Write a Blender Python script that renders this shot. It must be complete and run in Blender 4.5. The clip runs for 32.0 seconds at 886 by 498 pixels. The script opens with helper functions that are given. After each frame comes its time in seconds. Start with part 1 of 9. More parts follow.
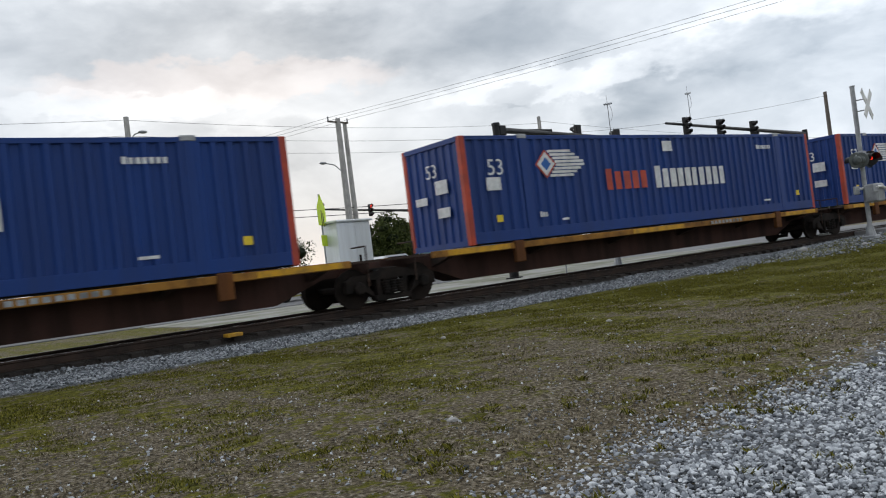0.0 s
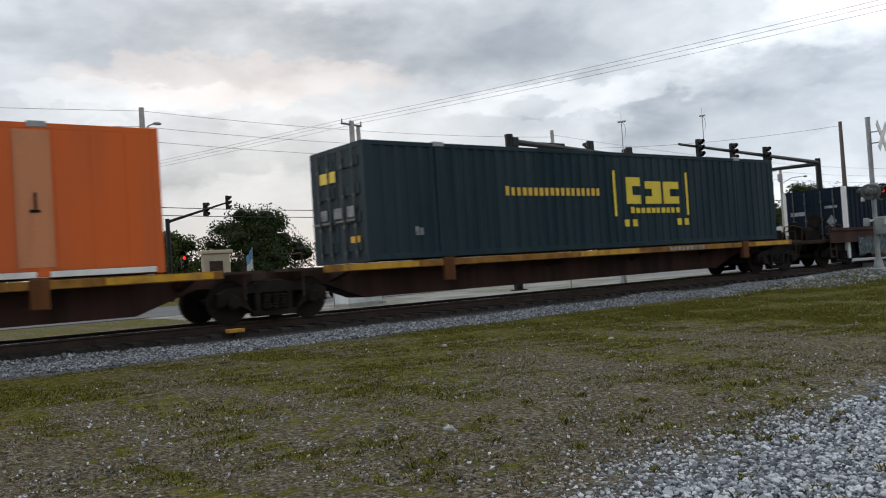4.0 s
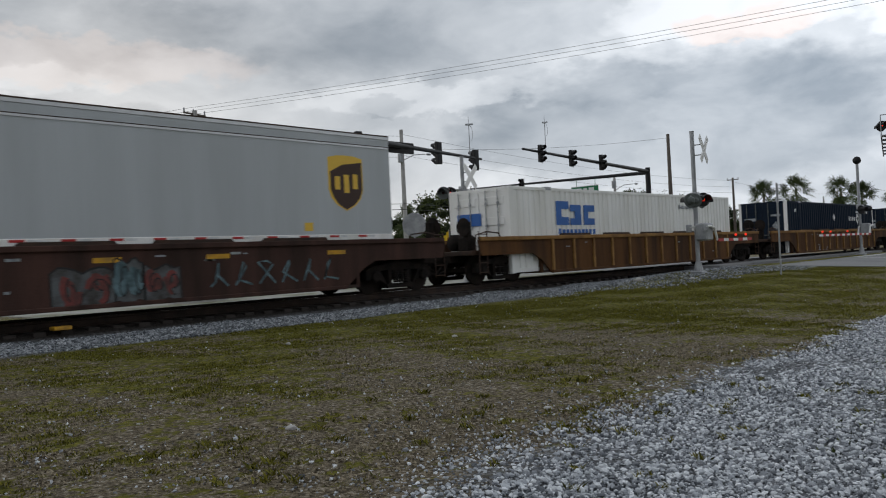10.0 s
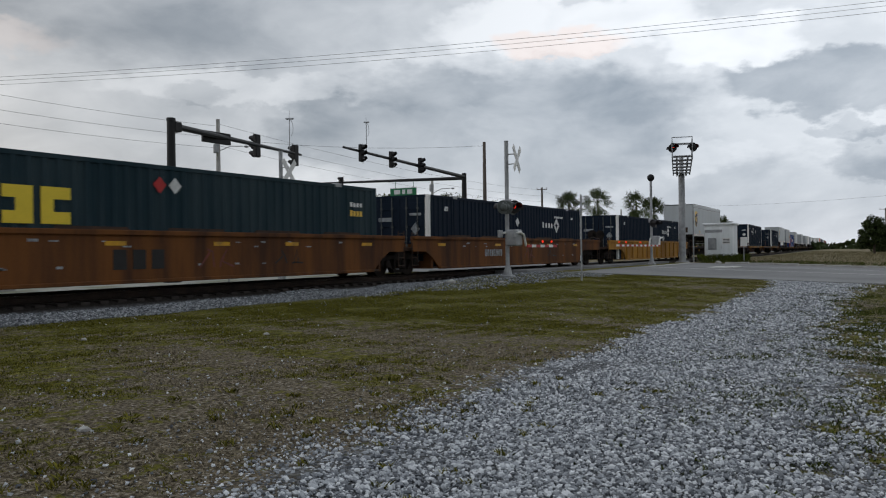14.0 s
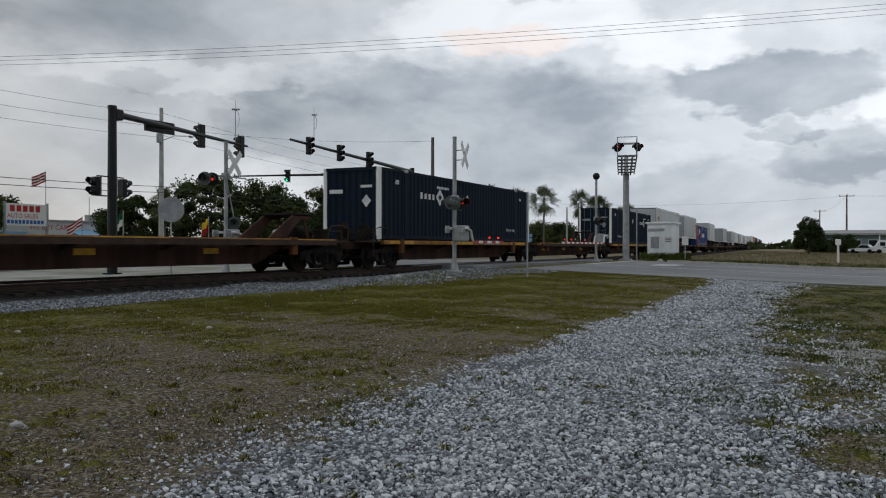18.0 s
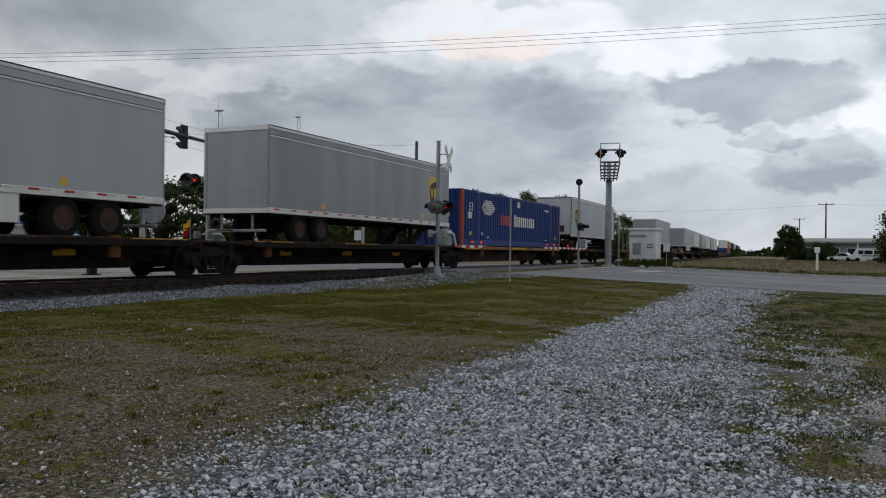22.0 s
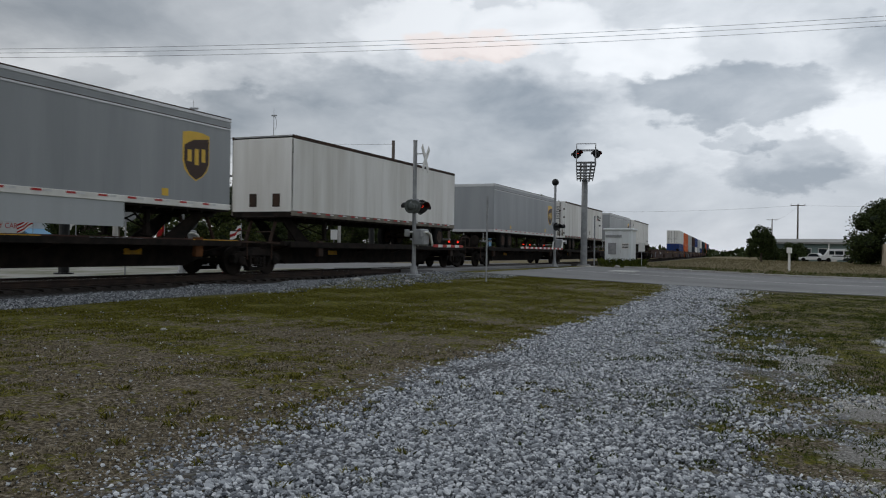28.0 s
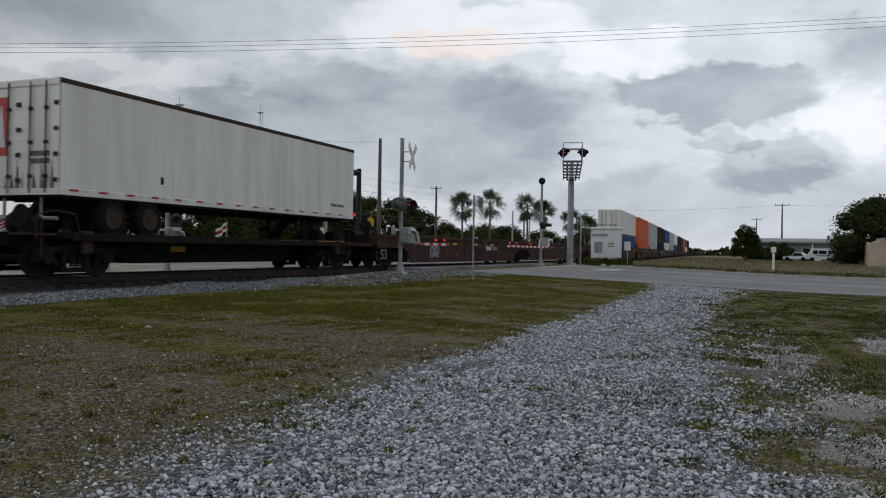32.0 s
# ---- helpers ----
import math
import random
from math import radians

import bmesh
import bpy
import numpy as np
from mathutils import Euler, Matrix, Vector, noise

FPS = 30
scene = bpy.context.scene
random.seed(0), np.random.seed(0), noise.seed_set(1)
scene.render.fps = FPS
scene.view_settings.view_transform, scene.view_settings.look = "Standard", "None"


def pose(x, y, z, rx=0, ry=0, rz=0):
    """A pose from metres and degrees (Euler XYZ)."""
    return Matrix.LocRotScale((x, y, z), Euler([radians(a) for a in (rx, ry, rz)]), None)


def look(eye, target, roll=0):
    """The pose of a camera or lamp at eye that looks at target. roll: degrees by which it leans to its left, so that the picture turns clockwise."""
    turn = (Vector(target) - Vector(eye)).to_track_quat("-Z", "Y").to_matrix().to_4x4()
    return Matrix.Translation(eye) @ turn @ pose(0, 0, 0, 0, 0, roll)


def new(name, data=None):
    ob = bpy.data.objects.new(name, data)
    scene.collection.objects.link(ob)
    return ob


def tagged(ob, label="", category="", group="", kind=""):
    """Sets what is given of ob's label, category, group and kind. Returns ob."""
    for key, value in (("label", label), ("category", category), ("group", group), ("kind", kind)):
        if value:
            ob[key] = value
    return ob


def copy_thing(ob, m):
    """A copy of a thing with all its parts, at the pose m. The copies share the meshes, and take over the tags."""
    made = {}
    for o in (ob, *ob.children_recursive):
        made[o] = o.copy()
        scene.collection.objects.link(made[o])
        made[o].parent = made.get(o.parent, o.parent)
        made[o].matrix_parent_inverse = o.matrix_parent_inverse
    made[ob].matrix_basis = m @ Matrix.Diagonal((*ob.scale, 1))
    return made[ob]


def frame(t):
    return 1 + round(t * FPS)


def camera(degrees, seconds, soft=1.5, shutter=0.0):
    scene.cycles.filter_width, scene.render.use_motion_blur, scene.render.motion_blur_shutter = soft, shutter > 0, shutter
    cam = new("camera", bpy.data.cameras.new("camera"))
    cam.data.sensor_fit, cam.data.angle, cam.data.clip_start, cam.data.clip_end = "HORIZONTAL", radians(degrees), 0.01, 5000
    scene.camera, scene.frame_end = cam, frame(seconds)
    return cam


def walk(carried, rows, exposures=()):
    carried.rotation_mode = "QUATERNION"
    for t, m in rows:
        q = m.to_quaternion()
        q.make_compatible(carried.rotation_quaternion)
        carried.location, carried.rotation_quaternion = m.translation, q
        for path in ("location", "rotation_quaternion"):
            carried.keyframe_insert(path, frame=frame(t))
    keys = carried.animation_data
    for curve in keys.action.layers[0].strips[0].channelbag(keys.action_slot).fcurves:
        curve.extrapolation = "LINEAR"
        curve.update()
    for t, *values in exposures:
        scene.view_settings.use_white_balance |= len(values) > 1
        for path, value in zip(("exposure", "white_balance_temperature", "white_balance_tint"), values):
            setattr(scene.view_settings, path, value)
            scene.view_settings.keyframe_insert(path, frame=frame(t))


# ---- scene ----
FOV = 56.89
cam = camera(FOV, 32.0, soft=1.1, shutter=0.10)
EYE = (0.0, 0.0, 0.81)
# seconds, tilt, lean, heading of the hand-held camera, which only turns
TURNS = [
    (0, 90.84, 7.00, -37.33),
    (0.5, 90.84, 6.78, -37.25),
    (1, 91.04, 5.46, -37.14),
    (1.5, 91.30, 4.72, -37.06),
    (2, 91.33, 3.73, -36.54),
    (2.5, 91.03, 4.38, -36.65),
    (3, 91.53, 3.51, -36.98),
    (3.5, 91.47, 3.67, -36.90),
    (5.5, 91.32, 3.75, -37.12),
    (6, 91.36, 3.78, -37.36),
    (6.5, 91.29, 3.91, -38.14),
    (7, 91.25, 3.81, -39.31),
    (7.5, 91.12, 3.68, -40.93),
    (8, 91.15, 3.37, -42.29),
    (8.5, 91.16, 2.83, -44.43),
    (9, 90.89, 2.90, -46.29),
    (9.5, 90.70, 2.95, -47.10),
    (10, 90.67, 2.78, -47.67),
    (10.5, 90.75, 2.41, -48.97),
    (11, 90.63, 2.34, -50.47),
    (11.5, 90.45, 2.12, -52.01),
    (12, 90.30, 1.97, -53.63),
    (12.5, 90.34, 1.43, -55.54),
    (13, 90.25, 1.25, -57.58),
    (13.5, 90.26, 1.03, -59.02),
    (14, 90.21, 0.69, -60.46),
    (14.5, 90.18, 0.41, -61.35),
    (16.5, 89.80, -0.03, -64.13),
    (17, 89.97, -0.28, -64.32),
    (17.5, 89.86, -0.10, -64.29),
    (18, 89.85, -0.09, -64.17),
    (18.5, 90.22, -0.53, -64.38),
    (19, 90.16, -0.57, -64.72),
    (19.5, 90.16, -0.58, -64.89),
    (20, 90.16, -0.58, -64.95),
    (20.5, 90.16, -0.59, -65.06),
    (21, 90.17, -0.65, -65.11),
    (21.5, 90.17, -0.65, -65.11),
    (22, 90.14, -0.67, -65.37),
    (22.5, 90.12, -0.59, -65.48),
    (23, 90.11, -0.63, -65.49),
    (23.5, 90.09, -0.63, -65.52),
    (24, 90.11, -0.62, -65.55),
    (24.5, 90.13, -0.67, -65.58),
    (26.5, 90.13, -0.77, -65.83),
    (27, 90.12, -0.72, -66.09),
    (27.5, 90.12, -0.76, -66.54),
    (28, 90.13, -0.80, -67.01),
    (28.5, 90.13, -1.00, -67.72),
    (29, 90.14, -1.07, -68.00),
    (29.5, 90.09, -1.07, -68.05),
    (30, 90.02, -0.95, -68.05),
    (30.5, 90.04, -1.01, -68.02),
    (31, 90.04, -1.04, -68.00),
    (31.5, 90.02, -1.00, -67.95),
    (32, 90.02, -0.99, -67.95),
]
walk(cam, [(t, pose(*EYE, rx, ry, rz)) for t, rx, ry, rz in TURNS], [(0, 0.40), (6, 0.16), (11, -0.11), (18, -0.23), (32, -0.28)])

# ---------------- world and light: an overcast dusk ----------------
world = bpy.data.worlds.new("sky")
scene.world = world
world.use_nodes = True
SUN_AZ, SUN_EL = radians(-25), radians(14)


def build_sky():
    nt = world.node_tree
    nt.nodes.clear()
    n, k = nt.nodes, nt.links

    def node(kind, **kw):
        x = n.new(kind)
        for a, b in kw.items():
            if a in x.inputs:
                x.inputs[a].default_value = b
        return x

    def math_(op, a, b=None, clamp=False):
        x = n.new("ShaderNodeMath")
        x.operation, x.use_clamp = op, clamp
        for i, v in enumerate((a, b)):
            if v is None:
                continue
            if isinstance(v, (int, float)):
                x.inputs[i].default_value = v
            else:
                k.new(v, x.inputs[i])
        return x.outputs[0]

    def mix(fac, a, b):
        x = n.new("ShaderNodeMix")
        x.data_type = "RGBA"
        for sock, v in ((x.inputs[0], fac), (x.inputs[6], a), (x.inputs[7], b)):
            if isinstance(v, (tuple, float, int)):
                sock.default_value = v
            else:
                k.new(v, sock)
        return x.outputs[2]

    sky = n.new("ShaderNodeTexSky")
    sky.sky_type, sky.sun_disc = "NISHITA", False
    sky.sun_elevation, sky.sun_rotation = SUN_EL, -SUN_AZ
    tc = n.new("ShaderNodeTexCoord")
    sep = n.new("ShaderNodeSeparateXYZ")
    k.new(tc.outputs["Generated"], sep.inputs[0])
    z = math_("MAXIMUM", sep.outputs[2], 0.0)
    # puffs are about twice as wide as they are high
    com = n.new("ShaderNodeVectorMath")
    com.operation = "MULTIPLY"
    k.new(tc.outputs["Generated"], com.inputs[0])
    com.inputs[1].default_value = (1.0, 1.0, 2.1)
    big = node("ShaderNodeTexNoise", Scale=3.4, Detail=7.0, Roughness=0.52, Distortion=0.2)
    k.new(com.outputs[0], big.inputs["Vector"])
    fine = node("ShaderNodeTexNoise", Scale=9.0, Detail=9.0, Roughness=0.56, Distortion=0.35)
    k.new(com.outputs[0], fine.inputs["Vector"])
    wv = tc.outputs["Generated"]
    for scale, detail, reach in ((11.0, 3.0, (0.10, 0.10, 0.060)), (30.0, 6.0, (0.056, 0.056, 0.040))):
        warp = node("ShaderNodeTexNoise", Scale=scale, Detail=detail, Roughness=0.58)
        k.new(com.outputs[0], warp.inputs["Vector"])
        w_ = n.new("ShaderNodeVectorMath")
        w_.operation = "MULTIPLY_ADD"
        k.new(warp.outputs["Color"], w_.inputs[0])
        w_.inputs[1].default_value = reach
        k.new(wv, w_.inputs[2])
        wv = w_.outputs[0]

    def bank(az, el, wide, high, edge=0.36):
        """A cloud bank round a direction (degrees from the +y axis towards +x, and up): 1 inside, 0 outside."""
        a, e = radians(az), radians(el)
        d = Vector((math.sin(a) * math.cos(e), math.cos(a) * math.cos(e), math.sin(e)))
        right = Vector((math.cos(a), -math.sin(a), 0))
        m = n.new("ShaderNodeVectorMath")
        m.operation = "SUBTRACT"
        k.new(wv, m.inputs[0])
        m.inputs[1].default_value = d + Vector((0.078, 0.078, 0.050))
        r = n.new("ShaderNodeVectorMath")
        r.operation = "DOT_PRODUCT"
        k.new(m.outputs[0], r.inputs[0])
        r.inputs[1].default_value = right
        s = n.new("ShaderNodeSeparateXYZ")
        k.new(m.outputs[0], s.inputs[0])
        u = math_("DIVIDE", r.outputs["Value"], math.sin(radians(wide)))
        v = math_("DIVIDE", s.outputs[2], math.sin(radians(high)))
        q = math_("ADD", math_("MULTIPLY", u, u), math_("MULTIPLY", v, v))
        mr = n.new("ShaderNodeMapRange")
        mr.interpolation_type = "SMOOTHSTEP"
        k.new(q, mr.inputs[0])
        mr.inputs[1].default_value, mr.inputs[2].default_value = 1.0 - edge, 1.0 + edge
        mr.inputs[3].default_value, mr.inputs[4].default_value = 1.0, 0.0
        front = n.new("ShaderNodeVectorMath")
        front.operation = "DOT_PRODUCT"
        k.new(tc.outputs["Generated"], front.inputs[0])
        front.inputs[1].default_value = d
        return math_("MULTIPLY", mr.outputs[0], math_("GREATER_THAN", front.outputs["Value"], 0.2))

    cover = math_("ADD", math_("MULTIPLY", big.outputs["Fac"], 0.75), math_("MULTIPLY", fine.outputs["Fac"], 0.25))
    ramp = n.new("ShaderNodeValToRGB")
    k.new(cover, ramp.inputs[0])
    ramp.color_ramp.elements[0].position, ramp.color_ramp.elements[0].color = 0.38, (0, 0, 0, 1)
    ramp.color_ramp.elements[1].position, ramp.color_ramp.elements[1].color = 0.62, (1, 1, 1, 1)
    amount = math_("MULTIPLY", ramp.outputs[0], CLOUD_NOISE)
    for az, el, wide, high, dark, *edge in CLOUD_BANKS:
        amount = math_("ADD", amount, math_("MULTIPLY", bank(az, el, wide, high, *edge), dark))
    amount = math_("ADD", amount, math_("MULTIPLY", math_("SUBTRACT", fine.outputs["Fac"], 0.5), 0.62))
    mr = n.new("ShaderNodeMapRange")
    k.new(amount, mr.inputs[0])
    mr.inputs[1].default_value, mr.inputs[2].default_value = -0.18, 1.12
    col = mix(mr.outputs[0], CLEAR, GREY)
    # pale warm light near the horizon under the western edge
    glow = math_("MULTIPLY", math_("POWER", math_("SUBTRACT", 1.0, z), 14.0), 0.30)
    col = mix(glow, col, (0.74, 0.74, 0.78, 1))
    warm = math_("ADD", math_("MULTIPLY", bank(68.7, 14.0, 4.0, 0.9), 0.45), math_("MULTIPLY", bank(24, 13.6, 11, 1.4), 0.22))
    col = mix(warm, col, (0.95, 0.76, 0.68, 1))
    # the sky is brightest low behind the tracks and dims overhead and to the far side
    west = n.new("ShaderNodeVectorMath")
    west.operation = "DOT_PRODUCT"
    k.new(tc.outputs["Generated"], west.inputs[0])
    west.inputs[1].default_value = (math.sin(radians(15)), math.cos(radians(15)), 0.0)
    dim = n.new("ShaderNodeMapRange")
    dim.interpolation_type = "SMOOTHSTEP"
    k.new(west.outputs["Value"], dim.inputs[0])
    dim.inputs[1].default_value, dim.inputs[2].default_value = -0.7, 0.2
    dim.inputs[3].default_value, dim.inputs[4].default_value = 0.74, 1.0
    # thinner cloud along the line of the railway lets more light through
    thin = n.new("ShaderNodeVectorMath")
    thin.operation = "DOT_PRODUCT"
    k.new(tc.outputs["Generated"], thin.inputs[0])
    thin.inputs[1].default_value = (math.sin(radians(97)), math.cos(radians(97)), 0.0)
    top = n.new("ShaderNodeMapRange")
    top.interpolation_type = "SMOOTHSTEP"
    k.new(thin.outputs["Value"], top.inputs[0])
    top.inputs[1].default_value, top.inputs[2].default_value = 0.60, 0.99
    top.inputs[3].default_value, top.inputs[4].default_value = 0.96, 1.34
    clouds = n.new("ShaderNodeBackground")
    k.new(col, clouds.inputs[0])
    k.new(math_("MULTIPLY", math_("MULTIPLY", dim.outputs[0], top.outputs[0]), SKY_LIGHT), clouds.inputs[1])
    air = n.new("ShaderNodeBackground")
    k.new(sky.outputs[0], air.inputs[0])
    air.inputs[1].default_value = 0.004
    add = n.new("ShaderNodeAddShader")
    k.new(clouds.outputs[0], add.inputs[0])
    k.new(air.outputs[0], add.inputs[1])
    out = n.new("ShaderNodeOutputWorld")
    k.new(add.outputs[0], out.inputs[0])


CLEAR, GREY = (0.875, 0.915, 0.965, 1), (0.290, 0.340, 0.402, 1)
SKY_LIGHT, CLOUD_NOISE = 0.95, 0.42
# heading, height, half width, half height in degrees, how dark the bank is, and how soft its edge
CLOUD_BANKS = [
    (46, 16.4, 15, 3.4, 0.40, 0.7), (58.5, 11.2, 7, 1.2, 0.16, 0.7), (21.4, 16.2, 12, 2.7, 0.20), (18, 12.4, 9, 0.9, -0.18), (46.6, 11.2, 8.6, 1.2, -0.30),
    (20, 9.2, 11, 1.9, 0.25), (44.3, 10.7, 2.4, 0.9, 0.28), (56, 8.0, 7, 2.6, 0.15), (64, 8.2, 14.0, 4.4, 0.60, 0.5), (86.3, 10.3, 6.4, 1.9, 0.62),
    (86.8, 7.4, 2.0, 0.8, 0.35), (90.2, 6.0, 4.2, 1.7, 0.42), (96.5, 12.4, 4.5, 1.6, 0.40, 0.7), (94, 7.9, 3.0, 2.4, -0.30), (80, 13.4, 4.2, 1.8, -0.38),
    (68.7, 15.3, 9, 1.7, -0.38), (12, 9, 36, 12, 0.27), (97, 8, 15, 9, -0.13), (79, 6.2, 3, 1.2, -0.12), (99, 16, 8, 3, 0.16), (88, 2.8, 22, 3.0, 0.46, 0.8), (73, 10.5, 5, 2.0, 0.16, 0.8), (28, 5, 18, 3.5, 0.10),
]
build_sky()

sun = new("sun", bpy.data.lights.new("sun", "SUN"))
sun.data.energy, sun.data.angle, sun.data.color = 0.35, radians(25), (1.0, 0.9, 0.82)
sun.matrix_world = look((0, 0, 50), (-50 * math.sin(SUN_AZ), -50 * math.cos(SUN_AZ), 50 - 50 * math.tan(SUN_EL)))

# ---------------- tools ----------------
def bm_new():
    return bmesh.new()


def to_mesh(bm, name, material, smooth=False):
    bm.normal_update()
    me = bpy.data.meshes.new(name)
    bm.to_mesh(me)
    bm.free()
    for m in (material if isinstance(material, (list, tuple)) else [material]):
        me.materials.append(m)
    if smooth:
        me.polygons.foreach_set("use_smooth", [True] * len(me.polygons))
    return me


# small marks that are too many to lift off one by one
JOINED = {"graffiti", "graffiti_outline", "small_lettering", "stencil", "reflector", "emblem_stripes", "small_marking", "crown"}


def part(name, bm, material, parent, label="", smooth=False, at=None):
    """Links a bmesh as one mesh object under a thing or a part."""
    ob = new(name, bm if isinstance(bm, bpy.types.Mesh) else to_mesh(bm, name, material, smooth))
    ob.parent = parent
    if at is not None:
        ob.matrix_basis = at
    return tagged(ob, label=label, kind="stuff" if name in JOINED else "")


def thing(name, label, category, group="", kind="", at=None):
    ob = new(name)
    ob.empty_display_size = 0.2
    if at is not None:
        ob.matrix_basis = at
    return tagged(ob, label, category, group, kind)


def solid(name, bm, material, label, category="", group="", kind="", at=None, smooth=False):
    ob = new(name, to_mesh(bm, name, material, smooth))
    if at is not None:
        ob.matrix_basis = at
    return tagged(ob, label, category, group, kind)


def box(bm, x0, x1, y0, y1, z0, z1, bevel=0.0):
    """A box between the given limits, its edges rounded by bevel."""
    c = [(x, y, z) for x in (x0, x1) for y in (y0, y1) for z in (z0, z1)]
    v = [bm.verts.new(p) for p in c]
    f = [bm.faces.new([v[i] for i in q]) for q in ((0, 1, 3, 2), (4, 6, 7, 5), (0, 4, 5, 1), (2, 3, 7, 6), (0, 2, 6, 4), (1, 5, 7, 3))]
    if bevel > 0:
        bmesh.ops.bevel(bm, geom=list({e for q in f for e in q.edges}), offset=bevel, segments=1, affect="EDGES")
    return bm


def rod(bm, p, q, r0, r1=None, n=8, caps=True):
    """A round bar from p to q."""
    p, q = Vector(p), Vector(q)
    r1 = r0 if r1 is None else r1
    d = (q - p).normalized()
    a = d.orthogonal().normalized()
    b = d.cross(a)
    ring = []
    for c, r in ((p, r0), (q, r1)):
        ring.append([bm.verts.new(c + r * (math.cos(2 * math.pi * i / n) * a + math.sin(2 * math.pi * i / n) * b)) for i in range(n)])
    for i in range(n):
        bm.faces.new((ring[0][i], ring[0][(i + 1) % n], ring[1][(i + 1) % n], ring[1][i]))
    if caps:
        bm.faces.new(ring[0][::-1])
        bm.faces.new(ring[1])
    return bm


def lathe(bm, p, axis, profile, n=16):
    """A turned body: profile holds (distance along axis, radius)."""
    p, d = Vector(p), Vector(axis).normalized()
    a = d.orthogonal().normalized()
    b = d.cross(a)
    rings = [[bm.verts.new(p + s * d + r * (math.cos(2 * math.pi * i / n) * a + math.sin(2 * math.pi * i / n) * b)) for i in range(n)] for s, r in profile]
    for u, w in zip(rings, rings[1:]):
        for i in range(n):
            bm.faces.new((u[i], u[(i + 1) % n], w[(i + 1) % n], w[i]))
    bm.faces.new(rings[0][::-1])
    bm.faces.new(rings[-1])
    return bm


def prism(bm, outline, y0, y1):
    """A plate with the outline (x, z) between y0 and y1."""
    a = [bm.verts.new((x, y0, z)) for x, z in outline]
    b = [bm.verts.new((x, y1, z)) for x, z in outline]
    bm.faces.new(a)
    bm.faces.new(b[::-1])
    for i in range(len(a)):
        j = (i + 1) % len(a)
        bm.faces.new((a[j], a[i], b[i], b[j]))
    bmesh.ops.recalc_face_normals(bm, faces=bm.faces)
    return bm


def curve_rod(bm, pts, r, n=6):
    """A bent round bar through the points, in one skin."""
    pts = [Vector(p) for p in pts]
    rings = []
    for i, p in enumerate(pts):
        d = (pts[min(i + 1, len(pts) - 1)] - pts[max(i - 1, 0)]).normalized()
        a = d.cross(Vector((0.31, 0.17, 0.94))).normalized()
        b = d.cross(a)
        rings.append([bm.verts.new(p + r * (math.cos(2 * math.pi * j / n) * a + math.sin(2 * math.pi * j / n) * b)) for j in range(n)])
    for u, w in zip(rings, rings[1:]):
        for j in range(n):
            bm.faces.new((u[j], u[(j + 1) % n], w[(j + 1) % n], w[j]))
    bm.faces.new(rings[0][::-1])
    bm.faces.new(rings[-1])
    return bm


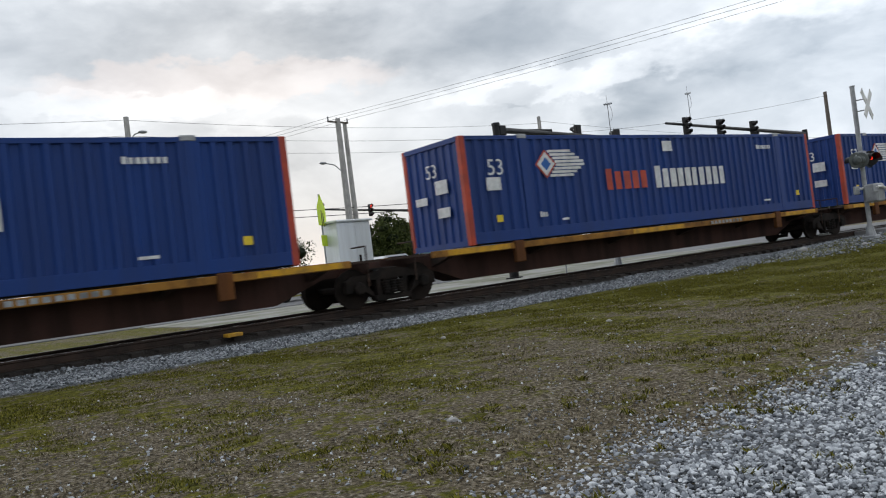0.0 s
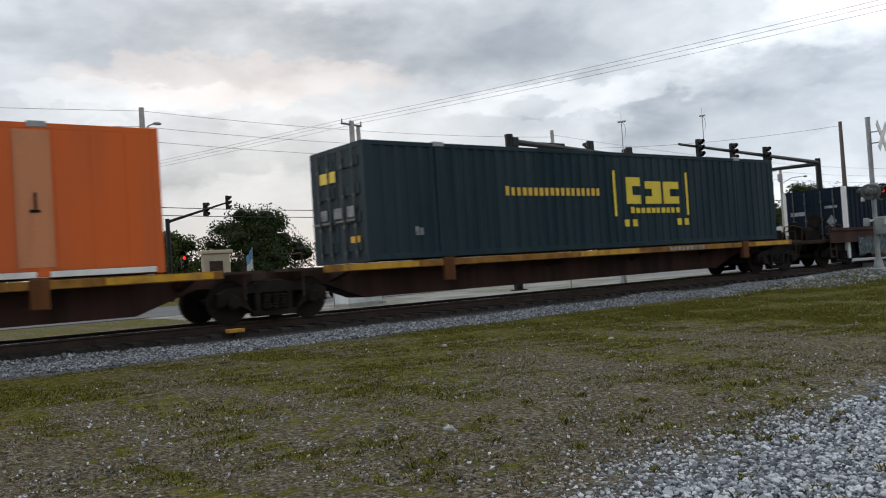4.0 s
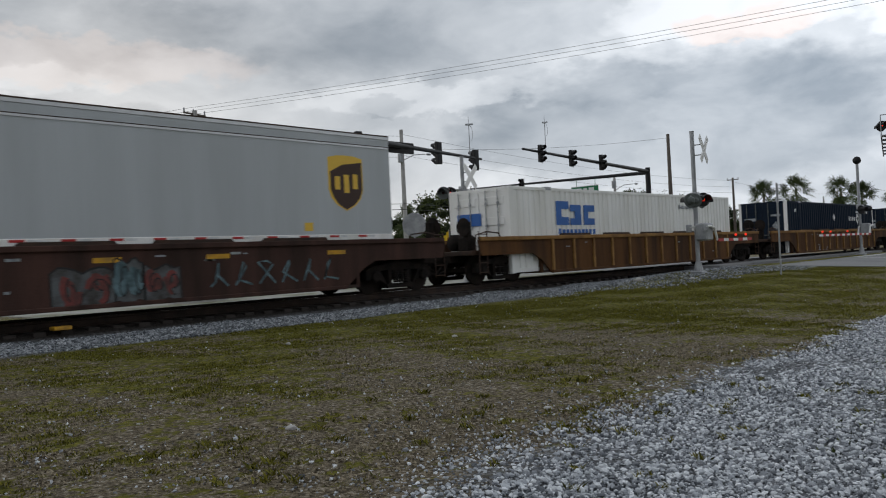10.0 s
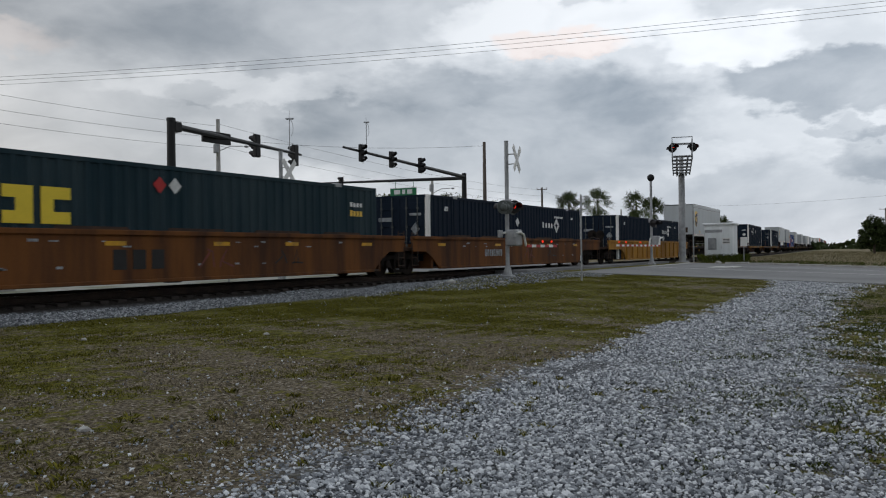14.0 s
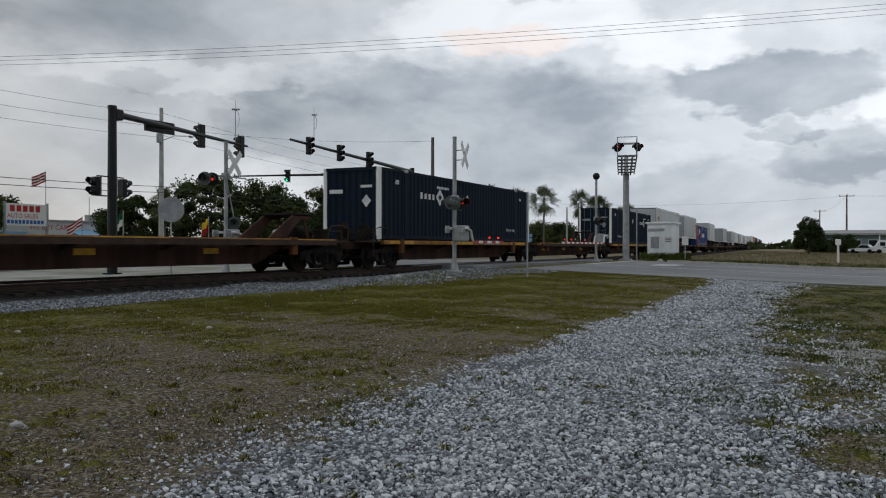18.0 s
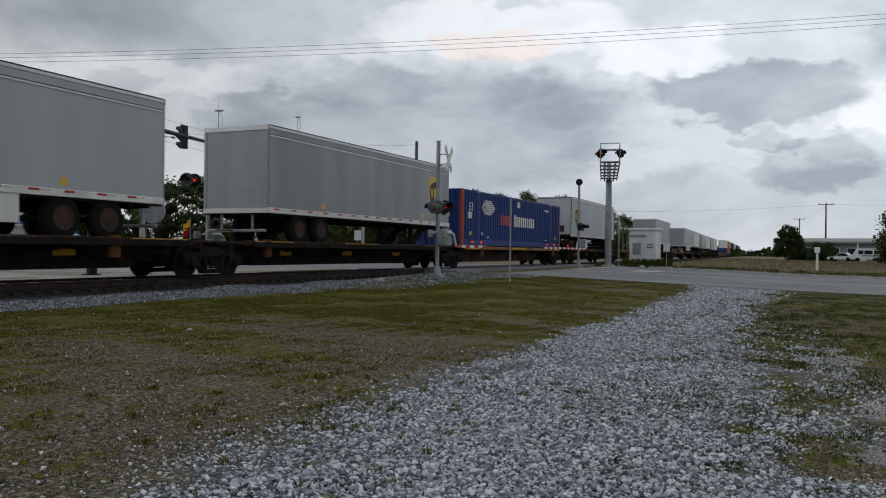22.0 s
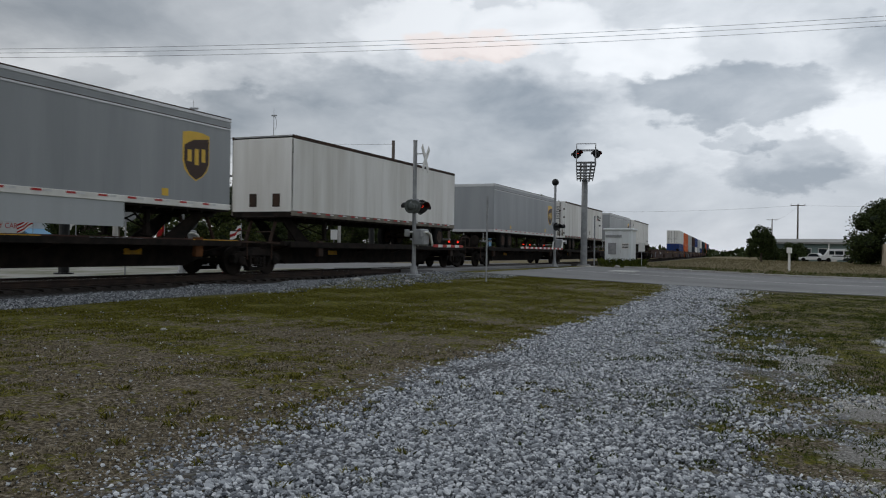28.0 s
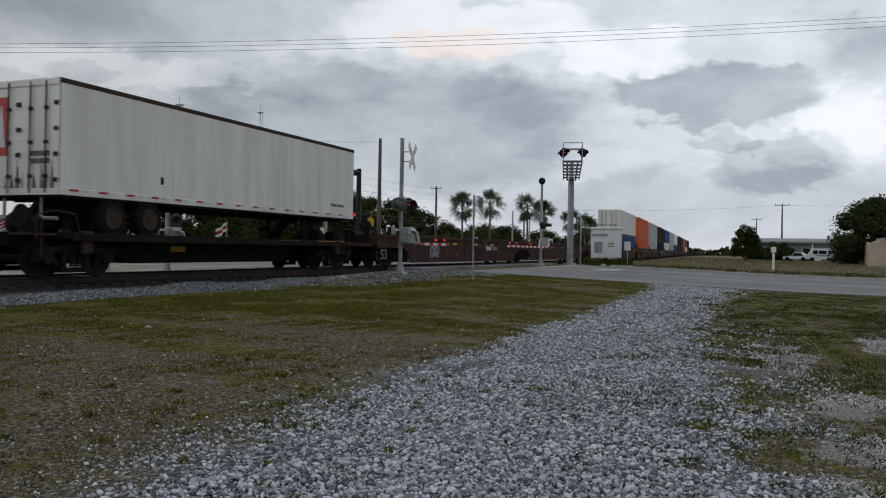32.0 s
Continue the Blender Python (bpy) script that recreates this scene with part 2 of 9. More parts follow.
# ---------------- materials ----------------
def material(name, colour, rough=0.7, metal=0.0, var=0.2, scale=3.0, bump=0.15, grain=40.0, second=None, amount=0.5, streak=False, rnd=0.0, emit=0.0, spec=0.28):
    """A surface with stains at two scales: second is a colour of wear that covers about `amount` of it; streak runs it downwards."""
    m = bpy.data.materials.new(name)
    m.use_nodes = True
    nt = m.node_tree
    n, k = nt.nodes, nt.links
    p = n["Principled BSDF"]
    p.inputs["Roughness"].default_value, p.inputs["Metallic"].default_value = rough, metal
    p.inputs["Specular IOR Level"].default_value = spec
    tc = n.new("ShaderNodeTexCoord")
    mp = n.new("ShaderNodeMapping")
    k.new(tc.outputs["Object"], mp.inputs[0])
    if streak:
        mp.inputs["Scale"].default_value = (1, 1, 0.12)
    big = n.new("ShaderNodeTexNoise")
    big.inputs["Scale"].default_value, big.inputs["Detail"].default_value, big.inputs["Roughness"].default_value = scale, 6, 0.6
    k.new(mp.outputs[0], big.inputs["Vector"])
    fine = n.new("ShaderNodeTexNoise")
    fine.inputs["Scale"].default_value, fine.inputs["Detail"].default_value = grain, 4
    k.new(tc.outputs["Object"], fine.inputs["Vector"])
    mixn = n.new("ShaderNodeMix")
    mixn.data_type = "RGBA"
    ramp = n.new("ShaderNodeValToRGB")
    lo = 1 - amount
    ramp.color_ramp.elements[0].position, ramp.color_ramp.elements[1].position = max(0.0, 0.28 + 0.45 * lo - 0.12), min(1.0, 0.28 + 0.45 * lo + 0.12)
    k.new(big.outputs["Fac"], ramp.inputs[0])
    k.new(ramp.outputs[0], mixn.inputs[0])
    mixn.inputs[6].default_value = (*colour, 1)
    s = second or tuple(c * (1 - var) for c in colour)
    mixn.inputs[7].default_value = (*s, 1)
    hsv = n.new("ShaderNodeHueSaturation")
    mr = n.new("ShaderNodeMapRange")
    mr.inputs[3].default_value, mr.inputs[4].default_value = 1 - var, 1 + var
    k.new(fine.outputs["Fac"], mr.inputs[0])
    val = mr.outputs[0]
    if rnd:
        oi = n.new("ShaderNodeObjectInfo")
        r2 = n.new("ShaderNodeMapRange")
        k.new(oi.outputs["Random"], r2.inputs[0])
        r2.inputs[3].default_value, r2.inputs[4].default_value = 1 - rnd, 1 + rnd
        mu = n.new("ShaderNodeMath")
        mu.operation = "MULTIPLY"
        k.new(val, mu.inputs[0])
        k.new(r2.outputs[0], mu.inputs[1])
        val = mu.outputs[0]
    k.new(val, hsv.inputs["Value"])
    k.new(mixn.outputs[2], hsv.inputs["Color"])
    k.new(hsv.outputs[0], p.inputs["Base Color"])
    if bump:
        b = n.new("ShaderNodeBump")
        b.inputs["Strength"].default_value, b.inputs["Distance"].default_value = bump, 0.02
        k.new(fine.outputs["Fac"], b.inputs["Height"])
        k.new(b.outputs[0], p.inputs["Normal"])
    if emit:
        p.inputs["Emission Color"].default_value, p.inputs["Emission Strength"].default_value = (*colour, 1), emit
    return m


def leaf_material(name, a, b, mid=None):
    """Leaves that differ from leaf to leaf."""
    m = bpy.data.materials.new(name)
    m.use_nodes = True
    n, k = m.node_tree.nodes, m.node_tree.links
    p = n["Principled BSDF"]
    p.inputs["Roughness"].default_value, p.inputs["Specular IOR Level"].default_value = 0.75, 0.15
    g = n.new("ShaderNodeNewGeometry")
    r = n.new("ShaderNodeValToRGB")
    r.color_ramp.elements[0].color, r.color_ramp.elements[1].color = (*a, 1), (*b, 1)
    if mid:
        r.color_ramp.elements.new(0.5).color = (*mid, 1)
    k.new(g.outputs["Random Per Island"], r.inputs[0])
    k.new(r.outputs[0], p.inputs["Base Color"])
    return m


RUST = (0.066, 0.038, 0.026)
M = dict(
    navy=material("navy_paint", (0.0075, 0.0145, 0.029), 0.7, spec=0.10, var=0.12, scale=1.2, second=(0.011, 0.019, 0.033), streak=True, bump=0.05),
    teal=material("teal_paint", (0.012, 0.031, 0.042), 0.65, spec=0.12, var=0.12, scale=1.2, second=(0.03, 0.05, 0.06), streak=True, bump=0.05),
    blue=material("blue_paint", (0.009, 0.046, 0.215), 0.55, var=0.12, scale=1.2, second=(0.013, 0.040, 0.165), streak=True, bump=0.05),
    red=material("red_paint", (0.50, 0.075, 0.04), 0.55, var=0.15, second=(0.35, 0.06, 0.04)),
    orange=material("orange_paint", (0.72, 0.140, 0.024), 0.6, var=0.1, scale=1.0, second=(0.60, 0.125, 0.032), streak=True, bump=0.04),
    orangefade=material("faded_orange_paint", (0.62, 0.25, 0.12), 0.6, var=0.15, scale=2, second=(0.45, 0.18, 0.09), streak=True),
    orangedeep=material("deep_orange_paint", (0.52, 0.105, 0.014), 0.6, var=0.12, scale=1.0, second=(0.34, 0.075, 0.018), streak=True, bump=0.04),
    white=material("white_paint", (0.86, 0.86, 0.84), 0.5, var=0.05, scale=1.5, second=(0.74, 0.735, 0.70), streak=True, bump=0.03),
    dirty=material("dirty_white_paint", (0.85, 0.85, 0.825), 0.55, var=0.08, scale=1.0, second=(0.68, 0.67, 0.63), amount=0.45, streak=True, bump=0.04),
    grey=material("grey_trailer_skin", (0.46, 0.49, 0.51), 0.45, metal=0.1, var=0.06, scale=0.8, second=(0.41, 0.435, 0.45), streak=True, bump=0.02),
    greydark=material("dull_grey_trailer_skin", (0.33, 0.35, 0.365), 0.40, metal=0.15, var=0.06, scale=0.8, second=(0.27, 0.29, 0.303), streak=True, bump=0.02),
    sillgrime=material("grimy_trailer_sill", (0.25, 0.225, 0.185), 0.75, var=0.2, scale=2, second=(0.13, 0.115, 0.095), amount=0.45),
    flasherback=material("dark_grey_lamp_back", (0.10, 0.112, 0.108), 0.5, var=0.15),
    aluminium=material("aluminium", (0.55, 0.56, 0.57), 0.35, metal=0.7, var=0.1, bump=0.02),
    brown=material("brown_car_paint", (0.078, 0.041, 0.033), 0.85, spec=0.12, var=0.22, scale=1.3, second=(0.038, 0.024, 0.020), streak=True),
    ribbrown=material("dark_brown_panel_paint", (0.120, 0.056, 0.022), 0.85, spec=0.12, var=0.22, scale=1.2, second=(0.050, 0.027, 0.016), streak=True),
    ribochre=material("weathered_ochre_rib", (0.30, 0.165, 0.055), 0.8, spec=0.15, var=0.2, scale=1.5, second=(0.17, 0.088, 0.034), amount=0.45),
    deckedge=material("ochre_deck_edge", (0.34, 0.165, 0.035), 0.75, spec=0.15, var=0.2, scale=2.2, second=(0.13, 0.062, 0.022), amount=0.4),
    rustorange=material("orange_brown_car_paint", (0.165, 0.064, 0.019), 0.8, spec=0.15, var=0.2, scale=1.2, second=(0.060, 0.028, 0.016), streak=True),
    ochreyellow=material("ochre_yellow_car_paint", (0.40, 0.195, 0.022), 0.7, spec=0.2, var=0.15, scale=1.2, second=(0.22, 0.10, 0.022), streak=True),
    yellow=material("yellow_stripe_paint", (0.62, 0.33, 0.02), 0.6, var=0.15, second=(0.34, 0.19, 0.04), amount=0.4),
    rust=material("rusty_steel", RUST, 0.85, var=0.3, scale=2.5, second=(0.034, 0.025, 0.021)),
    black=material("black_grease_steel", (0.012, 0.011, 0.010), 0.85, var=0.3, scale=3, second=(0.026, 0.020, 0.017), spec=0.10),
    rubber=material("tyre_rubber", (0.012, 0.012, 0.012), 0.9, var=0.2, spec=0.12),
    railtop=material("rail_steel", (0.050, 0.032, 0.024), 0.75, metal=0.1, var=0.3, second=(0.026, 0.019, 0.016)),
    shine=material("polished_rail_head", (0.42, 0.42, 0.43), 0.25, metal=1.0, var=0.1, bump=0.02),
    tie=material("creosoted_tie", (0.030, 0.025, 0.022), 0.9, var=0.3, scale=2, rnd=0.3, second=(0.05, 0.042, 0.037)),
    stone=leaf_material("ballast_stones", (0.090, 0.098, 0.110), (0.74, 0.76, 0.785), mid=(0.36, 0.38, 0.408)),
    shell=leaf_material("broken_shell", (0.20, 0.195, 0.18), (0.80, 0.79, 0.76), mid=(0.50, 0.49, 0.46)),
    ballast=leaf_material("track_stones", (0.055, 0.062, 0.070), (0.46, 0.48, 0.50), mid=(0.185, 0.198, 0.212)),
    blade=leaf_material("grass_blades", (0.026, 0.030, 0.003), (0.215, 0.195, 0.026)),
    dryblade=leaf_material("dry_grass_blades", (0.066, 0.052, 0.031), (0.34, 0.285, 0.195)),
    weedblade=leaf_material("weed_blades", (0.018, 0.028, 0.004), (0.098, 0.118, 0.018)),
    fieldblade=leaf_material("field_grass_blades", (0.09, 0.08, 0.038), (0.27, 0.23, 0.13)),
    galv=material("galvanised_steel", (0.38, 0.39, 0.40), 0.55, metal=0.3, var=0.15, second=(0.27, 0.28, 0.29)),
    blackmast=material("black_mast_paint", (0.012, 0.013, 0.014), 0.45, var=0.2),
    lampblack=material("black_signal_housing", (0.010, 0.010, 0.011), 0.5, var=0.2),
    concrete=material("concrete_pole", (0.46, 0.45, 0.43), 0.85, var=0.12, scale=2, second=(0.34, 0.33, 0.32)),
    wood=material("weathered_pole_wood", (0.17, 0.145, 0.125), 0.9, var=0.25, scale=2, second=(0.10, 0.085, 0.075), streak=True),
    cabinet=material("pale_cabinet_paint", (0.80, 0.84, 0.86), 0.5, var=0.06, scale=1.2, second=(0.64, 0.67, 0.67), streak=True),
    signwhite=material("white_sign_face", (0.74, 0.74, 0.72), 0.5, var=0.06),
    signgreen=material("green_sign_face", (0.015, 0.17, 0.07), 0.5, var=0.1),
    signyellow=material("yellow_green_sign_face", (0.62, 0.80, 0.03), 0.45, var=0.06),
    signamber=material("amber_sign_face", (0.75, 0.42, 0.02), 0.5, var=0.06),
    markred=material("red_marking", (0.45, 0.03, 0.03), 0.5, var=0.1),
    markblue=material("blue_marking", (0.03, 0.13, 0.42), 0.5, var=0.1),
    markgold=material("gold_marking", (0.78, 0.50, 0.07), 0.45, var=0.08),
    markyellow=material("yellow_marking", (0.80, 0.60, 0.05), 0.5, var=0.08),
    markbrown=material("dark_brown_marking", (0.055, 0.030, 0.022), 0.5, var=0.1),
    markwhite=material("white_marking", (0.74, 0.75, 0.75), 0.55, var=0.12, scale=6, second=(0.56, 0.57, 0.57)),
    markblack=material("black_marking", (0.02, 0.02, 0.02), 0.6, var=0.2),
    graypale=material("pale_graffiti", (0.36, 0.39, 0.41), 0.8, var=0.25, scale=5, second=(0.17, 0.185, 0.195), amount=0.5),
    ochrefill=material("ochre_sprayed_field", (0.25, 0.135, 0.055), 0.8, var=0.3, scale=2.5, second=(0.20, 0.055, 0.035), amount=0.4),
    palefill=material("grey_sprayed_field", (0.22, 0.24, 0.25), 0.8, var=0.3, scale=3, second=(0.11, 0.13, 0.14), amount=0.45),
    graywhite=material("whitish_graffiti", (0.50, 0.53, 0.55), 0.8, var=0.25, scale=5, second=(0.30, 0.32, 0.34), amount=0.5),
    grayfill=material("dull_sprayed_field", (0.115, 0.125, 0.13), 0.8, var=0.3, scale=4, second=(0.05, 0.045, 0.042), amount=0.5),
    grayochre=material("ochre_graffiti", (0.36, 0.225, 0.10), 0.8, var=0.25, scale=4, second=(0.09, 0.055, 0.035), amount=0.55),
    grayblue=material("light_blue_graffiti", (0.15, 0.23, 0.255), 0.8, var=0.25, scale=5, second=(0.06, 0.095, 0.105), amount=0.55),
    graymaroon=material("maroon_graffiti", (0.20, 0.05, 0.045), 0.7, var=0.25, scale=4, second=(0.09, 0.04, 0.035)),
    glowred=material("red_lamp_lit", (1.0, 0.035, 0.015), 0.3, emit=1.0, var=0.0, bump=0),
    glowamber=material("amber_lamp_lit", (1.0, 0.30, 0.04), 0.3, emit=2.0, var=0.0, bump=0),
    glowgreen=material("green_lamp_lit", (0.03, 1.0, 0.35), 0.3, emit=2.0, var=0.0, bump=0),
    lens=material("dark_lens", (0.03, 0.012, 0.012), 0.2, var=0.1, bump=0),
    bark=material("bark", (0.10, 0.08, 0.065), 0.95, var=0.3, scale=4, bump=0.6),
    palmbark=material("palm_bark", (0.17, 0.145, 0.12), 0.95, var=0.3, scale=6, bump=0.6),
    leaf=leaf_material("broad_leaves", (0.028, 0.042, 0.010), (0.090, 0.108, 0.030)),
    # darker copy of the leaf colour, standing in for shade inside the crowns
    leafshade=leaf_material("shaded_inner_leaves", (0.008, 0.014, 0.005), (0.022, 0.032, 0.010)),
    leafdark=leaf_material("dark_leaves", (0.018, 0.030, 0.009), (0.055, 0.074, 0.022)),
    palmleaf=leaf_material("palm_leaves", (0.028, 0.046, 0.016), (0.095, 0.118, 0.045)),
    wallpale=material("pale_stucco", (0.60, 0.62, 0.63), 0.85, var=0.08, scale=0.7, second=(0.50, 0.52, 0.53)),
    walltan=material("tan_stucco", (0.50, 0.43, 0.33), 0.85, var=0.1, scale=0.7, second=(0.42, 0.36, 0.28)),
    wallgreen=material("grey_green_wall", (0.20, 0.27, 0.26), 0.85, var=0.1, scale=0.7),
    roofgrey=material("grey_flat_roof", (0.34, 0.34, 0.33), 0.9, var=0.12, scale=1.0),
    awning=material("blue_awning", (0.22, 0.42, 0.62), 0.6, var=0.08),
    glass=material("dark_window_glass", (0.02, 0.025, 0.03), 0.08, var=0.1, bump=0),
    carwhite=material("white_car_paint", (0.70, 0.71, 0.72), 0.25, var=0.03, bump=0),
    cardark=material("dark_car_paint", (0.04, 0.045, 0.055), 0.2, var=0.05, bump=0),
    wire=material("cable", (0.05, 0.05, 0.055), 0.6, var=0.1, bump=0),
)

# ---------------- lie of the land ----------------
TRACK_Y = 16.7            # middle of the railway track; rail heads lie at z = 0
GAUGE = 0.755             # half the distance between the rail heads' middles
CURVE_AT, CURVE_R, CURVE_END = 40.0, 1400.0, radians(3.6)
ROAD_X0, ROAD_X1 = 33.4, 56.5


def along(s):
    """Place and heading of the track s metres along it."""
    if s <= CURVE_AT:
        return s, TRACK_Y, 0.0
    a = min((s - CURVE_AT) / CURVE_R, CURVE_END)
    x, y = CURVE_AT + CURVE_R * math.sin(a), TRACK_Y + CURVE_R * (1 - math.cos(a))
    rest = s - CURVE_AT - CURVE_R * a
    return x + rest * math.cos(a), y + rest * math.sin(a), a


def track_dev(x):
    x = np.asarray(x, float)
    a = np.clip((x - CURVE_AT) / CURVE_R, 0, CURVE_END)
    return CURVE_R * (1 - np.cos(a)) + np.tan(CURVE_END) * np.maximum(0, x - CURVE_AT - CURVE_R * math.sin(CURVE_END))


def ease(a, b, x):
    t = np.clip((np.asarray(x, float) - a) / (b - a), 0, 1)
    return t * t * (3 - 2 * t)


def land(x, y):
    """Height of the ground."""
    x, y = np.asarray(x, float), np.asarray(y, float)
    yy = y - track_dev(x)
    lawn = np.interp(yy, [-80, 0, 5, 10, 13.5, 15.1, 15.5, 17.9, 18.3, 19.9, 26, 45], [-0.8, -0.72, -0.64, -0.50, -0.43, -0.33, -0.20, -0.20, -0.33, -0.42, -0.34, -0.3])
    street = np.interp(yy, [-80, -5, 0, 7, 13.8, 15.2, 18.2, 20, 26, 45], [-0.7, -0.65, -0.58, -0.34, -0.10, -0.28, -0.28, -0.12, -0.2, -0.3])
    field = np.interp(yy, [-80, -5, 0, 7, 13.5, 15.2, 18.2, 20, 26, 45], [-0.6, -0.5, -0.42, -0.25, -0.15, -0.28, -0.28, -0.2, -0.25, -0.3])
    field = field + np.interp(x, [58, 150, 400], [0, 0.42, 0.42]) * ease(15, 8, yy)
    w, v = ease(19, 28.5, x), ease(57, 60, x)
    return (lawn * (1 - w) + street * w) * (1 - v) + field * v


def z_at(x, y):
    return float(land(x, y))


LEFT_EDGE = ([-3, 1, 3, 4.1, 5, 6.2, 7.7, 10.1, 13.2, 18.3, 24, 28.5, 32, 33.4], [1.2, 2.0, 2.5, 2.85, 3.1, 3.35, 3.55, 3.78, 4.05, 4.1, 4.0, 3.85, 4.1, 4.6])
RIGHT_EDGE = ([-3, 3, 6, 7, 9.1, 10.1, 11.3, 13.7, 16.6, 21, 24.6, 33.4], [-1.6, -0.5, 0.15, 0.28, 0.42, 0.58, 0.84, 1.12, 1.38, 1.5, 1.53, 1.4])
SAND = ((12.9, -0.25, 1.9, 0.34), (9.3, -0.75, 0.9, 0.34), (7.2, -0.75, 0.9, 0.45), (6.0, -0.5, 0.5, 0.3), (15.6, -1.7, 1.8, 0.3))


def wobble(x, y, scale, seed):
    """Smooth random values about 0, drawn from sums of waves."""
    rng = np.random.RandomState(seed)
    v = np.zeros_like(np.asarray(x, float))
    for i in range(7):
        a, f, ph = rng.uniform(0, 6.28), scale * rng.uniform(0.5, 2.2), rng.uniform(0, 6.28)
        v = v + np.sin((x * math.cos(a) + y * math.sin(a)) * f + ph) / 7 * 1.6
    return v


def gravel_mask(x, y):
    """How much loose gravel covers the ground: the track to the road, thinning into the lawn."""
    l, r = np.interp(x, *LEFT_EDGE), np.interp(x, *RIGHT_EDGE)
    n = 0.22 * wobble(x, y, 1.8, 3) + 0.25 * wobble(x, y, 5.0, 4)
    soft = np.interp(x, [2, 7, 10, 14], [2.0, 1.25, 0.7, 0.22])
    lane = ease(-soft, 0.35, l + n - y) * ease(-0.7, 0.5, y - r - n) * ease(33.5, 32.9, x)
    d = np.hypot(x, y)
    clump = 0.5 + 0.9 * wobble(x, y, 2.4, 8) + 0.5 * wobble(x, y, 6.0, 9)
    spill = 0.62 * np.clip(clump, 0, 1.2) * ease(1.7, 0.1, y - l) * ease(8.5, 5.5, x) + 0.20 * np.clip(clump - 0.2, 0, 1) * ease(7.0, 4.5, d)
    far_side = 0.72 * np.clip(clump, 0, 1) * ease(-2.2, -0.2, y - r) * ease(0.6, 0.0, y - r) * ease(22, 13, x)
    weeds = ease(0.05, 0.5, 0.55 * wobble(x, y, 2.4, 12) + 0.7 * wobble(x, y, 7.0, 13)) * 0.6 * ease(2.1, 0.6, y - r) * ease(4, 6, x)
    patches = 0.30 * ease(0.6, 0.9, wobble(x, y, 2.6, 21)) * ease(13.0, 11.0, y) * ease(8.0, 10.0, y)
    return np.clip(np.maximum(np.maximum(lane - weeds, far_side), np.maximum(spill, patches)), 0, 1)


def sand_mask(x, y):
    """Bare pale shell sand beside the lane."""
    v = np.zeros_like(np.asarray(x, float))
    for cx, cy, rx, ry in SAND:
        q = ((x - cx) / rx) ** 2 + ((y - cy) / ry) ** 2 + 0.7 * wobble(x, y, 5.0, 51)
        v = np.maximum(v, ease(1.3, 0.5, q))
    return v


def dry_mask(x, y):
    """1 on brown soil and dead grass, 0 on green mats."""
    v = 0.51 + 0.15 * wobble(x, y, 0.5, 6) + 0.38 * wobble(x, y, 2.6, 7) + 0.50 * wobble(x, y, 7.0, 14)
    return np.clip(v + 0.18 * ease(9, 4, y) + 0.22 * ease(10, 5, x) - 0.34 * ease(7, 12, y) - 0.30 * ease(9, 15, x) * ease(1.0, 3.0, y) - 0.22 * ease(2.2, 0.8, y), 0, 1)


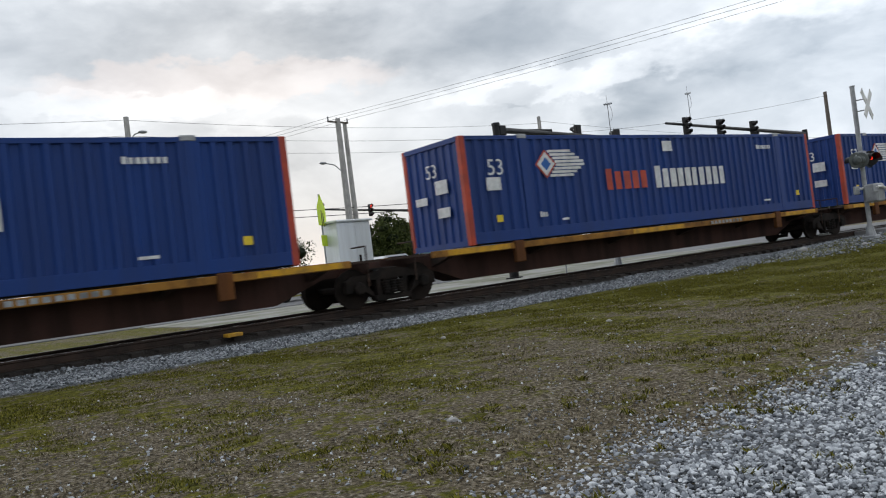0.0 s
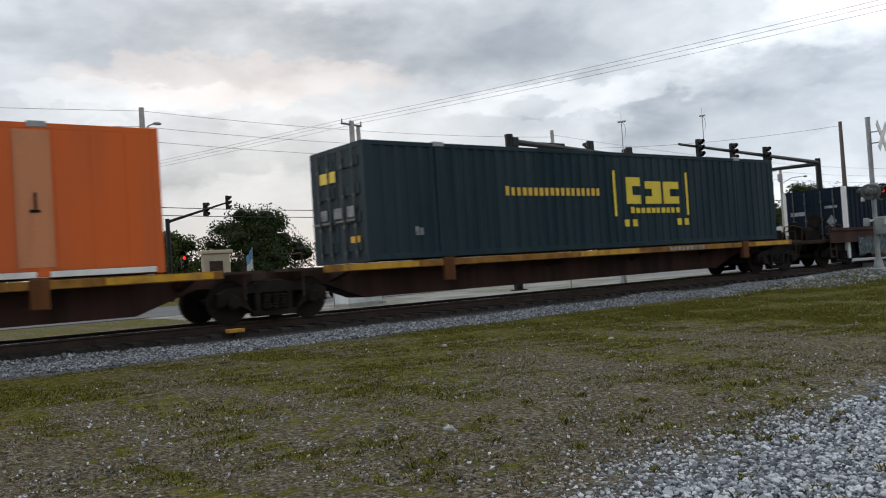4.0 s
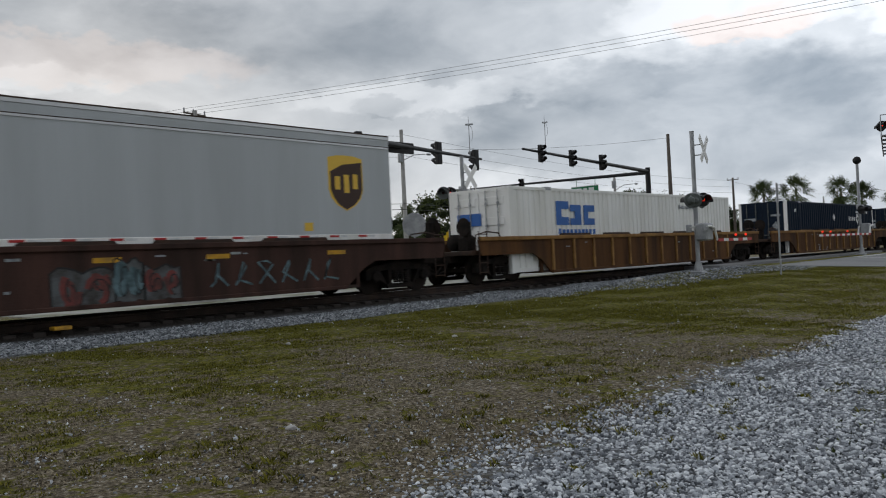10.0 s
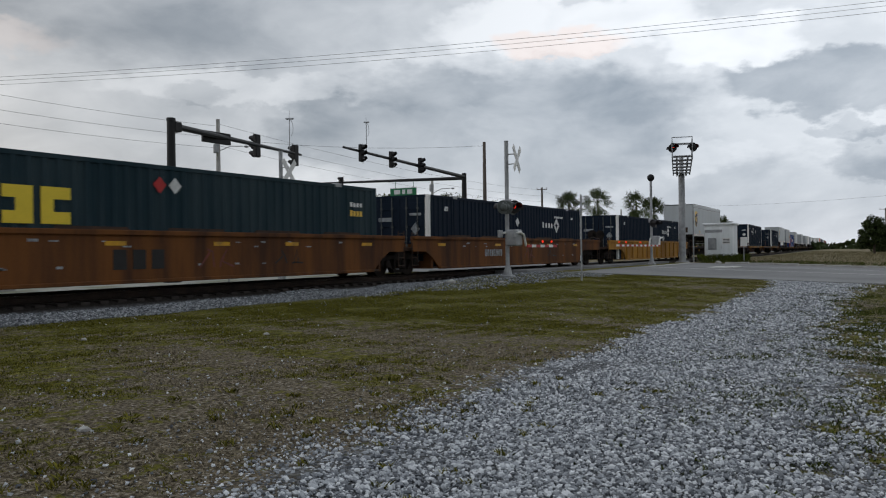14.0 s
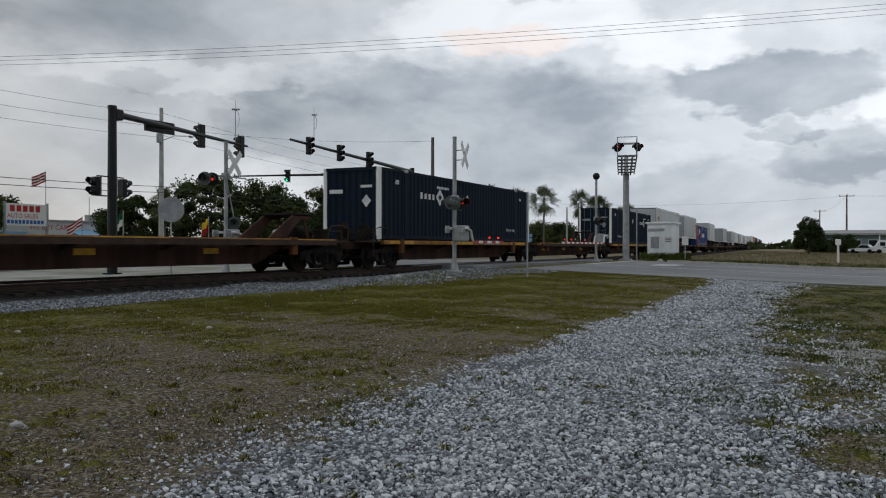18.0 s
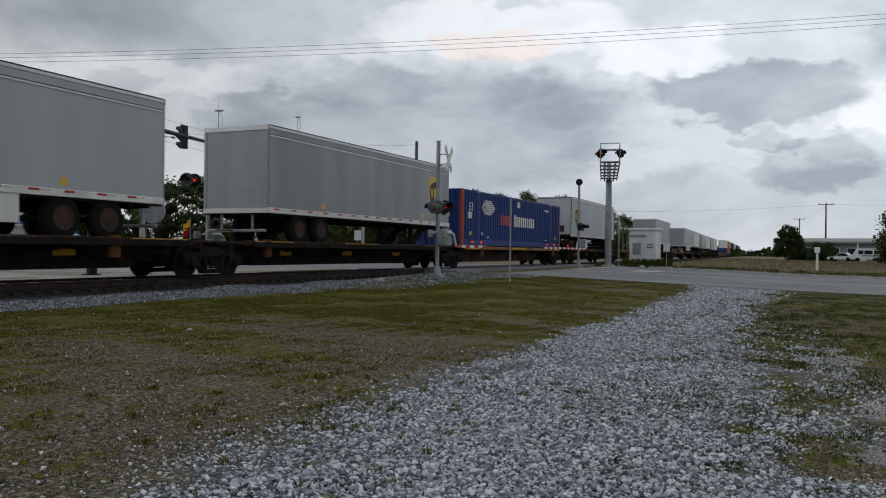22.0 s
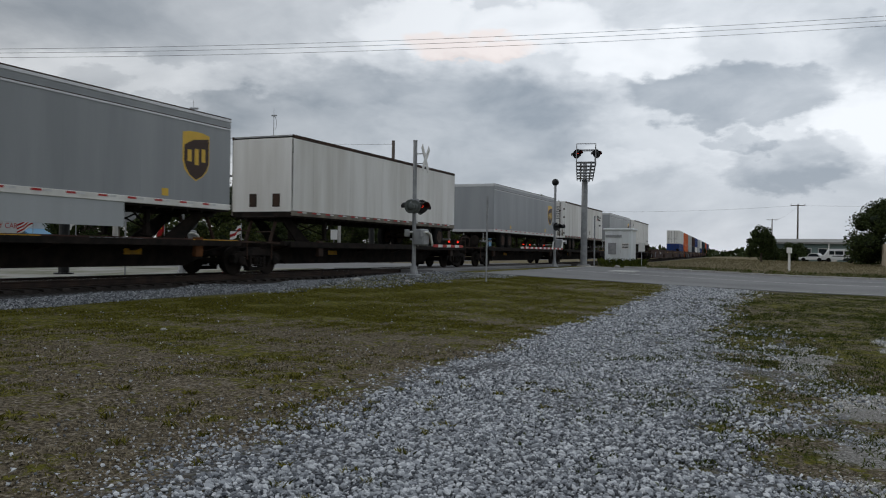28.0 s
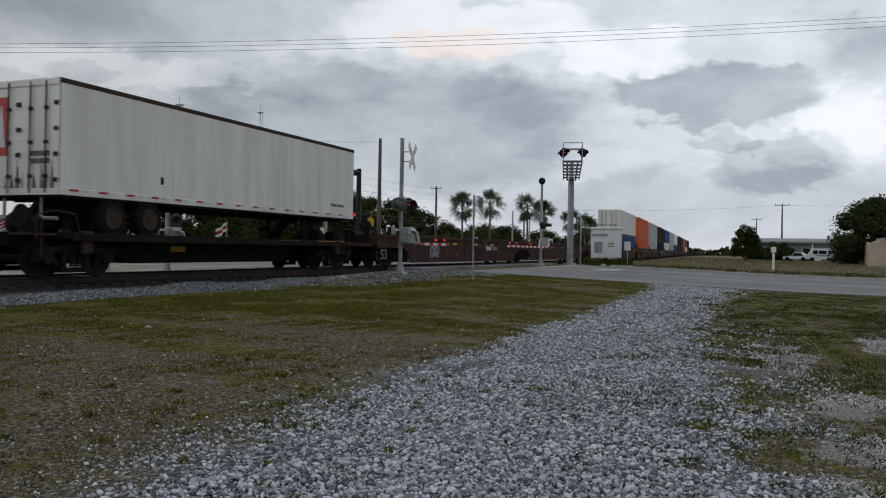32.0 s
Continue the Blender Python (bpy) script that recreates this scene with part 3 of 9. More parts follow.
def build_ground():
    def steps(a, b, n):
        return list(np.linspace(a, b, n, endpoint=False))
    xs = [-2500, -900, -350, -150, -80, -45, -25, -15] + steps(-9, 31, 160) + steps(31, 62, 62) + steps(62, 180, 60) + [180, 200, 240, 300, 420, 700, 1300, 2600]
    ys = [-2500, -900, -300, -140, -80, -50, -30, -20, -14] + steps(-9, 15, 96) + steps(15, 24, 30) + steps(24, 100, 38) + [100, 140, 220, 400, 900, 2600]
    X, Y = np.meshgrid(np.array(xs), np.array(ys))
    near = ease(40, 20, np.hypot(X - 10, Y - 4))
    bumps = 0.018 * wobble(X, Y, 2.2, 1) * near + 0.012 * wobble(X, Y, 6.0, 2) * near
    Z = land(X, Y) + bumps * ease(15, 13, Y)
    w = len(xs)
    verts = np.stack([X, Y, Z], -1).reshape(-1, 3)
    i = (np.arange(len(ys) - 1)[:, None] * w + np.arange(w - 1)).ravel()
    faces = np.stack([i, i + 1, i + 1 + w, i + w], -1)
    me = bpy.data.meshes.new("ground")
    me.from_pydata(verts.tolist(), [], faces.tolist())
    g = gravel_mask(X, Y).ravel()
    bed = (ease(13.2, 14.1, Y - track_dev(X)) * ease(20.5, 19.5, Y - track_dev(X))).ravel()
    gravel = me.attributes.new("gravel", "FLOAT", "POINT")
    gravel.data.foreach_set("value", np.maximum(g, bed))
    dryness = np.where(X > 58, np.clip(0.75 + 0.4 * wobble(X, Y, 0.35, 6), 0, 1), dry_mask(X, Y))
    sandy = me.attributes.new("sand", "FLOAT", "POINT")
    sandy.data.foreach_set("value", sand_mask(X, Y).ravel())
    yy = Y - track_dev(X)
    # dark band along the rails: shadow of rail and ballast put into the colour
    track_shade = me.attributes.new("track_shade", "FLOAT", "POINT")
    track_shade.data.foreach_set("value", (ease(14.95, 15.3, yy) * ease(18.4, 17.9, yy)).ravel())
    dry = me.attributes.new("dry", "FLOAT", "POINT")
    dry.data.foreach_set("value", dryness.ravel())
    far = me.attributes.new("far", "FLOAT", "POINT")
    far.data.foreach_set("value", ease(56, 58, X).ravel())
    me.polygons.foreach_set("use_smooth", [True] * len(me.polygons))
    m = bpy.data.materials.new("patchy_lawn_and_gravel")
    m.use_nodes = True
    n, k = m.node_tree.nodes, m.node_tree.links
    p = n["Principled BSDF"]
    p.inputs["Roughness"].default_value, p.inputs["Specular IOR Level"].default_value = 0.95, 0.2
    tc = n.new("ShaderNodeTexCoord")

    def noise_(scale, detail=6):
        x = n.new("ShaderNodeTexNoise")
        x.inputs["Scale"].default_value, x.inputs["Detail"].default_value, x.inputs["Roughness"].default_value = scale, detail, 0.65
        k.new(tc.outputs["Object"], x.inputs["Vector"])
        return x.outputs["Fac"]

    def ramp(fac, *stops):
        x = n.new("ShaderNodeValToRGB")
        for e, (pos, col) in zip(x.color_ramp.elements, stops[:1] + stops[-1:]):
            e.position, e.color = pos, (*col, 1)
        for pos, col in stops[1:-1]:
            x.color_ramp.elements.new(pos).color = (*col, 1)
        k.new(fac, x.inputs[0])
        return x.outputs[0]

    def mix(f, a, b):
        x = n.new("ShaderNodeMix")
        x.data_type = "RGBA"
        k.new(f, x.inputs[0]), k.new(a, x.inputs[6]), k.new(b, x.inputs[7])
        return x.outputs[2]

    def attr(name):
        x = n.new("ShaderNodeAttribute")
        x.attribute_name = name
        return x.outputs["Fac"]

    def sharpen(mask, noise_fac, lo, hi, gain=0.9):
        a = n.new("ShaderNodeMath")
        a.operation = "ADD"
        s = n.new("ShaderNodeMath")
        s.operation = "MULTIPLY_ADD"
        k.new(noise_fac, s.inputs[0])
        s.inputs[1].default_value, s.inputs[2].default_value = gain, -gain / 2
        k.new(mask, a.inputs[0]), k.new(s.outputs[0], a.inputs[1])
        r = n.new("ShaderNodeMapRange")
        k.new(a.outputs[0], r.inputs[0])
        r.inputs[1].default_value, r.inputs[2].default_value = lo, hi
        return r.outputs[0]

    green = ramp(noise_(9.0, 10), (0.32, (0.020, 0.021, 0.003)), (0.5, (0.115, 0.110, 0.010)), (0.68, (0.235, 0.210, 0.034)))
    straw = ramp(noise_(24.0, 10), (0.36, (0.022, 0.017, 0.010)), (0.48, (0.118, 0.094, 0.060)), (0.57, (0.23, 0.192, 0.132)), (0.67, (0.44, 0.41, 0.36)))
    field = ramp(noise_(0.35, 8), (0.3, (0.16, 0.13, 0.075)), (0.7, (0.25, 0.215, 0.13)))
    lawn = mix(sharpen(attr("dry"), noise_(6.5, 12), 0.34, 0.62, 4.6), green, straw)
    lawn = mix(attr("far"), lawn, field)
    lawn = mix(sharpen(attr("sand"), noise_(9.0, 10), 0.45, 0.75, 1.8), lawn, ramp(noise_(40.0, 6), (0.32, (0.10, 0.095, 0.085)), (0.5, (0.27, 0.26, 0.24)), (0.66, (0.56, 0.55, 0.52))))
    v = n.new("ShaderNodeTexVoronoi")
    v.inputs["Scale"].default_value = 26.0
    k.new(tc.outputs["Object"], v.inputs["Vector"])
    # kept darker than the stones: dirt and the shade of the gaps in one colour
    pebble = ramp(v.outputs["Color"], (0.0, (0.036, 0.037, 0.038)), (0.5, (0.115, 0.120, 0.126)), (1.0, (0.34, 0.352, 0.375)))
    col = mix(sharpen(attr("gravel"), noise_(9.0, 8), 0.40, 0.75), lawn, pebble)
    col = mix(attr("track_shade"), col, ramp(noise_(12.0, 8), (0.3, (0.016, 0.014, 0.012)), (0.7, (0.045, 0.038, 0.033))))
    k.new(col, p.inputs["Base Color"])
    b = n.new("ShaderNodeBump")
    b.inputs["Strength"].default_value, b.inputs["Distance"].default_value = 0.9, 0.04
    h = n.new("ShaderNodeMath")
    h.operation = "ADD"
    k.new(noise_(30.0, 8), h.inputs[0]), k.new(v.outputs["Distance"], h.inputs[1])
    k.new(h.outputs[0], b.inputs["Height"])
    k.new(b.outputs[0], p.inputs["Normal"])
    me.materials.append(m)
    tagged(new("ground", me), "patchy dry lawn with bare soil and loose gravel", "ground", kind="structure")


build_ground()


def asphalt(name, colour):
    return material(name, colour, 0.85, var=0.18, scale=0.5, second=tuple(c * 0.8 for c in colour), bump=0.25, grain=60)


M["asphalt"] = material("worn_asphalt", (0.23, 0.23, 0.232), 0.85, var=0.2, scale=0.22, second=(0.175, 0.175, 0.178), bump=0.25, grain=50)
M["asphalt2"] = asphalt("grey_asphalt", (0.15, 0.15, 0.155))
M["paint"] = material("road_paint", (0.60, 0.60, 0.57), 0.7, var=0.15, scale=3, second=(0.34, 0.34, 0.33), amount=0.45)


def strip(name, label, x0, x1, y0, y1, mat, lift=0.03, nx=8, ny=40, category="road"):
    """A paved strip that follows the land, with a thickness."""
    bm = bm_new()
    X, Y = np.linspace(x0, x1, nx), np.linspace(y0, y1, ny)
    v = [[bm.verts.new((x, y, z_at(x, y) + lift)) for x in X] for y in Y]
    for j in range(ny - 1):
        for i in range(nx - 1):
            bm.faces.new((v[j][i], v[j][i + 1], v[j + 1][i + 1], v[j + 1][i]))
    r = bmesh.ops.extrude_face_region(bm, geom=bm.faces[:])
    bmesh.ops.translate(bm, vec=(0, 0, -0.15), verts=[e for e in r["geom"] if isinstance(e, bmesh.types.BMVert)])
    bmesh.ops.recalc_face_normals(bm, faces=bm.faces)
    return solid(name, bm, mat, label, category, kind="structure")


strip("road", "worn grey asphalt street leading to the railway crossing", ROAD_X0, ROAD_X1, -70, 14.3, M["asphalt"])
strip("road", "grey asphalt street beyond the railway crossing", ROAD_X0, ROAD_X1, 19.2, 31.6, M["asphalt"], nx=6, ny=10)
M["apron"] = material("pale_crushed_shell", (0.33, 0.325, 0.30), 0.95, var=0.25, scale=0.5, second=(0.17, 0.172, 0.115), bump=0.3, grain=30)
strip("pavement", "pale crushed shell shoulder beyond the railway", 9.5, ROAD_X0 - 0.1, 20.3, 31.5, M["apron"], nx=12, ny=14, category="pavement")
strip("road", "asphalt highway running along the railway", -300, 400, 32, 46, M["asphalt2"], nx=80, ny=6)


def road_lines():
    bm = bm_new()
    for x0, x1, y0, y1 in ((33.8, 33.95, -40, 1.0), (43.4, 43.55, -60, 12), (43.75, 43.9, -60, 12), (50.4, 50.55, -60, 9)):
        ys = np.linspace(y0, y1, 30)
        for a, b in zip(ys, ys[1:]):
            q = [bm.verts.new((x, y, z_at(x, y) + 0.036)) for x, y in ((x0, a), (x1, a), (x1, b), (x0, b))]
            bm.faces.new(q)
    solid("road_marking", bm, M["paint"], "worn white painted lane lines on asphalt", "road marking", kind="structure")
    bm = bm_new()
    for y0, y1 in ((12.2, 12.75),):
        box(bm, 44.6, 56.0, y0, y1, z_at(50, 12.4) + 0.032, z_at(50, 12.4) + 0.037)
    box(bm, 46.5, 49.5, 8.2, 10.6, z_at(48, 9.4) + 0.0, z_at(48, 9.4) + 0.04)
    solid("road_marking", bm, M["paint"], "worn white stop line before the crossing", "road marking", kind="structure")


road_lines()


def kerb():
    bm = bm_new()
    ys = np.linspace(-60, 10.5, 48)
    for a, b in zip(ys, ys[1:]):
        z = z_at(56.7, (a + b) / 2)
        box(bm, 56.45, 56.75, a, b - 0.02, z - 0.1, z + 0.16, 0.02)
    solid("kerb", bm, M["concrete"], "pale concrete kerb along the far road edge", "kerb", kind="structure")


kerb()


# ---------------- railway track ----------------
def rail(side):
    """One rail: foot, web and head swept along the track."""
    prof = [(-0.07, -0.172), (0.07, -0.172), (0.07, -0.160), (0.012, -0.145), (0.012, -0.05), (0.036, -0.036), (0.036, -0.006), (0.028, 0.0), (-0.028, 0.0), (-0.036, -0.006), (-0.036, -0.036), (-0.012, -0.05), (-0.012, -0.145), (-0.07, -0.160)]
    bm = bm_new()
    rings = []
    for s in [-400, -100, -30] + list(range(-10, 60, 5)) + list(range(60, 420, 6)):
        x, y, a = along(s)
        rings.append([bm.verts.new((x - math.sin(a) * (side + u), y + math.cos(a) * (side + u), z)) for u, z in prof])
    for p, q in zip(rings, rings[1:]):
        for i in range(len(prof)):
            j = (i + 1) % len(prof)
            f = bm.faces.new((p[i], p[j], q[j], q[i]))
            f.material_index = 1 if i == 7 else 0
    bmesh.ops.recalc_face_normals(bm, faces=bm.faces)
    return bm


track = thing("railway_track", "single railway track of brown rails on wooden ties", "railway track", kind="structure")
for side in (-GAUGE, GAUGE):
    part("rail", to_mesh(rail(side), "rail", [M["railtop"], M["shine"]]), None, track, "brown steel rail with a bright worn head")


def ties():
    bm = bm_new()
    box(bm, -0.115, 0.115, -1.3, 1.3, -0.20, 0.0, 0.012)
    me = to_mesh(bm, "tie", M["tie"])
    rng = random.Random(5)
    for i in range(290):
        s = -12 + i * 0.5
        if ROAD_X0 - 1 < s < ROAD_X1 + 1:
            continue
        x, y, a = along(s)
        part("tie", me, None, track, at=pose(x, y + rng.uniform(-0.05, 0.05), -0.172 + rng.uniform(-0.012, 0.0), 0, 0, math.degrees(a) + rng.uniform(-1, 1)))
    bm = bm_new()
    box(bm, -0.16, 0.16, -0.12, 0.12, -0.02, 0.05, 0.01)
    part("tie_marker", bm, M["yellow"], track, "orange painted marker block beside the rail", at=pose(6.35, 15.35, -0.14))


ties()


def crossing():
    ob = thing("crossing_panels", "concrete panels filling the railway crossing between the rails", "level crossing", kind="structure")
    for y0, y1, n in ((14.28, TRACK_Y - GAUGE - 0.08, 7), (TRACK_Y - GAUGE + 0.11, TRACK_Y + GAUGE - 0.11, 7), (TRACK_Y + GAUGE + 0.08, 19.25, 7)):
        for i in range(n):
            a = ROAD_X0 - 0.8 + i * (ROAD_X1 - ROAD_X0 + 1.6) / n
            bm = bm_new()
            box(bm, a, a + (ROAD_X1 - ROAD_X0 + 1.6) / n - 0.03, y0, y1, -0.25, -0.02, 0.015)
            dev = float(track_dev(a + 2))
            part("panel", bm, M["asphalt"], ob, at=pose(0, dev, 0))


crossing()


# ---------------- loose stones and grass ----------------
def scatter(name, label, category, pts, size, mat, seed, squash=0.7, round_=False):
    """Crushed stones at the points, joined into one mesh."""
    rng = np.random.RandomState(seed)
    if round_:
        g = 1.618
        base = np.array([(-1, g, 0), (1, g, 0), (-1, -g, 0), (1, -g, 0), (0, -1, g), (0, 1, g), (0, -1, -g), (0, 1, -g), (g, 0, -1), (g, 0, 1), (-g, 0, -1), (-g, 0, 1)], float) / 1.9
        tri = np.array([(0, 11, 5), (0, 5, 1), (0, 1, 7), (0, 7, 10), (0, 10, 11), (1, 5, 9), (5, 11, 4), (11, 10, 2), (10, 7, 6), (7, 1, 8), (3, 9, 4), (3, 4, 2), (3, 2, 6), (3, 6, 8), (3, 8, 9), (4, 9, 5), (2, 4, 11), (6, 2, 10), (8, 6, 7), (9, 8, 1)])
    else:
        base = np.array([(1, 0, 0), (-1, 0, 0), (0, 1, 0), (0, -1, 0), (0, 0, 1), (0, 0, -1)], float)
        tri = np.array([(0, 2, 4), (2, 1, 4), (1, 3, 4), (3, 0, 4), (2, 0, 5), (1, 2, 5), (3, 1, 5), (0, 3, 5)])
    n, k = len(pts), len(base)
    jit = 0.24 if round_ else 0.32
    v = base[None] * (1 + rng.uniform(-jit, jit, (n, k, 3))) + rng.uniform(-jit, jit, (n, k, 3)) * 0.9
    v *= rng.uniform(0.7, 1.25, (n, 1, 3))
    v[:, :, 2] *= squash
    q = rng.normal(size=(n, 4))
    q /= np.linalg.norm(q, axis=1)[:, None]
    w, x, y, z = q.T
    R = np.stack([1 - 2 * (y * y + z * z), 2 * (x * y - z * w), 2 * (x * z + y * w), 2 * (x * y + z * w), 1 - 2 * (x * x + z * z), 2 * (y * z - x * w), 2 * (x * z - y * w), 2 * (y * z + x * w), 1 - 2 * (x * x + y * y)], -1).reshape(n, 3, 3)
    v = np.einsum("nij,nkj->nki", R, v) * np.array([1.06, 1.06, 0.84])
    v = v * np.asarray(size)[:, None, None] + np.asarray(pts)[:, None, :]
    f = (tri[None] + k * np.arange(n)[:, None, None]).reshape(-1, 3)
    me = bpy.data.meshes.new(name)
    me.from_pydata(v.reshape(-1, 3).tolist(), [], f.tolist())
    me.materials.append(mat)
    return tagged(new(name, me), label, category, kind="stuff")


def spread(rng, n, x0, x1, y0, y1, keep):
    x, y = rng.uniform(x0, x1, n), rng.uniform(y0, y1, n)
    ok = rng.uniform(size=n) < keep(x, y)
    return x[ok], y[ok]


def build_stones():
    rng = np.random.RandomState(11)
    keep_ = lambda x, y: np.maximum(gravel_mask(x, y) ** 1.3, 0.10 * sand_mask(x, y))
    x, y = spread(rng, 136000, 0, 7.5, -2.5, 6, lambda x, y: keep_(x, y) * ease(0.0, 2.2, x))
    s = rng.uniform(0.008, 0.020, len(x)) * rng.choice([0.6, 0.8, 1, 1.35], len(x)) * (0.62 + 0.38 * np.clip(gravel_mask(x, y) * 1.4, 0, 1))
    scatter("gravel", "loose pale grey crushed stone gravel", "gravel", np.stack([x, y, land(x, y) + 0.25 * s + rng.uniform(0, 0.018, len(x)) * gravel_mask(x, y)], -1), s, M["stone"], 1, round_=True)
    x, y = spread(rng, 84000, 7.5, 15, -2.5, 6, keep_)
    s = rng.uniform(0.011, 0.024, len(x)) * rng.choice([0.7, 1, 1.3], len(x))
    scatter("gravel", "loose pale grey crushed stone gravel", "gravel", np.stack([x, y, land(x, y) + 0.3 * s], -1), s, M["stone"], 7)
    x, y = spread(rng, 62000, 15, 33.4, -2, 6, keep_)
    s = rng.uniform(0.018, 0.038, len(x))
    scatter("gravel", "loose pale grey crushed stone gravel", "gravel", np.stack([x, y, land(x, y) + 0.3 * s], -1), s, M["stone"], 2)
    x, y = spread(rng, 30000, -8, 2, -4, 5, keep_)
    s = rng.uniform(0.012, 0.030, len(x))
    scatter("gravel", "loose pale grey crushed stone gravel", "gravel", np.stack([x, y, land(x, y) + 0.3 * s], -1), s, M["stone"], 9)
    # single small stones strewn over the lawn
    x, y = spread(rng, 36000, 1, 20, 2, 13.5, lambda x, y: (0.06 + 0.6 * dry_mask(x, y) ** 2) * ease(13, 5, np.hypot(x, y)) + 0.05)
    s = rng.uniform(0.005, 0.012, len(x)) * rng.choice([1, 1, 1.8], len(x))
    scatter("gravel", "small stones strewn over the lawn", "gravel", np.stack([x, y, land(x, y) + 0.5 * s], -1), s, M["stone"], 8)
    # broken shell on the bare patches beside the lane
    x, y = spread(rng, 60000, 5, 17.5, -2.3, 0.3, lambda x, y: 0.9 * sand_mask(x, y))
    s = rng.uniform(0.005, 0.013, len(x))
    scatter("shell_sand", "pale broken shell on bare sandy patches", "sand", np.stack([x, y, land(x, y) + 0.5 * s], -1), s, M["shell"], 12)
    x = rng.uniform(-2, 33, 42000)
    y = 13.75 + 1.4 * rng.uniform(0, 1, 42000) ** 0.9 + 0.25 * wobble(x, x * 0 + 13, 1.2, 5)
    s = rng.uniform(0.016, 0.040, len(x))
    scatter("ballast", "grey crushed stone railway ballast", "ballast", np.stack([x, y, land(x, y) + 0.25 * s], -1), s, M["ballast"], 3)
    x = rng.uniform(19, 33.2, 9000)
    y = rng.uniform(9.6, 14.2, 9000)
    s = rng.uniform(0.02, 0.045, len(x))
    keep = ease(12.8, 13.6, y + 0.5 * wobble(x, y, 1.5, 9) + 2.4 * ease(20, 26, x)) > rng.uniform(size=len(x))
    scatter("ballast", "grey crushed stone beside the crossing gate", "ballast", np.stack([x, y, land(x, y) + 0.2 * s], -1)[keep], s[keep], M["ballast"], 4)
    # the larger pale lumps that lie about on the lawn
    for px, py, r in ((4.35, 5.85, 0.055), (25.0, 11.9, 0.10), (24.2, 13.4, 0.16), (6.3, 4.5, 0.04), (29.0, 0.9, 0.09), (57.9, 11.2, 0.22), (10.3, 9.2, 0.05), (8.2, 11.0, 0.05)):
        bm = bm_new()
        bmesh.ops.create_icosphere(bm, subdivisions=2, radius=r)
        for v in bm.verts:
            v.co *= 1 + 0.35 * noise.noise(v.co * 2.2 / r + Vector((px, py, 0)))
            v.co.z *= 0.6
        solid("stone", bm, M["concrete"], "pale lump of limestone lying on the lawn", "stone", "loose stones", at=pose(px, py, z_at(px, py) + 0.2 * r))


build_stones()


def tufts(name, label, x, y, mat, tall, seed, per=5, spread_r=0.05, lean0=0.2):
    """Short grass: bent blades in small tufts, joined."""
    rng = np.random.RandomState(seed)
    n = len(x)
    cx, cy = np.repeat(x, per) + rng.normal(0, spread_r, n * per), np.repeat(y, per) + rng.normal(0, spread_r, n * per)
    cz = land(cx, cy) - 0.004
    a, lean = rng.uniform(0, 6.28, n * per), rng.uniform(lean0, lean0 + 0.9, n * per)
    h = tall * rng.uniform(0.4, 1.1, n * per)
    w = 0.0045 + 0.004 * rng.uniform(size=n * per)
    dx, dy = np.cos(a), np.sin(a)
    v = np.empty((n * per, 4, 3))
    v[:, 0] = np.stack([cx - dy * w, cy + dx * w, cz], -1)
    v[:, 1] = np.stack([cx + dy * w, cy - dx * w, cz], -1)
    v[:, 2] = np.stack([cx + dx * h * lean * 0.4 + dy * w * 0.7, cy + dy * h * lean * 0.4 - dx * w * 0.7, cz + h * 0.65], -1)
    v[:, 3] = np.stack([cx + dx * h * lean, cy + dy * h * lean, cz + h], -1)
    i = 4 * np.arange(n * per)[:, None]
    f = np.concatenate([i + np.array([[0, 1, 2]]), i + np.array([[0, 2, 3]])])
    me = bpy.data.meshes.new(name)
    me.from_pydata(v.reshape(-1, 3).tolist(), [], f.tolist())
    me.materials.append(mat)
    return tagged(new(name, me), label, "grass", kind="stuff")


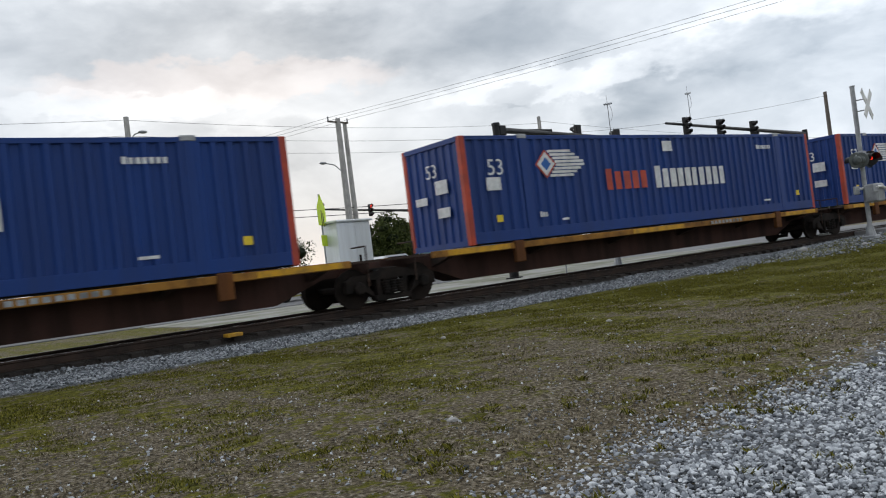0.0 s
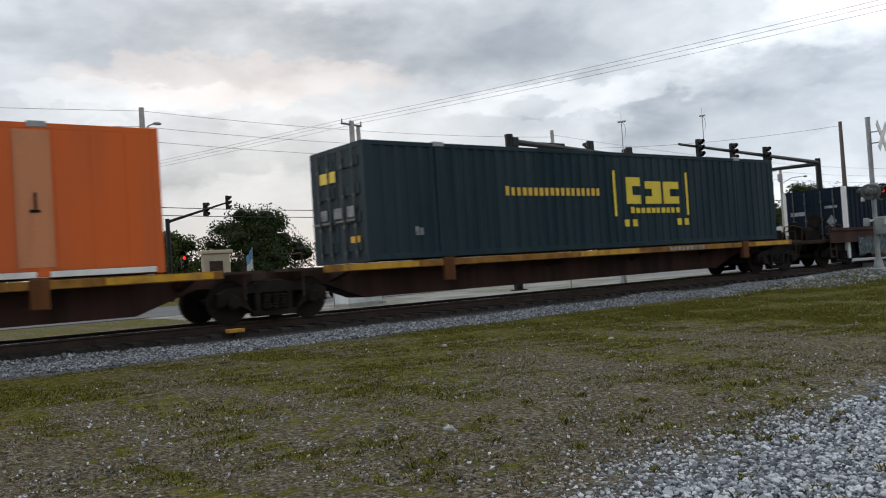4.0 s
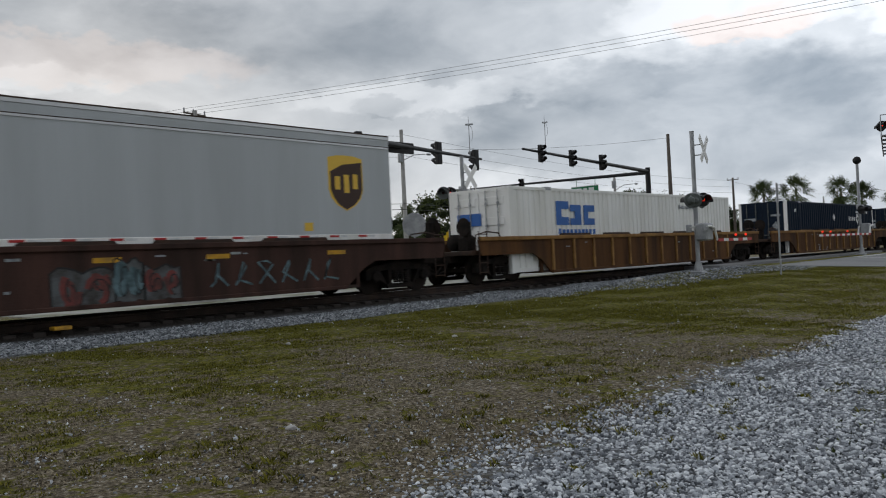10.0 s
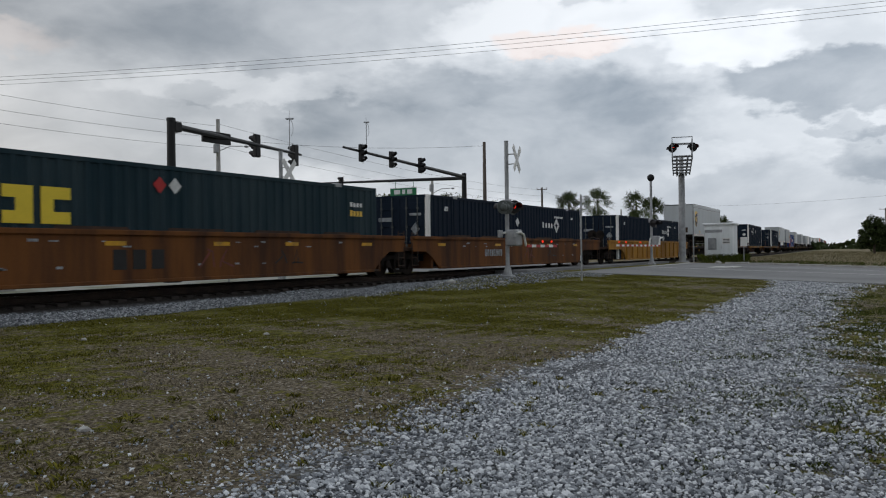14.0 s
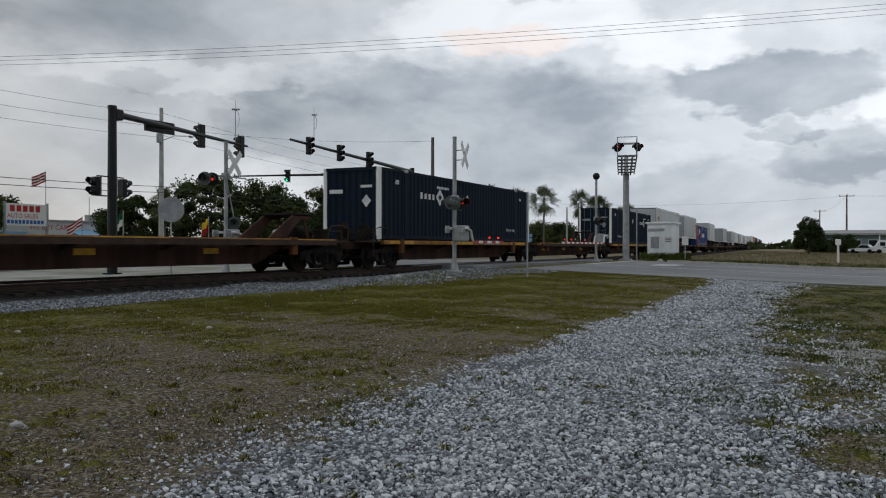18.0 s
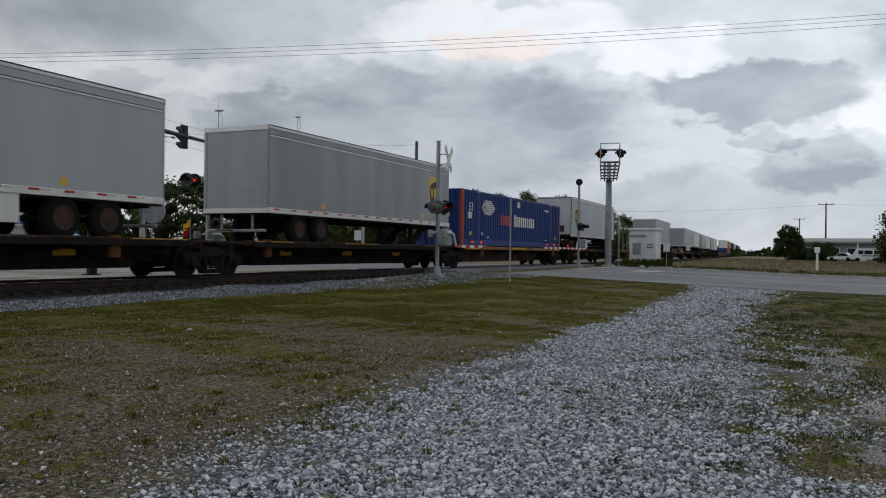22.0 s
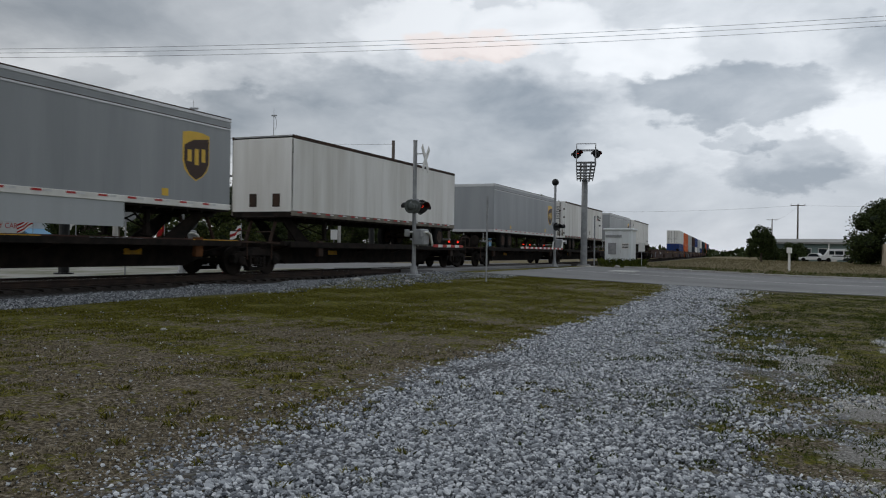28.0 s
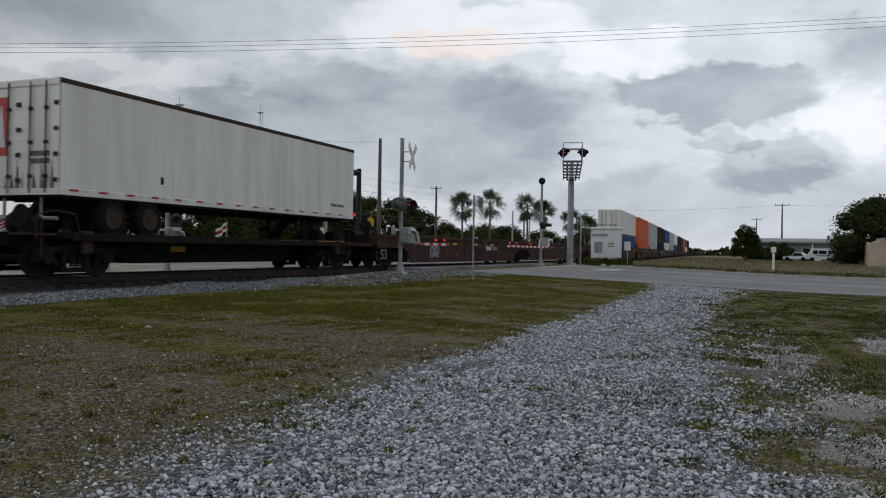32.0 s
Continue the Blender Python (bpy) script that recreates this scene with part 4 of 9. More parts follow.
def build_grass():
    rng = np.random.RandomState(31)

    def lush(x, y):
        return np.clip((1 - gravel_mask(x, y)) * (1.25 - 1.9 * dry_mask(x, y)), 0, 1)
    x, y = spread(rng, 60000, 1, 16, 2.2, 13.7, lush)
    tufts("grass", "short olive green grass and moss in uneven mats", x, y, M["blade"], 0.026, 1, per=5, spread_r=0.035)
    x, y = spread(rng, 40000, 1, 14, 2.2, 13.4, lambda x, y: np.clip(1.0 - lush(x, y) - gravel_mask(x, y), 0, 1) * 0.7)
    tufts("grass", "dry brown dead grass lying flat", x, y, M["dryblade"], 0.020, 2, per=4, lean0=0.9)
    x, y = spread(rng, 44000, 14, 33.3, 3.6, 13.2, lush)
    tufts("grass", "short green grass beside the gravel lane", x, y, M["blade"], 0.030, 3, per=5, spread_r=0.12)
    x, y = spread(rng, 42000, 4, 33.3, -7, 2.6, lambda x, y: np.clip((1 - 0.8 * gravel_mask(x, y)) * (1 - 0.7 * sand_mask(x, y)) * (0.75 + 0.6 * wobble(x, y, 2.4, 41)), 0, 1))
    tufts("grass", "thin green weeds growing through the gravel", x, y, M["weedblade"], 0.026, 4, per=6, spread_r=0.13)
    # clumps that stand a little taller, and weeds in the stones
    x, y = spread(rng, 5000, 1.5, 16, 3.6, 13.4, lambda x, y: ease(0.35, 0.75, wobble(x, y, 5.5, 61)) * (1 - 0.8 * gravel_mask(x, y)))
    tufts("grass", "uneven taller clumps of olive grass", x, y, M["blade"], 0.032, 8, per=9, spread_r=0.045)
    x, y = spread(rng, 6500, 3.2, 26, -3.5, 3.2, lambda x, y: np.maximum(ease(0.10, 0.5, wobble(x, y, 2.6, 12)), ease(0.25, 0.6, wobble(x, y, 7.0, 33))) * ease(2.2, 0.9, y - np.interp(x, *RIGHT_EDGE)))
    tufts("weeds", "dark green weeds in small clumps between the stones", x, y, M["weedblade"], 0.050, 9, per=11, spread_r=0.05, lean0=0.4)
    x, y = spread(rng, 160, 2.5, 9, 2.0, 6.5, lambda x, y: np.full_like(x, 0.5))
    tufts("weeds", "single bright green weeds among stones", x, y, M["blade"], 0.060, 10, per=22, spread_r=0.032, lean0=0.5)
    x = rng.uniform(58.2, 140, 9000)
    y = rng.uniform(-25, 13, 9000)
    tufts("grass", "tall dry grass in the field beyond the road", x, y, M["fieldblade"], 0.20, 5, per=4, spread_r=0.25)
    x = np.concatenate([rng.uniform(60.2, 60.95, 36), rng.uniform(60.3, 62.8, 60)])
    y = np.concatenate([rng.uniform(10.6, 12.9, 36), rng.uniform(10.1, 10.7, 60)])
    tufts("weeds", "tall green weeds against the signal cabinet", x, y, M["weedblade"], 0.62, 7, per=9, spread_r=0.14)
    x = rng.uniform(57.9, 60.5, 900)
    y = rng.uniform(-25, 12.5, 900)
    tufts("weeds", "green weeds along the far kerb", x, y, M["weedblade"], 0.24, 6, per=6, spread_r=0.15)


build_grass()

# ---------------- the train ----------------
# Cars and loads are built round their own middle, with rail heads at z = 0 and the near side at -y.
SPEED = 20.17             # metres a second towards -x
UNIT = 15.4               # the train's places below are in lengths of 15.4 m
MOVERS = []               # (thing, metres along the track at the start, height)
LONG, WIDE, TALL = 16.4, 2.5, 2.73


def corrugated(bm, x0, x1, y, z0, z1, depth, period, out):
    """A folded steel wall in the plane y; out is -1 or 1, the side to which the ribs stand."""
    pts, x = [], x0
    while x < x1 - 1e-6:
        for dx, d in ((0.0, 0.0), (0.30, 0.0), (0.42, 1.0), (0.88, 1.0)):
            if x + dx * period < x1:
                pts.append((x + dx * period, -d * depth))
        x += period
    pts.append((x1, 0.0))
    lo = [bm.verts.new((px, y + out * pd, z0)) for px, pd in pts]
    hi = [bm.verts.new((px, y + out * pd, z1)) for px, pd in pts]
    for i in range(len(pts) - 1):
        q = (lo[i], lo[i + 1], hi[i + 1], hi[i])
        bm.faces.new(q if out < 0 else q[::-1])
    return bm


def seamed(bm, x0, x1, y, z0, z1, seams, half, proud, out):
    """A flat wall in one skin with upright seams standing proud."""
    pts = [(x0, 0.0)]
    for x in seams:
        pts += [(x - half, 0.0), (x - half * 0.8, proud), (x + half * 0.8, proud), (x + half, 0.0)]
    pts.append((x1, 0.0))
    lo = [bm.verts.new((px, y + out * pd, z0)) for px, pd in pts]
    hi = [bm.verts.new((px, y + out * pd, z1)) for px, pd in pts]
    for i in range(len(pts) - 1):
        q = (lo[i], lo[i + 1], hi[i + 1], hi[i])
        bm.faces.new(q if out < 0 else q[::-1])
    return bm


def plate(ob, x0, x1, z0, z1, mat, label="", name="marking", y=None, side=-1):
    """A painted mark on a side wall; x from the left end."""
    bm = bm_new()
    y = WIDE / 2 if y is None else y
    a, b = sorted((side * (y + 0.001), side * (y + 0.006)))
    box(bm, x0 - ob["half"], x1 - ob["half"], a, b, z0, z1)
    return part(name, bm, mat, ob, label)


def end_plate(ob, y0, y1, z0, z1, mat, label="", name="marking"):
    bm = bm_new()
    box(bm, -ob["half"] - 0.03, -ob["half"] - 0.024, y0, y1, z0, z1)
    return part(name, bm, mat, ob, label)


def words(ob, text, x, z, size, mat, name="lettering", y=None, label=""):
    """Readable writing on the near side."""
    c = bpy.data.curves.new(name, "FONT")
    c.body, c.size, c.extrude = text, size, 0.002
    tmp = bpy.data.objects.new(name, c)
    scene.collection.objects.link(tmp)
    bpy.context.view_layer.update()
    me = bpy.data.meshes.new_from_object(tmp)
    bpy.data.objects.remove(tmp)
    me.materials.clear()
    me.materials.append(mat)
    y = WIDE / 2 if y is None else y
    return part(name, me, None, ob, label, at=pose(x - ob["half"], -y - 0.005, z, 90, 0, 0))


def bars(ob, x0, x1, z0, z1, count, mat, gap=0.22, name="lettering", label="", y=None):
    """Writing as a row of plain blocks, in one part."""
    y = WIDE / 2 if y is None else y
    w = (x1 - x0) / count
    rng = random.Random(count * 7 + int(x0 * 10))
    big = (z1 - z0) > 0.3
    bm = bm_new()
    for i in range(count):
        a = x0 + i * w - ob["half"]
        top = z1 if i == 0 else z1 - 0.14 * (z1 - z0)
        k = w * (1 - gap) * rng.uniform(0.8, 1.0)
        if k > 0.6:
            # a wide block with a slot in one side
            c, e = (z0 + top) / 2, 0.17 * (top - z0)
            slot = a + k * (0.42 if i % 2 == 0 else 0.58)
            out = [(a, z0), (a + k, z0), (a + k, c - e), (slot, c - e), (slot, c + e), (a + k, c + e), (a + k, top), (a, top)]
            if i % 2:
                out = [(a + a + k - p, q) for p, q in out][::-1]
            prism(bm, out, -y - 0.006, -y - 0.001)
        else:
            box(bm, a, a + k, -y - 0.006, -y - 0.001, z0, top)
        if big:
            part("letter_block", bm, mat, ob, label if i == 0 else "")
            bm = bm_new()
    if big:
        bm.free()
        return None
    return part("small_lettering", bm, mat, ob, label)


def container(label, body, posts, rails, ribs=True, doors=True, at40=True, handles="galv", length=LONG, tall=TALL, rib_period=0.34, sill=None, sill_h=0.16, rib=0.036):
    """A long freight container: walls, roof, floor, posts, rails, doors."""
    h, w = length / 2, WIDE / 2
    ob = thing("freight_container", label, "container")
    ob["half"] = h
    for side, name in ((-1, "side_wall"), (1, "side_wall")):
        bm = bm_new()
        if ribs:
            corrugated(bm, -h + 0.14, h - 0.14, side * w, 0.14, tall - 0.10, rib, rib_period, side)
        else:
            seamed(bm, -h + 0.14, h - 0.14, side * w, 0.14, tall - 0.10, [-h + i * length / 27 for i in range(1, 27)], 0.03, 0.010, side)
        part(name, bm, body, ob)
    bm = bm_new()
    box(bm, -h + 0.02, h - 0.02, -w + 0.03, w - 0.03, tall - 0.06, tall - 0.02)
    part("roof", bm, body, ob)
    bm = bm_new()
    box(bm, -h + 0.02, h - 0.02, -w + 0.03, w - 0.03, 0.03, 0.13)
    part("floor", bm, M["rust"], ob)
    for sx in (-1, 1):
        for sy in (-1, 1):
            bm = bm_new()
            box(bm, min(sx * h, sx * (h - 0.17)), max(sx * h, sx * (h - 0.17)), min(sy * (w + 0.005), sy * (w - 0.15)), max(sy * (w + 0.005), sy * (w - 0.15)), 0, tall, 0.015)
            part("corner_post", bm, posts, ob)
    for sy in (-1, 1):
        for z0, z1, nm in ((0.02, sill_h, "bottom_rail"), (tall - 0.11, tall - 0.005, "top_rail")):
            bm = bm_new()
            box(bm, -h + 0.16, h - 0.16, min(sy * (w + 0.004), sy * (w - 0.06)), max(sy * (w + 0.004), sy * (w - 0.06)), z0, z1, 0.008)
            part(nm, bm, (sill or rails) if nm == "bottom_rail" else rails, ob)
    if at40:
        for sx in (-1, 1):
            for sy in (-1, 1):
                bm = bm_new()
                x = sx * 6.1
                box(bm, x - 0.12, x + 0.12, min(sy * (w + 0.012), sy * (w - 0.08)), max(sy * (w + 0.012), sy * (w - 0.08)), 0.02, tall - 0.02, 0.02)
                post = part("lifting_post", bm, body, ob)
                bm = bm_new()
                box(bm, x - 0.16, x + 0.16, min(sy * (w + 0.02), sy * (w - 0.16)), max(sy * (w + 0.02), sy * (w - 0.16)), tall - 0.09, tall + 0.03, 0.015)
                part("corner_casting", bm, M["galv"], post)
    # ends
    bm = bm_new()
    bm2 = bm_new()
    corrugated(bm2, -w + 0.14, w - 0.14, 0, 0.12, tall - 0.1, 0.04, 0.30, -1)
    bmesh.ops.transform(bm2, matrix=Matrix.Translation((h - 0.03, 0, 0)) @ Matrix.Rotation(radians(90), 4, "Z"), verts=bm2.verts)
    part("end_wall", bm2, body, ob)
    bm.free()
    if doors:
        for sy in (-1, 1):
            bm = bm_new()
            y0, y1 = sorted((sy * 0.012, sy * (w - 0.13)))
            box(bm, -h + 0.005, -h + 0.06, y0, y1, 0.12, tall - 0.12, 0.01)
            for i in range(4):
                z = 0.35 + i * (tall - 0.8) / 3
                box(bm, -h - 0.018, -h + 0.01, y0 + 0.10, y1 - 0.10, z - 0.10, z + 0.16, 0.012)
            door = part("door", bm, body, ob)
            for f in (0.28, 0.72):
                bm = bm_new()
                y = y0 + f * (y1 - y0)
                rod(bm, (-h - 0.045, y, 0.08), (-h - 0.045, y, tall - 0.08), 0.02, n=6)
                for z in (0.2, 0.8, 1.5, 2.2):
                    box(bm, -h - 0.06, -h - 0.01, y - 0.04, y + 0.04, z, z + 0.07)
                box(bm, -h - 0.07, -h - 0.05, y - 0.02, y + 0.34, 0.95, 1.0)
                part("lock_rod", bm, M[handles], door)
    else:
        bm2 = bm_new()
        corrugated(bm2, -w + 0.14, w - 0.14, 0, 0.12, tall - 0.1, 0.04, 0.30, -1)
        bmesh.ops.transform(bm2, matrix=Matrix.Translation((-h + 0.03, 0, 0)) @ Matrix.Rotation(radians(-90), 4, "Z"), verts=bm2.verts)
        part("end_wall", bm2, body, ob)
    for z0, z1 in ((0.0, 0.14), (tall - 0.12, tall)):
        for sx in (-1, 1):
            bm = bm_new()
            box(bm, min(sx * h, sx * (h - 0.1)), max(sx * h, sx * (h - 0.1)), -w + 0.1, w - 0.1, z0, z1)
            part("end_sill", bm, rails, ob)
    return ob


def striped_emblem(ob, x, z, size, mat):
    """A square set on its corner with stripes flying from it."""
    bm = bm_new()
    y = -WIDE / 2 - 0.004
    bmq = [(x - size, z), (x, z + size), (x + size, z), (x, z - size)]
    prism(bm, [(p - ob["half"], q) for p, q in bmq], y, y - 0.004)
    for i in range(8):
        zz = z + size * (0.95 - 0.26 * i)
        a = x + abs(zz - z) * 0.1 + size * (1 - abs(zz - z) / size) + 0.05
        box(bm, a - ob["half"], a - ob["half"] + 1.15 - 0.12 * abs(i - 3.5) * 0.6, y - 0.004, y, zz - 0.035, zz + 0.035)
    part("emblem_stripes", bm, mat, ob, "white emblem with flying stripes")
    for k, dy, m in ((1.08, -0.0005, "red"), (0.90, -0.0055, "markwhite"), (0.5, -0.0075, "markblue")):
        bm = bm_new()
        prism(bm, [(x - ob["half"] + p * size * k, z + q * size * k) for p, q in ((-1, 0), (0, 1), (1, 0), (0, -1))], y + dy - 0.004, y + dy - 0.0055)
        part("emblem", bm, M[m], ob)


def square_emblem(ob, x, z, size, mat, hole=0.42):
    """A square on its corner with a square hole, in four quarters."""
    bm = bm_new()
    y = -WIDE / 2 - 0.001
    for a in range(4):
        c, s = math.cos(a * math.pi / 2), math.sin(a * math.pi / 2)
        pts = [(hole, 0.02), (1.06, 0.02), (1.06, 0.06), (0.06, 1.06), (0.02, 1.06), (0.02, hole), (hole * 0.55, hole * 0.55)]
        prism(bm, [(x - ob["half"] + size * (p * c - q * s), z + size * (p * s + q * c)) for p, q in pts], y, y - 0.005)
    part("emblem_stripes", bm, mat, ob, "white four-part diamond emblem")


def diamond(ob, x, z, size, mat):
    bm = bm_new()
    prism(bm, [(x - ob["half"] + p * size, z + q * size) for p, q in ((-1, 0), (0, -1), (1, 0), (0, 1))], -WIDE / 2 - 0.001, -WIDE / 2 - 0.006)
    part("emblem", bm, mat, ob, "pale diamond emblem")


def blue_container():
    ob = container("blue corrugated freight container with red corner posts", M["blue"], M["red"], M["blue"], doors=False, sill_h=0.30, rib=0.055)
    words(ob, "53", 0.78, 1.72, 0.58, M["markwhite"], label="white number")
    plate(ob, 0.72, 1.2, 1.33, 1.66, M["markwhite"], "white data plate")
    striped_emblem(ob, 2.86, 1.95, 0.36, M["markwhite"])
    bars(ob, 5.2, 7.1, 1.15, 1.75, 5, M["red"], label="red block lettering")
    bars(ob, 7.4, 11.05, 1.12, 1.78, 10, M["markwhite"], label="white block lettering")
    plate(ob, 7.9, 8.36, 2.22, 2.53, M["markwhite"], "white data plate")
    bars(ob, 13.0, 13.9, 2.22, 2.36, 7, M["markwhite"])
    plate(ob, 0.93, 1.13, 0.52, 0.70, M["markyellow"], "yellow tag")
    plate(ob, 15.2, 15.4, 0.52, 0.70, M["markyellow"], "yellow tag")
    bars(ob, 2.45, 2.75, 0.55, 0.7, 3, M["markwhite"])
    plate(ob, 3.25, 3.5, 0.42, 0.48, M["markwhite"])
    plate(ob, 13.1, 13.5, 0.42, 0.48, M["markwhite"])
    bm = bm_new()
    h = ob["half"]
    for y, z0, z1 in ((-0.35, 1.4, 1.75), (-0.35, 0.8, 1.05), (0.55, 1.2, 1.4)):
        box(bm, -h - 0.03, -h - 0.022, y - 0.25, y + 0.25, z0, z1)
    part("small_marking", bm, M["markwhite"], ob, "white data plates on the end")
    c = part("end_number", bm_number("53", 0.5), None, ob, "white number", at=pose(-h - 0.025, 0.25, 1.85, 90, 0, -90))
    c.data.materials.append(M["markwhite"])
    return ob


def bm_number(text, size):
    c = bpy.data.curves.new("number", "FONT")
    c.body, c.size, c.extrude = text, size, 0.002
    tmp = bpy.data.objects.new("number", c)
    scene.collection.objects.link(tmp)
    bpy.context.view_layer.update()
    me = bpy.data.meshes.new_from_object(tmp)
    bpy.data.objects.remove(tmp)
    me.materials.clear()
    return me


def navy_container(doors=True, text_at=None):
    ob = container("dark navy corrugated container with white corner posts and diamond emblem", M["navy"], M["white"], M["navy"], doors=doors, handles="flasherback")
    bars(ob, 1.23, 1.55, 2.15, 2.24, 2, M["markwhite"])
    plate(ob, 1.27, 1.5, 2.24, 2.32, M["markwhite"])
    diamond(ob, 8.02, 1.9, 0.21, M["markwhite"])
    e = 12.80 if doors else 5.15
    bars(ob, e - 1.82, e - 0.36, 1.70, 1.97, 4, M["markwhite"], gap=0.42, label="white block lettering")
    square_emblem(ob, e, 1.84, 0.34, M["markwhite"])
    bars(ob, e - 0.28, e + 0.92, 2.2, 2.32, 8, M["markwhite"])
    if text_at:
        words(ob, "TOP LIFT ONLY", text_at, 0.5, 0.20, M["markwhite"], label="small white writing")
    plate(ob, 14.85, 15.1, 2.18, 2.3, M["markwhite"])
    h = ob["half"]
    bm = bm_new()
    box(bm, -h - 0.03, -h - 0.022, 0.35, 0.95, 1.75, 1.9)
    box(bm, -h - 0.03, -h - 0.022, -0.95, -0.45, 1.95, 2.05)
    prism(bm, [(-0.2, 0), (0, -0.24), (0.2, 0), (0, 0.24)], 0, 0.006)
    bm.verts.ensure_lookup_table()
    for v in bm.verts[-8:]:
        v.co = Vector((-h - 0.03 + v.co.y, -0.7 + v.co.x, 1.45 + v.co.z))
    if doors:
        part("small_marking", bm, M["graypale"], ob, "pale markings on the doors")
    else:
        part("small_marking", bm, M["markwhite"], ob, "white markings on the end wall")
    return ob


def orange_container(paint="orange"):
    ob = container("orange smooth-sided freight container with dark door hardware", M[paint], M[paint], M[paint], ribs=False, handles="black", sill=M["dirty"], sill_h=0.13)
    for x in (1.75, 14.0):
        plate(ob, x - 0.1, x + 0.5, 0.2, 2.6, M["orangefade"], "faded lifting post", "lifting_post", y=WIDE / 2 + 0.012)
        bm = bm_new()
        rod(bm, (x - ob["half"] + 0.22, -WIDE / 2 - 0.035, 1.2), (x - ob["half"] + 0.22, -WIDE / 2 - 0.035, 1.5), 0.02, n=6)
        box(bm, x - ob["half"] + 0.12, x - ob["half"] + 0.3, -WIDE / 2 - 0.03, -WIDE / 2 - 0.015, 1.15, 1.2)
        part("latch", bm, M["black"], ob)
    bars(ob, 3.3, 5.1, 2.2, 2.40, 9, M["markblack"], gap=0.12, label="black block lettering")
    plate(ob, 3.3, 5.1, 2.05, 2.14, M["markblack"], "black bar under the lettering")
    bars(ob, 7.35, 8.5, 2.36, 2.44, 10, M["rust"])
    for x in (3.56, 11.7):
        for i, w in enumerate(("TOP", "LIFT", "ONLY")):
            words(ob, w, x, 0.72 - i * 0.2, 0.2, M["markblack"], label="black writing")
    for y in (-0.6, 0.05, 0.6):
        end_plate(ob, y - 0.03, y + 0.03, 0.3, 2.5, M["rust"], "rust streak on the door")
    end_plate(ob, -0.9, 0.3, 1.55, 1.85, M["markblack"], "black lettering block on the doors")
    end_plate(ob, -0.85, -0.6, 0.9, 1.5, M["signwhite"], "white data plate")
    return ob


def teal_container():
    ob = container("dark teal corrugated container with yellow lettering", M["teal"], M["teal"], M["teal"], handles="flasherback")
    bars(ob, 8.75, 11.25, 1.25, 2.02, 3, M["markyellow"], gap=0.1, label="large yellow block lettering")
    bars(ob, 8.9, 11.2, 0.98, 1.16, 10, M["markyellow"])
    for x in (8.2, 11.5):
        plate(ob, x, x + 0.1, 0.9, 2.2, M["markyellow"], "yellow bracket")
    for x in (8.6, 8.95, 11.0, 11.35):
        plate(ob, x, x + 0.2, 0.6, 0.8, M["markyellow"])
    bars(ob, 4.15, 7.7, 1.48, 1.72, 18, M["markgold"], gap=0.35, label="faint yellow slogan")
    end_plate(ob, 0.0, 0.75, 1.92, 2.18, M["markyellow"], "yellow lettering block on the door")
    end_plate(ob, -0.95, -0.55, 0.45, 0.6, M["signamber"], "orange sticker")
    for y in (-0.8, -0.2, 0.5):
        end_plate(ob, y, y + 0.35, 1.05, 1.3, M["graypale"])
    bars(ob, 1.3, 1.55, 0.55, 0.75, 2, M["graypale"])
    return ob


def teal_container_plain():
    ob = container("dark teal corrugated container with a large yellow name", M["teal"], M["teal"], M["teal"], handles="flasherback")
    bars(ob, 2.5, 5.0, 1.25, 2.15, 3, M["markyellow"], gap=0.1, label="large yellow block lettering")
    diamond(ob, 7.25, 2.25, 0.2, M["markred"])
    diamond(ob, 7.72, 2.25, 0.2, M["markwhite"])
    bars(ob, 14.9, 15.6, 2.05, 2.2, 4, M["markwhite"])
    bars(ob, 14.9, 15.6, 1.75, 1.95, 4, M["markgold"])
    end_plate(ob, -0.5, 0.7, 1.6, 2.0, M["markyellow"], "yellow lettering block on the door")
    return ob


def white_container(label="white corrugated container with blue lettering"):
    ob = container(label, M["white"], M["white"], M["white"], rib_period=0.3)
    bars(ob, 2.5, 5.0, 1.5, 2.3, 3, M["markblue"], gap=0.08, label="large blue block lettering")
    bars(ob, 2.6, 4.95, 1.18, 1.38, 10, M["markblue"])
    bars(ob, 11.4, 12.8, 2.15, 2.3, 8, M["graypale"])
    end_plate(ob, -0.1, 0.9, 1.55, 1.95, M["markblue"], "blue lettering block on the door")
    return ob


def tyre_pair(ob, x, zc, yc):
    bm = bm_new()
    lathe(bm, (x, yc - 0.14, zc), (0, 1, 0), [(0.0, 0.30), (0.0, 0.45), (0.05, 0.50), (0.23, 0.50), (0.28, 0.45), (0.28, 0.30)], 20)
    t = part("tyre", bm, M["rubber"], ob, smooth=False)
    bm = bm_new()
    lathe(bm, (x, yc - 0.165, zc), (0, 1, 0), [(0.0, 0.07), (0.01, 0.10), (0.014, 0.20), (0.004, 0.26), (0.0, 0.285), (0.03, 0.295)], 16)
    part("rim", bm, M["rust"], t)


